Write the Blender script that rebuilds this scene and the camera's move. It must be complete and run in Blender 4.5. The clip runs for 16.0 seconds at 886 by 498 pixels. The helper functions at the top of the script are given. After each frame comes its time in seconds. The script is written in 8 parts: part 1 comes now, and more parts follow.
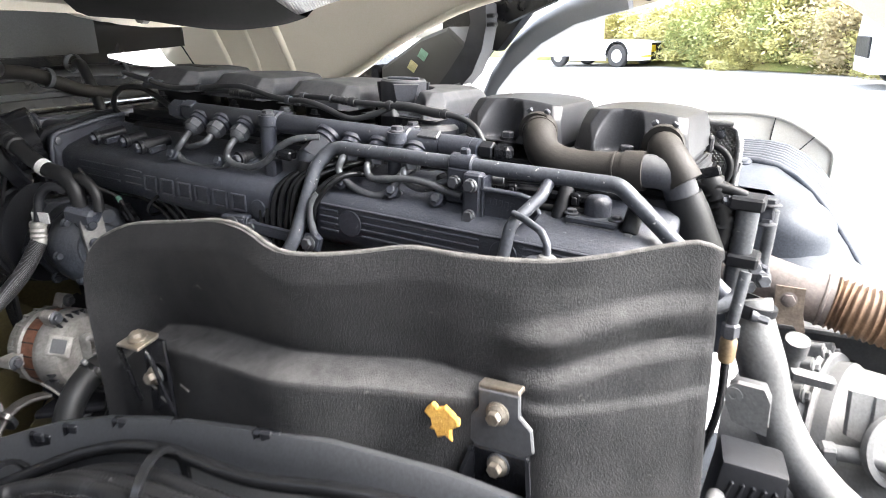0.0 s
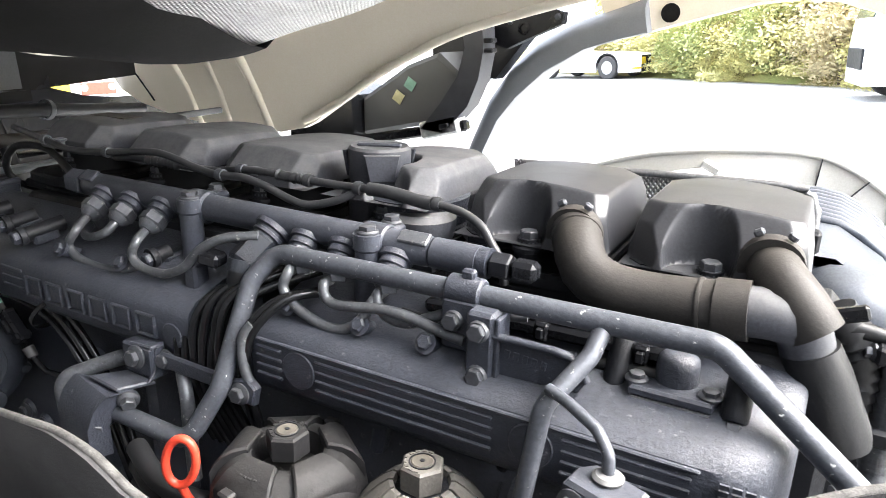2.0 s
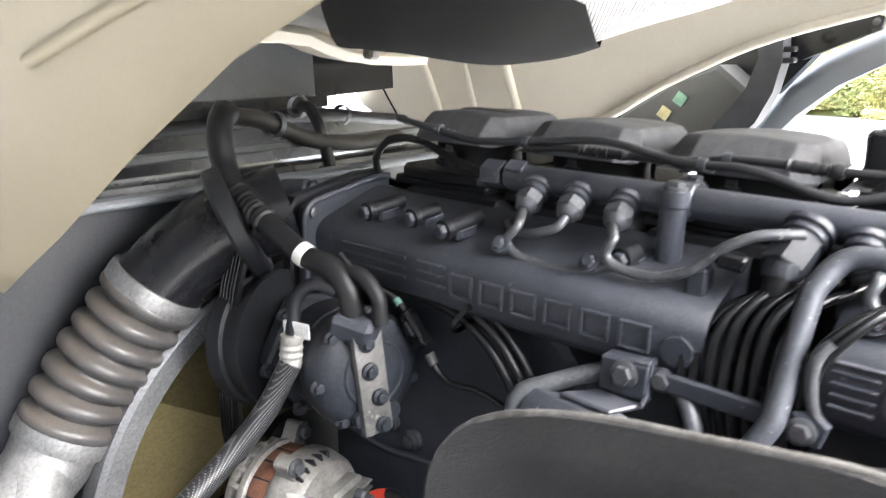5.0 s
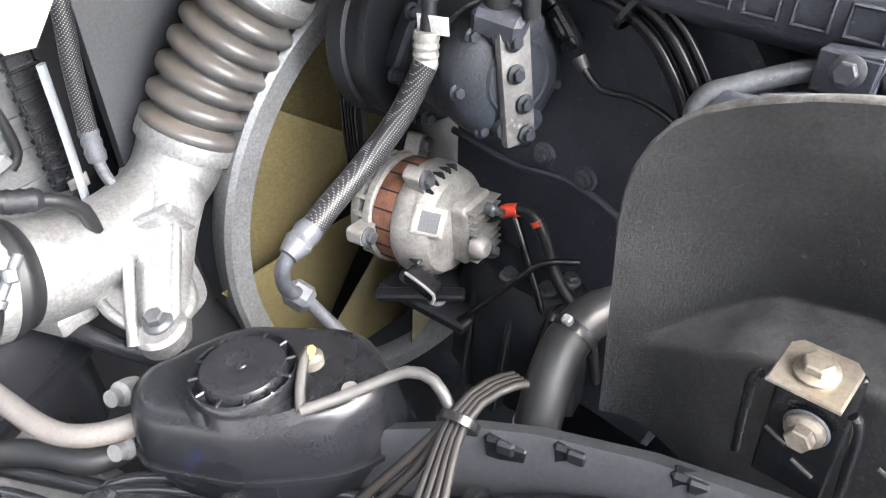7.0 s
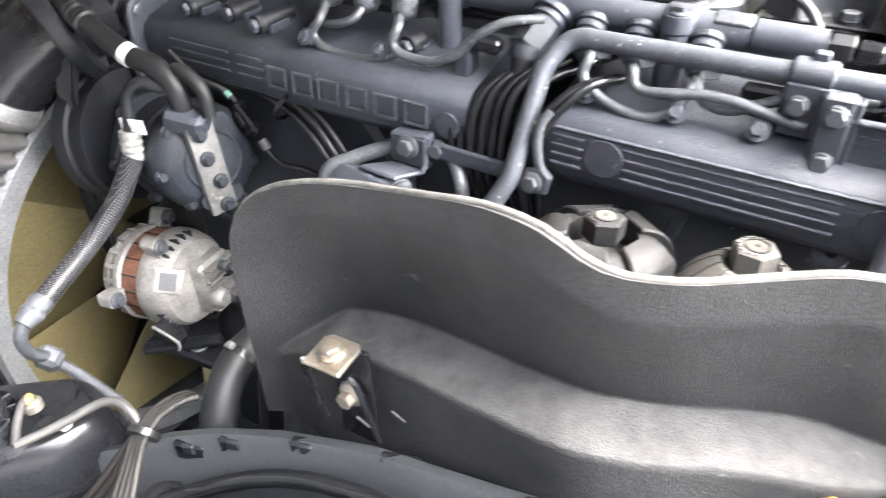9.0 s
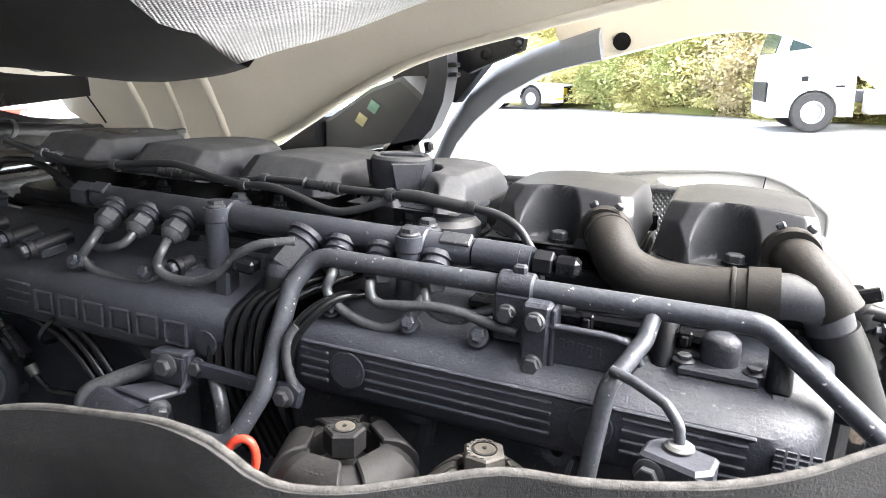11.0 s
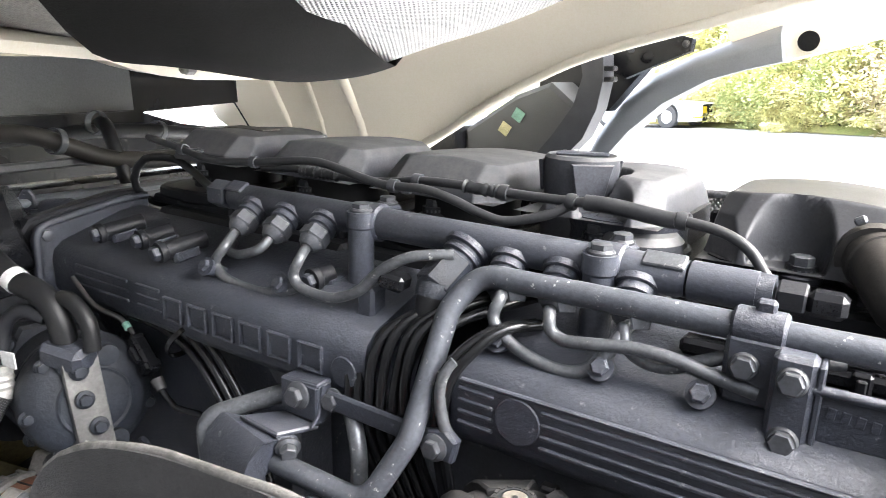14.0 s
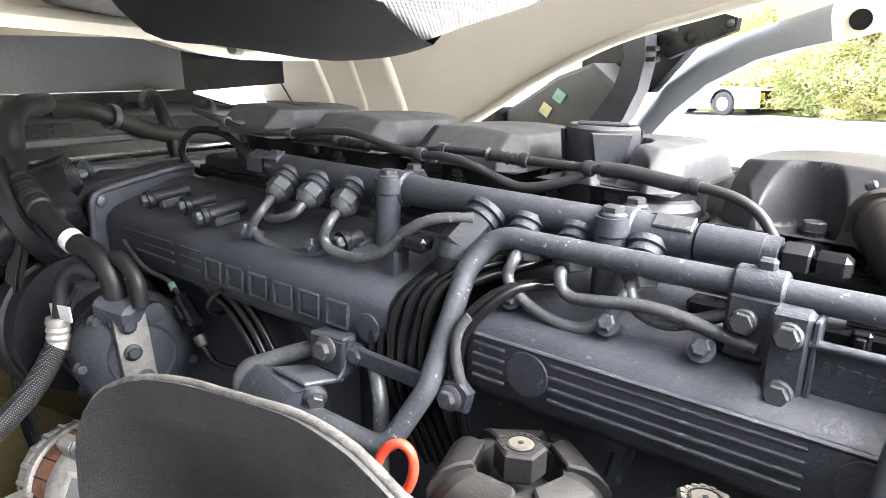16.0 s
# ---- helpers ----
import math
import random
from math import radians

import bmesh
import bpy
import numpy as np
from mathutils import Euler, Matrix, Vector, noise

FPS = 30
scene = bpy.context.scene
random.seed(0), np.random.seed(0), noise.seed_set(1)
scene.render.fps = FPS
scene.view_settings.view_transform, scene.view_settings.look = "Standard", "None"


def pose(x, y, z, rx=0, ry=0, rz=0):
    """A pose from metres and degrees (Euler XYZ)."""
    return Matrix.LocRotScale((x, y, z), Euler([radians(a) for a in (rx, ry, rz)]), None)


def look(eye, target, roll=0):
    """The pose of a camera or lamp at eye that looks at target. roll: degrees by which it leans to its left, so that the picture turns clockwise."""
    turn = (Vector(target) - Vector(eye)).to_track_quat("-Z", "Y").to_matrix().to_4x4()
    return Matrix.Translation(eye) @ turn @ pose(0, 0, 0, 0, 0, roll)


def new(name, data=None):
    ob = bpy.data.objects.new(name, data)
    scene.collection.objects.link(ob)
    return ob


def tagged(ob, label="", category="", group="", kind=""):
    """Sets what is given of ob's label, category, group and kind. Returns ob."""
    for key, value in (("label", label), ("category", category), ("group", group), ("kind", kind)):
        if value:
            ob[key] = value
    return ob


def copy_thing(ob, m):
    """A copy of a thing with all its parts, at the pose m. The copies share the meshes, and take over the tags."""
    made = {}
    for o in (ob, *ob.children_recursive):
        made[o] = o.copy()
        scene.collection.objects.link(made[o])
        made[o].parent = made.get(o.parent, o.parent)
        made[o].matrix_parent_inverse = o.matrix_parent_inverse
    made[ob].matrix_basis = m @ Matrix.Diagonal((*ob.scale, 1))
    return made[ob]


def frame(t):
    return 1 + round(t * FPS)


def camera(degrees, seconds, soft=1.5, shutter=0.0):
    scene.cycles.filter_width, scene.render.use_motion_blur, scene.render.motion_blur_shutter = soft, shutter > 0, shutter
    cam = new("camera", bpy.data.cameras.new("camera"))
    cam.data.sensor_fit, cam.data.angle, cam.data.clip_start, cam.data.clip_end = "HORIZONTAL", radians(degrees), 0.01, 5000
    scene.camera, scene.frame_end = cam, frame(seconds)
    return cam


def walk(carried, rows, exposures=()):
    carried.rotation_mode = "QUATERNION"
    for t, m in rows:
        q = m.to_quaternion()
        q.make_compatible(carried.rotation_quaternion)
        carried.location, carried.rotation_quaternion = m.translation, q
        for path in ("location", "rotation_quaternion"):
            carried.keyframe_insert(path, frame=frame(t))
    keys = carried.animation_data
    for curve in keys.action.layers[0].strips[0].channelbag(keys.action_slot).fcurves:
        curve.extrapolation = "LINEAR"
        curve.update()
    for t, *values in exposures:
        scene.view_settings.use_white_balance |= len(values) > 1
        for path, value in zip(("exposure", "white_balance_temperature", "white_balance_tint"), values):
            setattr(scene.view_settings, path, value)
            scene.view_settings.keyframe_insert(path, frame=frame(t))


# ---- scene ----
EXPOSURE = 3.35
cam = camera(65.7, 16.0, soft=0.6, shutter=0.3)
# seconds, eye, yaw, pitch, lean
ROWS = [
    (0, 0, 0, 1.6, 30.384, -17.157, -2.13),
    (0.5, -0.076, 0.1445, 1.613, 30.385, -17.012, -2.096),
    (1, -0.1296, 0.2238, 1.6334, 30.282, -16.747, -2.244),
    (1.5, -0.1282, 0.2546, 1.6433, 29.939, -16.523, -2.353),
    (2, -0.1533, 0.2698, 1.6404, 29.589, -16.292, -2.327),
    (2.5, -0.2011, 0.2645, 1.6466, 29.675, -15.508, -2.339),
    (3, -0.2744, 0.2435, 1.6462, 29.959, -14.659, -2.268),
    (3.5, -0.3384, 0.226, 1.6436, 31.685, -13.805, -2.177),
    (4, -0.4092, 0.2198, 1.6328, 34.852, -13.355, -2.141),
    (4.5, -0.454, 0.1884, 1.6356, 38.299, -13.039, -2.124),
    (5, -0.5076, 0.1599, 1.5939, 39.962, -13.087, -2.085),
    (5.2, -0.5498, 0.1666, 1.5616, 40.388, -15.043, -2.36),
    (7.3, -0.6079, 0.1293, 1.5405, 47.307, -35.804, -3.877),
    (7.5, -0.595, 0.1174, 1.553, 47.491, -36.136, -3.935),
    (8, -0.554, 0.1239, 1.5918, 46.622, -35.528, -4.314),
    (8.5, -0.479, 0.1477, 1.6165, 40.686, -32.536, -3.906),
    (9, -0.3543, 0.1471, 1.6275, 33.861, -31.479, -3.466),
    (9.5, -0.276, 0.1565, 1.6442, 27.208, -28.727, -2.958),
    (10, -0.225, 0.1374, 1.6373, 24.244, -20.235, -2.443),
    (10.2, -0.2146, 0.1282, 1.6431, 23.521, -17.776, -2.411),
    (12.3, -0.3134, 0.3312, 1.592, 23.73, -12.77, -1.774),
    (12.5, -0.3276, 0.3278, 1.5947, 24.883, -12.706, -1.815),
    (13, -0.3363, 0.316, 1.5868, 28.771, -12.515, -1.765),
    (13.5, -0.331, 0.311, 1.5915, 31.733, -12.381, -1.792),
    (14, -0.3333, 0.2881, 1.5965, 33.769, -12.355, -1.693),
    (14.5, -0.3313, 0.2583, 1.5918, 35.618, -12.431, -1.662),
    (15, -0.3131, 0.2617, 1.5887, 36.754, -12.518, -1.614),
    (15.5, -0.3115, 0.262, 1.5807, 37.409, -12.901, -1.626),
    (16, -0.2981, 0.2759, 1.5817, 37.812, -13.322, -1.651),
]
walk(cam, [(t, pose(x, y, z, 90 + pitch, 0, yaw) @ pose(0, 0, 0, 0, 0, lean)) for t, x, y, z, yaw, pitch, lean in ROWS],
     exposures=[(0, EXPOSURE - 0.2), (1.5, EXPOSURE - 0.2), (2.5, EXPOSURE - 0.17), (3.5, EXPOSURE - 0.15), (4, EXPOSURE + 0.15), (5.2, EXPOSURE + 0.5), (7.3, EXPOSURE + 1.05), (8.3, EXPOSURE + 1.32), (9.2, EXPOSURE + 1.1), (9.6, EXPOSURE + 0.95), (10, EXPOSURE + 0.2), (10.2, EXPOSURE), (12.3, EXPOSURE - 0.28), (14, EXPOSURE + 0.28), (16, EXPOSURE + 0.42)])

# ---- daylight: a bright overcast sky with a broad sun ----
world = bpy.data.worlds.new("sky")
scene.world = world
world.use_nodes = True
wn, wl = world.node_tree.nodes, world.node_tree.links
sky = wn.new("ShaderNodeTexSky")
sky.sky_type, sky.sun_disc = "NISHITA", False
sky.sun_elevation, sky.sun_rotation = radians(46), radians(68)
sky.air_density, sky.dust_density = 1.0, 4.0
wn["Background"].inputs["Strength"].default_value = 0.22
grey = wn.new("ShaderNodeHueSaturation")   # thin cloud takes most of the blue out of the sky
grey.inputs["Saturation"].default_value = 0.42
wl.new(sky.outputs["Color"], grey.inputs["Color"])
wl.new(grey.outputs["Color"], wn["Background"].inputs["Color"])
sun_data = bpy.data.lights.new("sun", "SUN")
sun_data.energy, sun_data.angle, sun_data.color = 0.95, radians(65), (1.0, 0.99, 0.98)
sun = new("sun", sun_data)
SUN_EL, SUN_AZ = radians(46), radians(68)
sun.matrix_world = look((0, 0, 30), (-10 * math.sin(SUN_AZ) * math.cos(SUN_EL), -10 * math.cos(SUN_AZ) * math.cos(SUN_EL), 30 - 10 * math.sin(SUN_EL)))

# ---- helpers for shapes ----
class Geo:
    """Vertices and faces that grow piece by piece."""
    def __init__(self, v=None, f=None):
        self.v, self.f, self.smooth = list(v or []), list(f or []), 0

    def add(self, g, m=None):
        n = len(self.v)
        self.v += [m @ Vector(p) for p in g.v] if m is not None else [Vector(p) for p in g.v]
        flip = m is not None and m.to_3x3().determinant() < 0
        self.f += [tuple(i + n for i in (reversed(f) if flip else f)) for f in g.f]
        return self


def loft(rings, cap=True, closed=True):
    """Skin a row of rings that have the same number of points."""
    n, g = len(rings[0]), Geo()
    for r in rings:
        g.v += [Vector(p) for p in r]
    for a in range(len(rings) - 1):
        for b in range(n if closed else n - 1):
            c = (b + 1) % n
            g.f.append((a * n + b, a * n + c, (a + 1) * n + c, (a + 1) * n + b))
    if cap and closed:
        g.f.append(tuple(reversed(range(n))))
        g.f.append(tuple(range((len(rings) - 1) * n, len(rings) * n)))
    return g


def lathe(profile, n=24, arc=1.0):
    """Turn rows of (radius, height) round z."""
    rings = []
    for k in range(n):
        a = 2 * math.pi * k / n
        rings.append([(r * math.cos(a), r * math.sin(a), h) for r, h in profile])
    g, m = Geo(), len(profile)
    for r in rings:
        g.v += [Vector(p) for p in r]
    for k in range(n):
        j = (k + 1) % n
        for i in range(m - 1):
            g.f.append((k * m + i, j * m + i, j * m + i + 1, k * m + i + 1))
    ring = profile[0] == profile[-1]
    if profile[0][0] > 1e-6 and not ring:
        g.f.append(tuple(reversed([k * m for k in range(n)])))
    if profile[-1][0] > 1e-6 and not ring:
        g.f.append(tuple(k * m + m - 1 for k in range(n)))
    return g


def smooth_path(pts, step=0.012):
    """Points along a Catmull-Rom curve."""
    p = [Vector(q) for q in pts]
    p = [p[0] * 2 - p[1]] + p + [p[-1] * 2 - p[-2]]
    out = []
    for i in range(1, len(p) - 2):
        k = max(2, int((p[i + 1] - p[i]).length / step))
        for j in range(k):
            t = j / k
            out.append(0.5 * ((2 * p[i]) + (p[i + 1] - p[i - 1]) * t + (2 * p[i - 1] - 5 * p[i] + 4 * p[i + 1] - p[i + 2]) * t * t
                              + (3 * p[i] - p[i - 1] - 3 * p[i + 1] + p[i + 2]) * t ** 3))
    out.append(p[-2])
    return out


def bent_path(pts, bend, seg=6):
    """Straight runs with round bends of the given radius."""
    p = [Vector(q) for q in pts]
    out = [p[0]]
    for a, b, c in zip(p, p[1:], p[2:]):
        u, w = (a - b), (c - b)
        lu, lw = u.length, w.length
        u.normalize(), w.normalize()
        ang = u.angle(w)
        d = min(bend / math.tan(ang / 2) if ang > 0.05 else 0, lu * 0.48, lw * 0.48)
        for k in range(seg + 1):
            t = k / seg
            s, e = b + u * d, b + w * d
            out.append(s * (1 - t) ** 2 + b * 2 * t * (1 - t) + e * t * t)
    out.append(p[-1])
    return out


def sweep(path, r, n=12, squash=1.0):
    """A round bar along a path; r: radius, or a function of the share of the way and of the metres gone."""
    path = [q for i, q in enumerate(path) if i == 0 or (q - path[i - 1]).length > 1e-5]
    total = sum((b - a).length for a, b in zip(path, path[1:]))
    t0 = (path[1] - path[0]).normalized()
    side = t0.orthogonal().normalized()
    rings, gone, prev = [], 0.0, t0
    for i, q in enumerate(path):
        t = ((path[min(i + 1, len(path) - 1)] - path[max(i - 1, 0)])).normalized()
        side = (prev.rotation_difference(t) @ side)
        side = (side - t * side.dot(t)).normalized()
        prev = t
        other = t.cross(side)
        if i:
            gone += (q - path[i - 1]).length
        rr = r(gone / total, gone) if callable(r) else r
        rings.append([q + side * (rr * math.cos(2 * math.pi * k / n)) + other * (rr * squash * math.sin(2 * math.pi * k / n)) for k in range(n)])
    g = loft(rings)
    g.smooth = 70
    return g


def hose(pts, r, n=12, step=0.012):
    return sweep(smooth_path(pts, step), r, n)


def pipe(pts, r, bend, n=14):
    return sweep(bent_path(pts, bend), r, n)


def box(sx, sy, sz, bev=0.0, seg=1):
    """A block round the origin with rounded edges."""
    bm = bmesh.new()
    bmesh.ops.create_cube(bm, size=1.0)
    bmesh.ops.scale(bm, vec=(sx, sy, sz), verts=bm.verts)
    if bev > 0:
        bmesh.ops.bevel(bm, geom=bm.edges[:], offset=bev, segments=seg, profile=0.6, affect="EDGES", clamp_overlap=True)
    bm.verts.index_update()
    g = Geo([v.co.copy() for v in bm.verts], [tuple(v.index for v in f.verts) for f in bm.faces])
    bm.free()
    return g


def prism(poly, h, bev=0.0):
    """A flat outline (x, y), counter-clockwise, raised by h, with a chamfered upper and lower edge."""
    n = len(poly)
    cx, cy = sum(p[0] for p in poly) / n, sum(p[1] for p in poly) / n

    def inset(d):
        out = []
        for i in range(n):
            a, b, c = Vector(poly[i - 1]), Vector(poly[i]), Vector(poly[(i + 1) % n])
            u, w = (b - a).normalized(), (c - b).normalized()
            nrm = Vector((-(u.y + w.y), u.x + w.x))
            nrm = nrm.normalized() if nrm.length > 1e-6 else Vector((-u.y, u.x))
            k = d / max(0.3, nrm.dot(Vector((-u.y, u.x))))
            out.append((b.x + nrm.x * k, b.y + nrm.y * k))
        return out
    if bev <= 0:
        return loft([[(x, y, 0) for x, y in poly], [(x, y, h) for x, y in poly]])
    q = inset(bev)
    return loft([[(x, y, 0) for x, y in q], [(x, y, bev) for x, y in poly], [(x, y, h - bev) for x, y in poly], [(x, y, h) for x, y in q]])


def disc(r, h, n=24, bev=0.001):
    return lathe([(0, 0), (r - bev, 0), (r, bev), (r, h - bev), (r - bev, h), (0, h)], n)


def bolt(r=0.008, h=0.007, flange=1.45):
    """A hexagon flange bolt that stands on z = 0."""
    g = lathe([(0, 0), (r * flange, 0), (r * flange, h * 0.22), (r * 1.05, h * 0.42), (0, h * 0.42)], 16)
    c = r * 0.86
    ring = lambda rr, z: [(rr * math.cos(math.pi / 3 * k), rr * math.sin(math.pi / 3 * k), z) for k in range(6)]
    g.add(loft([ring(r, h * 0.3), ring(r, h * 0.92), ring(c, h)]))
    return g


def hexbar(r, h, c=0.0015):
    ring = lambda rr, z: [(rr * math.cos(math.pi / 3 * k), rr * math.sin(math.pi / 3 * k), z) for k in range(6)]
    return loft([ring(r - c, 0), ring(r, c), ring(r, h - c), ring(r - c, h)])


def along(a, b, roll=0.0):
    """The pose whose z axis runs from a to b."""
    a, b = Vector(a), Vector(b)
    return Matrix.Translation(a) @ (b - a).to_track_quat("Z", "Y").to_matrix().to_4x4() @ Matrix.Rotation(roll, 4, "Z")


def face_dir(p, d, roll=0.0):
    return along(p, Vector(p) + Vector(d), roll)


def skew_face(p, d, along_x):
    """A face at p that looks along d, with its own x turned towards a given direction."""
    z = Vector(d).normalized()
    x = Vector(along_x)
    x = (x - z * x.dot(z)).normalized()
    y = z.cross(x)
    return Matrix(((x.x, y.x, z.x, p[0]), (x.y, y.y, z.y, p[1]), (x.z, y.z, z.z, p[2]), (0, 0, 0, 1)))


def mesh_of(name, g, mat, sharp=35):
    me = bpy.data.meshes.new(name)
    me.from_pydata([tuple(p) for p in g.v], [], [f for f in g.f if len(set(f)) > 2])
    me.validate()
    me.materials.append(mat)
    me.shade_smooth()
    me.set_sharp_from_angle(angle=radians(max(sharp, g.smooth)))
    return me


def thing(name, m, label, category, group="", kind=""):
    """An empty at the base of a thing; its parts hang under it."""
    ob = new(name)
    ob.empty_display_size = 0.05
    ob.matrix_world = m
    return tagged(ob, label, category, group, kind)


def part(name, g, mat, parent, label="", m=None, sharp=35):
    """One mesh under a thing or a part."""
    ob = new(name, mesh_of(name, g, mat, sharp) if isinstance(g, Geo) else g)
    ob.parent = parent
    if m is not None:
        ob.matrix_basis = m
    if label:
        ob["label"] = label
    return ob


def solo(name, g, mat, m, label, category, group="", kind="", sharp=35):
    """A thing of one mesh."""
    ob = new(name, mesh_of(name, g, mat, sharp))
    ob.matrix_world = m
    return tagged(ob, label, category, group, kind)


E0 = pose(-0.545, 0.832, 1.491, 0, 4.148, 0)   # the engine's own axes: x to its rear, sloping down, y across, z up
I4 = Matrix.Identity(4)


def at(x, y, z, rx=0, ry=0, rz=0):
    return E0 @ pose(x, y, z, rx, ry, rz)


def rrect(sx, sy, r, z, n=5, cx=0.0, cy=0.0):
    out = []
    for qx, qy, a0 in ((1, 1, 0), (-1, 1, 90), (-1, -1, 180), (1, -1, 270)):
        for k in range(n):
            a = radians(a0 + 90 * k / (n - 1))
            out.append((cx + qx * (sx - r) + r * math.cos(a), cy + qy * (sy - r) + r * math.sin(a), z))
    return out

# ---- materials ----
def surface(name, col, col2=None, rough=0.5, metal=0.0, scale=8.0, bump=0.15, fine=180.0, dust=0.0, dust_col=(0.24, 0.238, 0.236),
            wear=0.0, wear_col=(0.5, 0.5, 0.5), wear_scale=60.0, rough2=None, spec=0.5, grainy=0.8):
    """Colour in two scales of mottling, dust on what faces up, worn specks and fine relief."""
    mat = bpy.data.materials.new(name)
    mat.use_nodes = True
    nt = mat.node_tree
    b = nt.nodes["Principled BSDF"]
    N, K = nt.nodes.new, nt.links.new
    co = N("ShaderNodeTexCoord")
    big, small = N("ShaderNodeTexNoise"), N("ShaderNodeTexNoise")
    big.inputs["Scale"].default_value, big.inputs["Detail"].default_value = scale, 6
    small.inputs["Scale"].default_value, small.inputs["Detail"].default_value, small.inputs["Roughness"].default_value = fine, 6, 0.68
    K(co.outputs["Object"], big.inputs["Vector"]), K(co.outputs["Object"], small.inputs["Vector"])
    col2 = col2 or tuple(c * 0.7 for c in col)
    mix = N("ShaderNodeMix")
    mix.data_type = "RGBA"
    mix.inputs["A"].default_value, mix.inputs["B"].default_value = (*col, 1), (*col2, 1)
    ramp = N("ShaderNodeMapRange")
    ramp.inputs["From Min"].default_value, ramp.inputs["From Max"].default_value = 0.35, 0.68
    K(big.outputs["Fac"], ramp.inputs["Value"])
    K(ramp.outputs["Result"], mix.inputs["Factor"])
    out = mix.outputs["Result"]
    grain = N("ShaderNodeMix")
    grain.data_type, grain.blend_type = "RGBA", "OVERLAY"
    grain.inputs["Factor"].default_value = grainy
    K(out, grain.inputs["A"]), K(small.outputs["Fac"], grain.inputs["B"])
    out = grain.outputs["Result"]
    if wear > 0:
        wn_ = N("ShaderNodeTexNoise")
        wn_.inputs["Scale"].default_value, wn_.inputs["Detail"].default_value, wn_.inputs["Roughness"].default_value = wear_scale, 8, 0.7
        K(co.outputs["Object"], wn_.inputs["Vector"])
        wr = N("ShaderNodeMapRange")
        wr.inputs["From Min"].default_value, wr.inputs["From Max"].default_value = 0.72 - 0.25 * wear, 0.78 - 0.25 * wear
        K(wn_.outputs["Fac"], wr.inputs["Value"])
        wm = N("ShaderNodeMix")
        wm.data_type = "RGBA"
        wm.inputs["B"].default_value = (*wear_col, 1)
        K(out, wm.inputs["A"]), K(wr.outputs["Result"], wm.inputs["Factor"])
        out = wm.outputs["Result"]
    dm = None
    if dust > 0:
        geo, sep = N("ShaderNodeNewGeometry"), N("ShaderNodeSeparateXYZ")
        K(geo.outputs["Normal"], sep.inputs["Vector"])
        up = N("ShaderNodeMapRange")
        up.inputs["From Min"].default_value, up.inputs["From Max"].default_value = -0.1, 0.9
        up.inputs["To Min"].default_value = 0.12
        K(sep.outputs["Z"], up.inputs["Value"])
        dn = N("ShaderNodeTexNoise")
        dn.inputs["Scale"].default_value, dn.inputs["Detail"].default_value, dn.inputs["Roughness"].default_value = max(scale * 2.3, 30), 10, 0.7
        K(co.outputs["Object"], dn.inputs["Vector"])
        dr_ = N("ShaderNodeMapRange")
        dr_.inputs["From Min"].default_value, dr_.inputs["From Max"].default_value, dr_.inputs["To Min"].default_value = 0.38, 0.68, 0.45
        K(dn.outputs["Fac"], dr_.inputs["Value"])
        m1, m2 = N("ShaderNodeMath"), N("ShaderNodeMath")
        m1.operation = m2.operation = "MULTIPLY"
        K(up.outputs["Result"], m1.inputs[0]), K(dr_.outputs["Result"], m1.inputs[1])
        K(m1.outputs[0], m2.inputs[0])
        m2.inputs[1].default_value = dust
        dm = N("ShaderNodeMix")
        dm.data_type = "RGBA"
        dm.inputs["B"].default_value = (*dust_col, 1)
        K(out, dm.inputs["A"]), K(m2.outputs[0], dm.inputs["Factor"])
        out = dm.outputs["Result"]
    K(out, b.inputs["Base Color"])
    rr = N("ShaderNodeMapRange")
    rr.inputs["To Min"].default_value, rr.inputs["To Max"].default_value = rough, rough2 if rough2 is not None else min(1.0, rough + 0.18)
    K(big.outputs["Fac"], rr.inputs["Value"])
    K(rr.outputs["Result"], b.inputs["Roughness"])
    b.inputs["Metallic"].default_value = metal
    b.inputs["Specular IOR Level"].default_value = spec
    bp = N("ShaderNodeBump")
    bp.inputs["Strength"].default_value, bp.inputs["Distance"].default_value = bump, 0.002
    K(small.outputs["Fac"], bp.inputs["Height"])
    K(bp.outputs["Normal"], b.inputs["Normal"])
    return mat


ENGINE = surface("engine_paint", (0.030, 0.034, 0.046), (0.019, 0.022, 0.031), 0.35, 0.0, 22, 0.62, 260, rough2=0.52, dust=0.30, dust_col=(0.125, 0.129, 0.146), wear=0.37, wear_col=(0.15, 0.153, 0.162), wear_scale=120)
# real dust, made stronger to paint in sky reflection on the hood tops
COVER = surface("cover_plastic", (0.040, 0.043, 0.053), (0.030, 0.033, 0.041), 0.52, 0.0, 14, 0.10, 420, rough2=0.60, dust=0.62, dust_col=(0.20, 0.195, 0.19), wear=0.12, wear_col=(0.15, 0.14, 0.13), wear_scale=60, spec=0.25)
DARK = surface("dark_casting", (0.0085, 0.0095, 0.0125), (0.005, 0.0055, 0.0075), 0.42, 0.0, 12, 0.35, 240, dust=0.07, dust_col=(0.08, 0.08, 0.083), spec=0.3)
# darker copy of the cover plastic; tones down the light on hoods 5 and 6
COVERB = surface("dimmed_cover_plastic", (0.024, 0.0255, 0.030), (0.018, 0.019, 0.023), 0.34, 0.0, 14, 0.10, 420, rough2=0.48, dust=0.20, dust_col=(0.13, 0.125, 0.12), wear=0.10, wear_col=(0.09, 0.085, 0.08), wear_scale=60, spec=0.35)
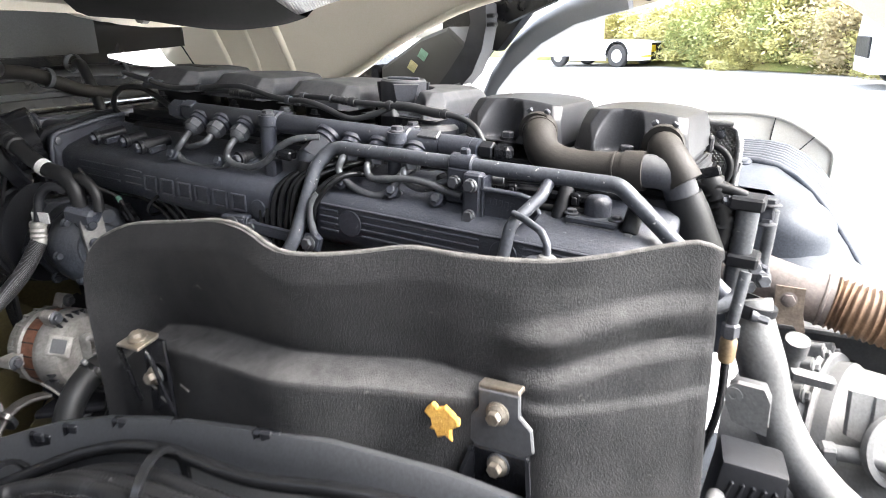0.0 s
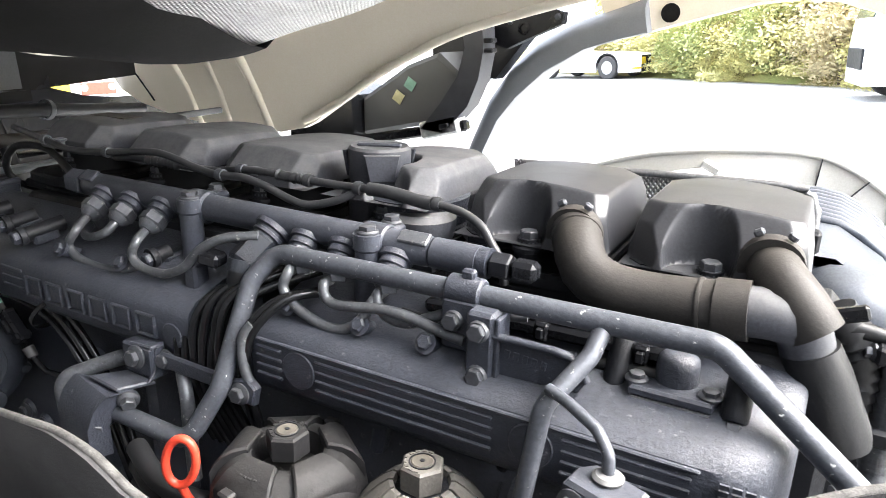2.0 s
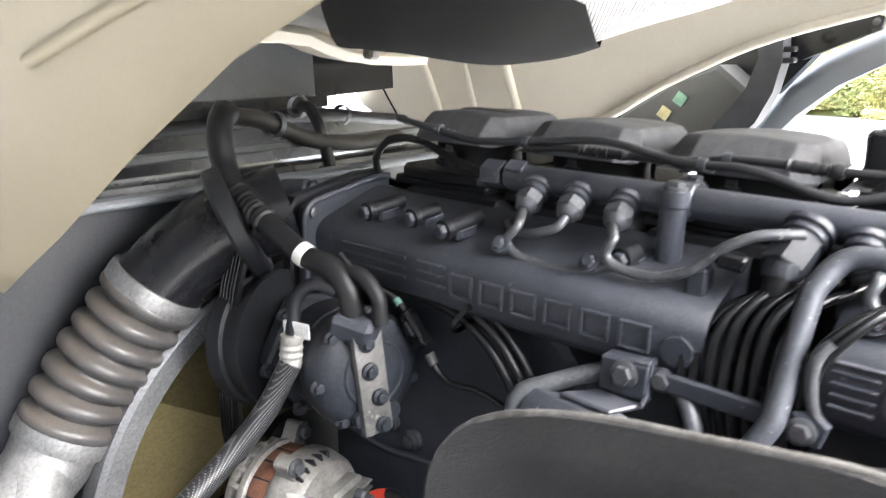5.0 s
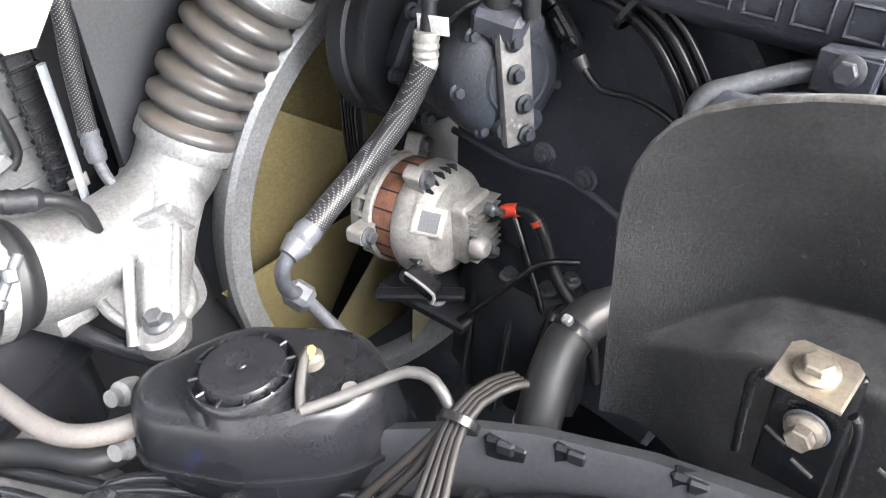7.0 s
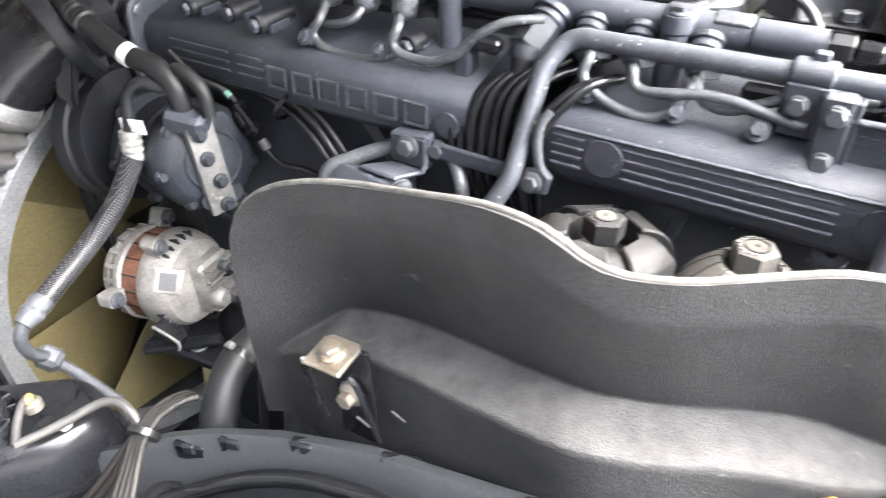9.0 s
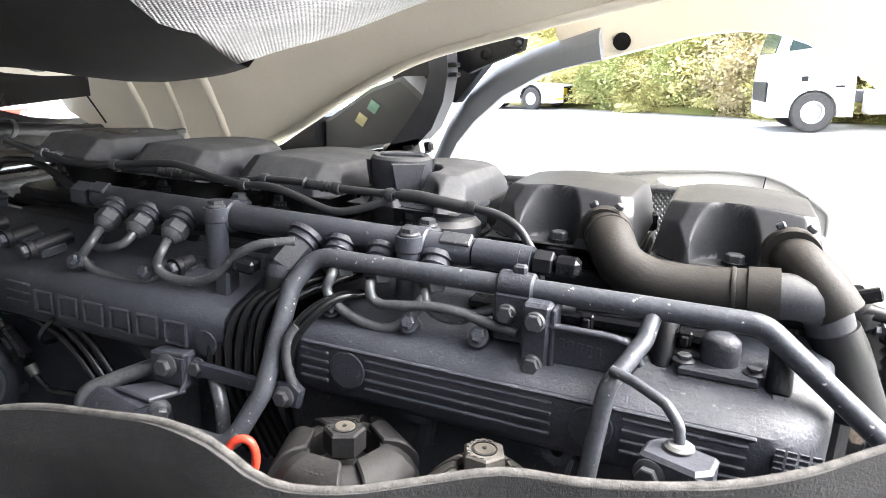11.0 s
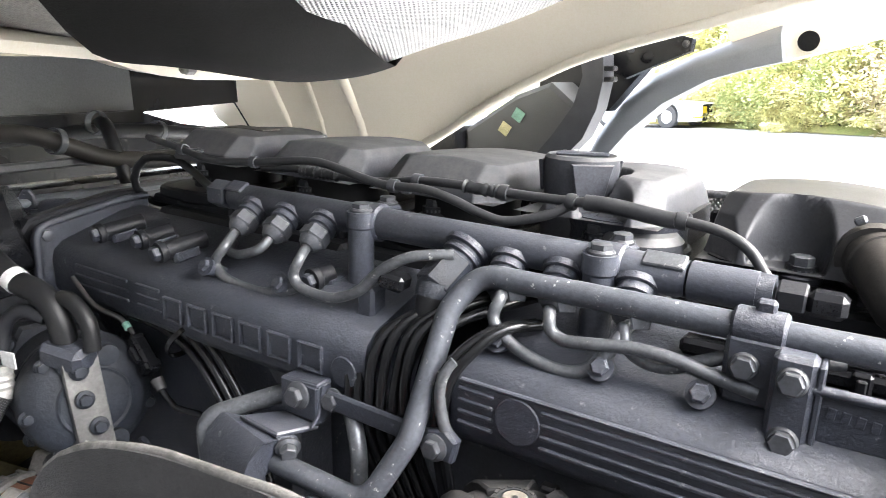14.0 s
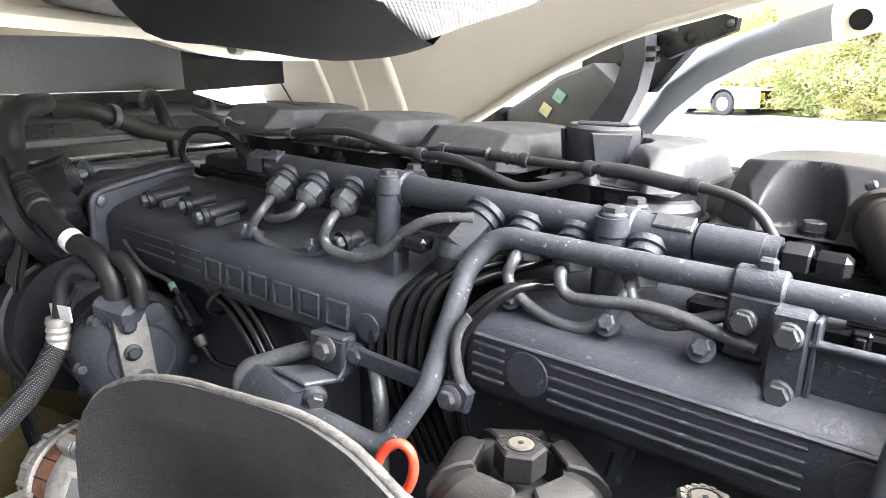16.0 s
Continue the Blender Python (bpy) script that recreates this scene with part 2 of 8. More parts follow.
STEEL = surface("grey_pipe_paint", (0.12, 0.126, 0.136), (0.066, 0.070, 0.078), 0.28, 0.4, 30, 0.2, 280, dust=0.2, dust_col=(0.18, 0.18, 0.18), wear=0.40, wear_col=(0.40, 0.40, 0.39), wear_scale=110)
PIPE = surface("chipped_pipe_paint", (0.072, 0.078, 0.093), (0.050, 0.055, 0.066), 0.28, 0.2, 24, 0.22, 260, dust=0.2, dust_col=(0.17, 0.17, 0.175), wear=0.38, wear_col=(0.72, 0.72, 0.70), wear_scale=150)
NUT = surface("worn_nut_steel", (0.085, 0.090, 0.102), (0.05, 0.054, 0.062), 0.32, 0.3, 40, 0.10, 300, dust=0.15, wear=0.36, wear_col=(0.26, 0.255, 0.25), wear_scale=120)
BOLT = surface("bolt_steel", (0.072, 0.076, 0.086), (0.038, 0.041, 0.048), 0.34, 0.4, 60, 0.06, 300, dust=0.2)
ZINC = surface("zinc_plate", (0.27, 0.25, 0.225), (0.17, 0.145, 0.118), 0.35, 0.8, 40, 0.08, 300, dust=0.35, dust_col=(0.4, 0.33, 0.24))
RUBBER = surface("black_rubber", (0.009, 0.0094, 0.0108), (0.005, 0.0054, 0.006), 0.38, 0.0, 25, 0.10, 350, dust=0.07, dust_col=(0.07, 0.068, 0.066), spec=0.3)
CABLE = surface("cable_sheath", (0.008, 0.0084, 0.0095), (0.005, 0.0053, 0.006), 0.20, 0.0, 40, 0.05, 350, rough2=0.30, dust=0.03, dust_col=(0.06, 0.058, 0.056), spec=0.42)
GREYCABLE = surface("grey_cable_sheath", (0.032, 0.030, 0.029), (0.019, 0.018, 0.0175), 0.42, 0.0, 30, 0.05, 350, dust=0.15)
BLACKP = surface("black_plastic", (0.009, 0.0095, 0.0115), (0.006, 0.0063, 0.0078), 0.20, 0.0, 10, 0.06, 500, rough2=0.32, dust=0.05, dust_col=(0.07, 0.069, 0.068), spec=0.28)
BROWNHOSE = surface("dusty_brown_hose", (0.021, 0.0195, 0.018), (0.014, 0.013, 0.012), 0.5, 0.0, 14, 0.2, 360, dust=0.28, dust_col=(0.10, 0.087, 0.074), spec=0.35)
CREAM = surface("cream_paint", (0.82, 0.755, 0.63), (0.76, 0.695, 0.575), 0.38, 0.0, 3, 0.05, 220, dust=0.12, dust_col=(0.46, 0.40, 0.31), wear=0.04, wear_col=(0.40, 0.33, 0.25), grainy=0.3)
# the cab's cream with shade put into the colour, for near corner and floor
CREAMD = surface("cream_dimmed_for_shade", (0.18, 0.158, 0.112), (0.145, 0.127, 0.09), 0.45, 0.0, 3, 0.02, 500, dust=0.15, dust_col=(0.22, 0.19, 0.12), grainy=0.15)
FELT = surface("felt_shield", (0.023, 0.023, 0.0245), (0.012, 0.0122, 0.0135), 0.78, 0.0, 9, 1.0, 420, dust=0.46, dust_col=(0.16, 0.157, 0.155), wear=0.26, wear_col=(0.062, 0.060, 0.060), wear_scale=40, spec=0.15)
FELTEDGE = surface("frayed_felt_edge", (0.10, 0.097, 0.093), (0.045, 0.043, 0.041), 0.95, 0.0, 80, 0.6, 500)
BLACKFELT = surface("black_insulation_mat", (0.012, 0.012, 0.012), (0.008, 0.008, 0.008), 0.95, 0.0, 8, 0.5, 300, spec=0.15)
ALU = surface("cast_aluminium", (0.35, 0.352, 0.355), (0.22, 0.222, 0.226), 0.36, 0.8, 14, 0.25, 240, dust=0.25, dust_col=(0.4, 0.38, 0.35))
DULLALU = surface("dull_aluminium", (0.36, 0.35, 0.335), (0.20, 0.195, 0.185), 0.5, 0.6, 30, 0.3, 240, dust=0.35, dust_col=(0.32, 0.29, 0.26))
COPPER = surface("copper_winding", (0.24, 0.105, 0.065), (0.12, 0.06, 0.04), 0.5, 0.4, 60, 0.3, 400)
BELLOWS = surface("bellows_rubber", (0.05, 0.05, 0.052), (0.033, 0.033, 0.035), 0.28, 0.0, 18, 0.08, 300, dust=0.3, dust_col=(0.22, 0.17, 0.12), wear=0.18, wear_col=(0.15, 0.09, 0.06), wear_scale=25)
GREYWALL = surface("grey_plastic_wall", (0.032, 0.034, 0.039), (0.022, 0.024, 0.027), 0.42, 0.0, 3, 0.08, 260, dust=0.12, dust_col=(0.12, 0.12, 0.12))
TRIM = surface("grey_arch_trim", (0.20, 0.214, 0.236), (0.155, 0.166, 0.186), 0.42, 0.0, 5, 0.05, 300, dust=0.2, grainy=0.3)
PANEL = surface("dark_grey_panel", (0.075, 0.08, 0.085), (0.055, 0.058, 0.062), 0.45, 0.0, 5, 0.05, 300, dust=0.15)
WHITEP = surface("white_plastic", (0.62, 0.62, 0.61), (0.5, 0.5, 0.49), 0.4, 0.0, 20, 0.03, 300)
REDP = surface("red_plastic", (0.65, 0.06, 0.03), (0.5, 0.04, 0.02), 0.35, 0.0, 40, 0.03, 300)
BLUEP = surface("blue_plastic", (0.03, 0.10, 0.42), None, 0.35, 0.0, 40, 0.03, 300)
ORANGE = surface("orange_foam", (0.62, 0.36, 0.08), (0.52, 0.27, 0.05), 0.9, 0.0, 40, 0.8, 180)
GREENST = surface("green_sticker", (0.22, 0.42, 0.34), None, 0.5, 0.0, 30, 0.02, 300)
YELST = surface("pale_yellow_sticker", (0.55, 0.52, 0.30), None, 0.5, 0.0, 30, 0.02, 300)
FANP = surface("amber_fan_plastic", (0.125, 0.103, 0.047), (0.09, 0.074, 0.034), 0.45, 0.0, 5, 0.05, 200, dust=0.3, dust_col=(0.18, 0.15, 0.09))
RUST = surface("rusty_pipe", (0.135, 0.11, 0.10), (0.18, 0.15, 0.135), 0.7, 0.1, 12, 0.35, 160, dust=0.3, wear=0.2, wear_col=(0.30, 0.14, 0.06), wear_scale=20)
RUSTB = surface("brown_corrugated_steel", (0.24, 0.15, 0.09), (0.15, 0.095, 0.062), 0.55, 0.6, 20, 0.2, 200, dust=0.2)
FRAME = surface("chassis_paint", (0.045, 0.05, 0.06), (0.03, 0.033, 0.04), 0.45, 0.0, 6, 0.1, 200, dust=0.7, dust_col=(0.26, 0.25, 0.24))
GREYPIPE = surface("dusty_grey_pipe", (0.105, 0.107, 0.11), (0.06, 0.062, 0.065), 0.55, 0.1, 16, 0.3, 240, dust=0.5, dust_col=(0.21, 0.207, 0.20), wear=0.2, wear_col=(0.19, 0.187, 0.18), wear_scale=30)
TANK = surface("blue_grey_tank", (0.10, 0.115, 0.14), (0.075, 0.085, 0.105), 0.36, 0.1, 6, 0.05, 240, dust=0.3)
FENDER = surface("pale_mudguard", (0.62, 0.61, 0.57), (0.55, 0.54, 0.50), 0.5, 0.0, 5, 0.04, 260, dust=0.2, dust_col=(0.5, 0.46, 0.4), grainy=0.3)
WHITET = surface("white_truck_paint", (0.80, 0.80, 0.79), (0.76, 0.76, 0.75), 0.3, 0.0, 2, 0.01, 100, grainy=0.1)
TYRE = surface("tyre_rubber", (0.03, 0.03, 0.032), (0.045, 0.044, 0.043), 0.8, 0.0, 10, 0.2, 120, dust=0.4, dust_col=(0.22, 0.21, 0.2))
RIM = surface("wheel_rim_steel", (0.55, 0.55, 0.55), (0.42, 0.42, 0.42), 0.4, 0.6, 10, 0.05, 100)
LAMPY = surface("yellow_reflector", (0.75, 0.55, 0.03), None, 0.35, 0.0, 20, 0.02, 100)
LAMPR = surface("red_reflector", (0.6, 0.05, 0.03), None, 0.3, 0.0, 20, 0.02, 100)
GROUND = surface("pale_yard_paving", (0.44, 0.44, 0.43), (0.38, 0.38, 0.372), 0.85, 0.0, 0.35, 0.25, 14)
GRASS = surface("dry_grass_bank", (0.20, 0.24, 0.07), (0.33, 0.27, 0.11), 0.9, 0.0, 0.8, 0.6, 18)
BARK = surface("bark", (0.12, 0.09, 0.065), None, 0.9, 0.0, 8, 0.6, 60)
GLASS = surface("dark_window_glass", (0.05, 0.075, 0.075), (0.04, 0.06, 0.06), 0.06, 0.0, 2, 0.0, 60, rough2=0.08)


def leaf_mat(name, a, b):
    mat = bpy.data.materials.new(name)
    mat.use_nodes = True
    nt = mat.node_tree
    bs = nt.nodes["Principled BSDF"]
    geo = nt.nodes.new("ShaderNodeNewGeometry")
    mix = nt.nodes.new("ShaderNodeMix")
    mix.data_type = "RGBA"
    mix.inputs["A"].default_value, mix.inputs["B"].default_value = (*a, 1), (*b, 1)
    nt.links.new(geo.outputs["Random Per Island"], mix.inputs["Factor"])
    nt.links.new(mix.outputs["Result"], bs.inputs["Base Color"])
    bs.inputs["Roughness"].default_value = 0.6
    bs.inputs["Subsurface Weight"].default_value = 0.0
    return mat


LEAF_G = leaf_mat("green_leaves", (0.24, 0.28, 0.10), (0.40, 0.42, 0.17))
LEAF_Y = leaf_mat("yellow_leaves", (0.44, 0.42, 0.17), (0.60, 0.55, 0.24))
LEAF_B = leaf_mat("brown_leaves", (0.44, 0.38, 0.23), (0.58, 0.50, 0.31))


def foil_mat():
    """Embossed silver heat shield cloth with a fine diamond weave."""
    mat = surface("silver_heat_cloth", (0.42, 0.42, 0.41), (0.30, 0.30, 0.295), 0.34, 0.75, 6, 0.1, 200, dust=0.2)
    nt = mat.node_tree
    bp = [n for n in nt.nodes if n.type == "BUMP"][0]
    bs = nt.nodes["Principled BSDF"]
    co = nt.nodes.new("ShaderNodeTexCoord")
    waves = []
    for ang in (35, -35):
        mp = nt.nodes.new("ShaderNodeMapping")
        mp.inputs["Rotation"].default_value = (0, radians(20), radians(ang))
        wv = nt.nodes.new("ShaderNodeTexWave")
        wv.inputs["Scale"].default_value, wv.inputs["Distortion"].default_value = 55, 0.6
        nt.links.new(co.outputs["Object"], mp.inputs["Vector"])
        nt.links.new(mp.outputs["Vector"], wv.inputs["Vector"])
        waves.append(wv)
    mul = nt.nodes.new("ShaderNodeMath")
    mul.operation = "MULTIPLY"
    nt.links.new(waves[0].outputs["Fac"], mul.inputs[0]), nt.links.new(waves[1].outputs["Fac"], mul.inputs[1])
    b2 = nt.nodes.new("ShaderNodeBump")
    b2.inputs["Strength"].default_value, b2.inputs["Distance"].default_value = 0.9, 0.004
    nt.links.new(mul.outputs[0], b2.inputs["Height"])
    nt.links.new(bp.outputs["Normal"], b2.inputs["Normal"])
    nt.links.new(b2.outputs["Normal"], bs.inputs["Normal"])
    return mat


FOIL = foil_mat()


def braid_mat():
    """Dark hose with a woven silver-grey braid."""
    mat = surface("braided_hose", (0.007, 0.007, 0.008), (0.005, 0.005, 0.0055), 0.34, 0.0, 30, 0.1, 300, dust=0.04, spec=0.3)
    nt = mat.node_tree
    bs = nt.nodes["Principled BSDF"]
    col = [l.from_socket for l in nt.links if l.to_socket == bs.inputs["Base Color"]][0]
    co = nt.nodes.new("ShaderNodeTexCoord")
    waves = []
    for ang in (48, -48):
        mp = nt.nodes.new("ShaderNodeMapping")
        mp.inputs["Rotation"].default_value = (radians(ang), 0, 0)
        wv = nt.nodes.new("ShaderNodeTexWave")
        wv.bands_direction = "Y"
        wv.inputs["Scale"].default_value = 135
        nt.links.new(co.outputs["Object"], mp.inputs["Vector"])
        nt.links.new(mp.outputs["Vector"], wv.inputs["Vector"])
        waves.append(wv)
    mul = nt.nodes.new("ShaderNodeMath")
    mul.operation = "MULTIPLY"
    nt.links.new(waves[0].outputs["Fac"], mul.inputs[0]), nt.links.new(waves[1].outputs["Fac"], mul.inputs[1])
    mr = nt.nodes.new("ShaderNodeMapRange")
    mr.inputs["From Min"].default_value, mr.inputs["From Max"].default_value = 0.58, 0.80
    nt.links.new(mul.outputs[0], mr.inputs["Value"])
    mx = nt.nodes.new("ShaderNodeMix")
    mx.data_type = "RGBA"
    mx.inputs["B"].default_value = (0.15, 0.15, 0.16, 1)
    nt.links.new(col, mx.inputs["A"])
    nt.links.new(mr.outputs["Result"], mx.inputs["Factor"])
    nt.links.new(mx.outputs["Result"], bs.inputs["Base Color"])
    return mat


BRAID = braid_mat()

FILTERP = surface("dusty_filter_plastic", (0.012, 0.012, 0.0132), (0.007, 0.007, 0.0078), 0.50, 0.0, 26, 0.3, 240, dust=0.18, dust_col=(0.12, 0.115, 0.108), wear=0.22, wear_col=(0.045, 0.042, 0.038), wear_scale=50, spec=0.25)
BEIGE = surface("beige_cap_inset", (0.10, 0.09, 0.074), (0.045, 0.04, 0.034), 0.6, 0.0, 40, 0.1, 240)
RIDGE = surface("dusty_ridge", (0.12, 0.118, 0.115), (0.06, 0.06, 0.06), 0.55, 0.1, 40, 0.25, 240, dust=0.5, dust_col=(0.27, 0.255, 0.235), wear=0.3, wear_col=(0.24, 0.23, 0.215), wear_scale=40)
RAILM = surface("scuffed_rail_paint", (0.046, 0.051, 0.066), (0.030, 0.034, 0.045), 0.28, 0.1, 24, 0.25, 300, rough2=0.5, dust=0.35, dust_col=(0.15, 0.15, 0.16), wear=0.40, wear_col=(0.15, 0.15, 0.155), wear_scale=95)
COMPM = surface("compressor_casting", (0.021, 0.025, 0.033), (0.011, 0.013, 0.018), 0.45, 0.0, 30, 0.5, 220, rough2=0.55, dust=0.16, dust_col=(0.12, 0.112, 0.10), wear=0.3, wear_col=(0.075, 0.070, 0.064), wear_scale=38, spec=0.22)

GREYHOSE = surface("dusty_pinkish_hose", (0.066, 0.058, 0.053), (0.052, 0.047, 0.044), 0.5, 0.0, 20, 0.05, 300, dust=0.2)

# ---- ground, bank and far trucks ----
def terrain():
    g = Geo()
    for a, b in ((-3000, -3000), (3000, -3000), (3000, 3000), (-3000, 3000)):
        g.v.append(Vector((a, b, 0)))
    g.f.append((0, 1, 2, 3))
    return g


solo("ground", terrain(), GROUND, I4, "pale sunlit paving of the truck yard", "ground", kind="structure")


def bank_point(s, d):
    """A point of the bank: s metres along its foot, d metres up the slope behind it."""
    foot = Vector((-30.0, 54.6, 0)) + Vector((0.715, -0.70, 0)) * s
    back = Vector((0.70, 0.715, 0))
    h = 0.02 + 3.6 * (1 - math.exp(-d / 6.0)) * (0.85 + 0.15 * math.sin(s * 0.13)) + 0.25 * noise.noise((s * 0.3, d * 0.3, 0))
    return foot + back * d + Vector((0, 0, max(h, 0.0) if d > 0.5 else 0.02))


def bank():
    g, ns, nd = Geo(), 80, 22
    for i in range(ns + 1):
        for j in range(nd + 1):
            g.v.append(bank_point(-10 + i * 1.1, j * j * 0.085))
    for i in range(ns):
        for j in range(nd):
            a = i * (nd + 1) + j
            g.f.append((a, a + nd + 1, a + nd + 2, a + 1))
    return g


solo("grass_bank", bank(), GRASS, I4, "dry grassy bank behind the truck yard", "bank", kind="structure")


def leaf_cloud(seed, n, rx, rz, size):
    """Many small leaves in uneven clumps."""
    rnd = random.Random(seed)
    g = Geo()
    clumps = [(Vector((rnd.gauss(0, 0.5) * rx, rnd.gauss(0, 0.5) * rx, rz * (0.04 + 1.1 * rnd.random() ** 1.2))), 0.22 + 0.25 * rnd.random()) for _ in range(26)]
    for k in range(n):
        c, r = clumps[rnd.randrange(len(clumps))]
        p = c + Vector((rnd.gauss(0, 1), rnd.gauss(0, 1), rnd.gauss(0, 0.8))) * r * rx * 0.75
        if p.z < 0.05:
            p.z = 0.05 + rnd.random() * 0.3
        u = Vector((rnd.uniform(-1, 1), rnd.uniform(-1, 1), rnd.uniform(-0.6, 0.6))).normalized()
        w = u.orthogonal().normalized()
        s = size * (0.6 + 0.8 * rnd.random())
        i = len(g.v)
        g.v += [p - u * s, p + w * s * 0.5, p + u * s, p - w * s * 0.5]
        g.f.append((i, i + 1, i + 2, i + 3))
    return g


def stems(seed, h):
    rnd, g = random.Random(seed), Geo()
    for k in range(5):
        a = rnd.uniform(0, 6.28)
        d = Vector((math.cos(a), math.sin(a), 0)) * rnd.uniform(0.1, 0.45) * h
        g.add(sweep(smooth_path([(0, 0, -0.1), tuple(d * 0.35 + Vector((0, 0, 0.45 * h))), tuple(d + Vector((0, 0, h * rnd.uniform(0.75, 1.0))))], 0.4),
                    lambda t, s: 0.05 * (1 - 0.85 * t), 5))
    return g


LEAVES = [LEAF_G, LEAF_Y, LEAF_Y, LEAF_B, LEAF_Y]
SHRUB_LABEL = ["green leafy shrub on the bank", "yellowing autumn shrub on the bank", "yellowing autumn shrub on the bank", "brown autumn shrub on the bank", "yellowing autumn shrub on the bank"]
shrub_mesh = [mesh_of("crown", leaf_cloud(k + 3, 4200, 1.25, 2.9, 0.105), LEAVES[k]) for k in range(5)]
stem_mesh = [mesh_of("stem", stems(k + 9, 2.6), BARK) for k in range(5)]
rs = random.Random(5)
for k in range(180):
    s_, d_ = 18 + 36 * ((k * 0.618) % 1), (0.3 + 2.2 * ((k * 0.379) % 1) if k % 3 else 2.5 + 6.0 * ((k * 0.379) % 1))
    j = rs.randrange(5)
    th = thing("shrub", Matrix.Translation(bank_point(s_, d_)) @ pose(0, 0, -0.05, 0, 0, rs.uniform(0, 360)) @ Matrix.Scale((rs.uniform(0.38, 0.75) if k % 3 else rs.uniform(0.8, 1.3)), 4), SHRUB_LABEL[j], "shrub", "shrubs on the bank")
    part("stem", stem_mesh[j], BARK, th)
    part("crown", shrub_mesh[j], LEAVES[j], th)


def wheel(th, m, r=0.5, w=0.3):
    ty = lathe([(r * 0.56, -w / 2), (r * 0.9, -w / 2), (r * 0.98, -w * 0.4), (r, -w * 0.25), (r, w * 0.25), (r * 0.98, w * 0.4), (r * 0.9, w / 2), (r * 0.56, w / 2), (r * 0.56, -w / 2)], 40)
    wh = part("wheel", ty, TYRE, th, m=m)
    rim = lathe([(0, w * 0.33), (r * 0.2, w * 0.33), (r * 0.24, w * 0.2), (r * 0.42, w * 0.12), (r * 0.5, w * 0.46), (r * 0.57, w * 0.48), (r * 0.57, -w * 0.4), (0, -w * 0.4)], 32)
    for k in range(10):
        a = k * math.pi / 5
        rim.add(disc(r * 0.035, w * 0.06, 8), pose(r * 0.33 * math.cos(a), r * 0.33 * math.sin(a), w * 0.14))
    part("rim", rim, RIM, wh, "pale steel wheel rim")
    return wh


def tractor_rear():
    """A white tractor unit seen from its side and rear; x runs to its rear."""
    th = thing("tractor_unit", pose(-8.83, 33.12, 0, 0, 0, -20), "white tractor unit parked on the far side of the yard", "truck")
    part("cab", loft([[(-4.75, -1.25, 0.5), (-2.6, -1.25, 0.5), (-2.6, 1.25, 0.5), (-4.75, 1.25, 0.5)], [(-4.75, -1.25, 2.0), (-2.6, -1.25, 2.0), (-2.6, 1.25, 2.0), (-4.75, 1.25, 2.0)],
                      [(-4.5, -1.2, 3.3), (-2.6, -1.2, 3.5), (-2.6, 1.2, 3.5), (-4.5, 1.2, 3.3)]]), WHITET, th)
    arch = [(0.60 * math.cos(a), 0.52 + 0.60 * math.sin(a)) for a in [math.pi - math.pi * k / 12 for k in range(13)]]
    out = [(-2.7, 0.30), (-0.60, 0.30)] + arch + [(0.60, 0.30), (1.30, 0.30), (1.34, 0.98), (1.30, 1.06), (0.60, 1.16), (-2.7, 1.22)]
    for y in (-1.23, 1.15):
        part("side_panel", loft([[(x, y, z) for x, z in reversed(out)], [(x, y + 0.08, z) for x, z in reversed(out)]]), WHITET, th)
        part("arch_lip", sweep([Vector((x, y + 0.02, z)) for x, z in arch], 0.035, 6), DARK, th, "black rubber arch lip")
    part("deck", loft([[(x, y, z) for y in (-1.2, 1.2)] + [(x, y, z + 0.05) for y in (1.2, -1.2)] for x, z in ((-2.7, 1.16), (0.6, 1.10), (1.42, 1.02))]), WHITET, th)
    part("rear_panel", box(0.06, 1.3, 0.72, 0.02), DARK, th, "black rear panel", m=pose(1.22, 0, 0.66))
    for y in (-0.93, 0.93):
        cp_ = part("corner_panel", box(0.42, 0.58, 0.76, 0.06, 2), WHITET, th, m=pose(1.24, y, 0.68))
        part("reflector_strip", box(0.43, 0.59, 0.07, 0.004), LAMPY, cp_, "yellow reflector strip", m=pose(0, 0, -0.20))
    part("bumper", box(0.10, 1.2, 0.12, 0.02), DARK, th, m=pose(1.30, 0, 0.40))
    part("number_plate", box(0.02, 0.42, 0.30, 0.004), LAMPY, th, "yellow plate", m=pose(1.27, -0.30, 0.78))
    part("rear_light", box(0.04, 0.22, 0.32, 0.01), LAMPY, th, "yellow rear light", m=pose(1.28, 0.46, 0.76))
    part("chassis", box(6.6, 0.9, 0.28, 0.02), FRAME, th, m=pose(-2.2, 0, 0.82))
    for y in (-1.08, 1.08):
        wheel(th, pose(0, y, 0.5, 90 if y < 0 else -90), 0.52, 0.30)
        wheel(th, pose(-3.45, y, 0.5, 90 if y < 0 else -90), 0.5, 0.3)
    return th


tractor_rear()


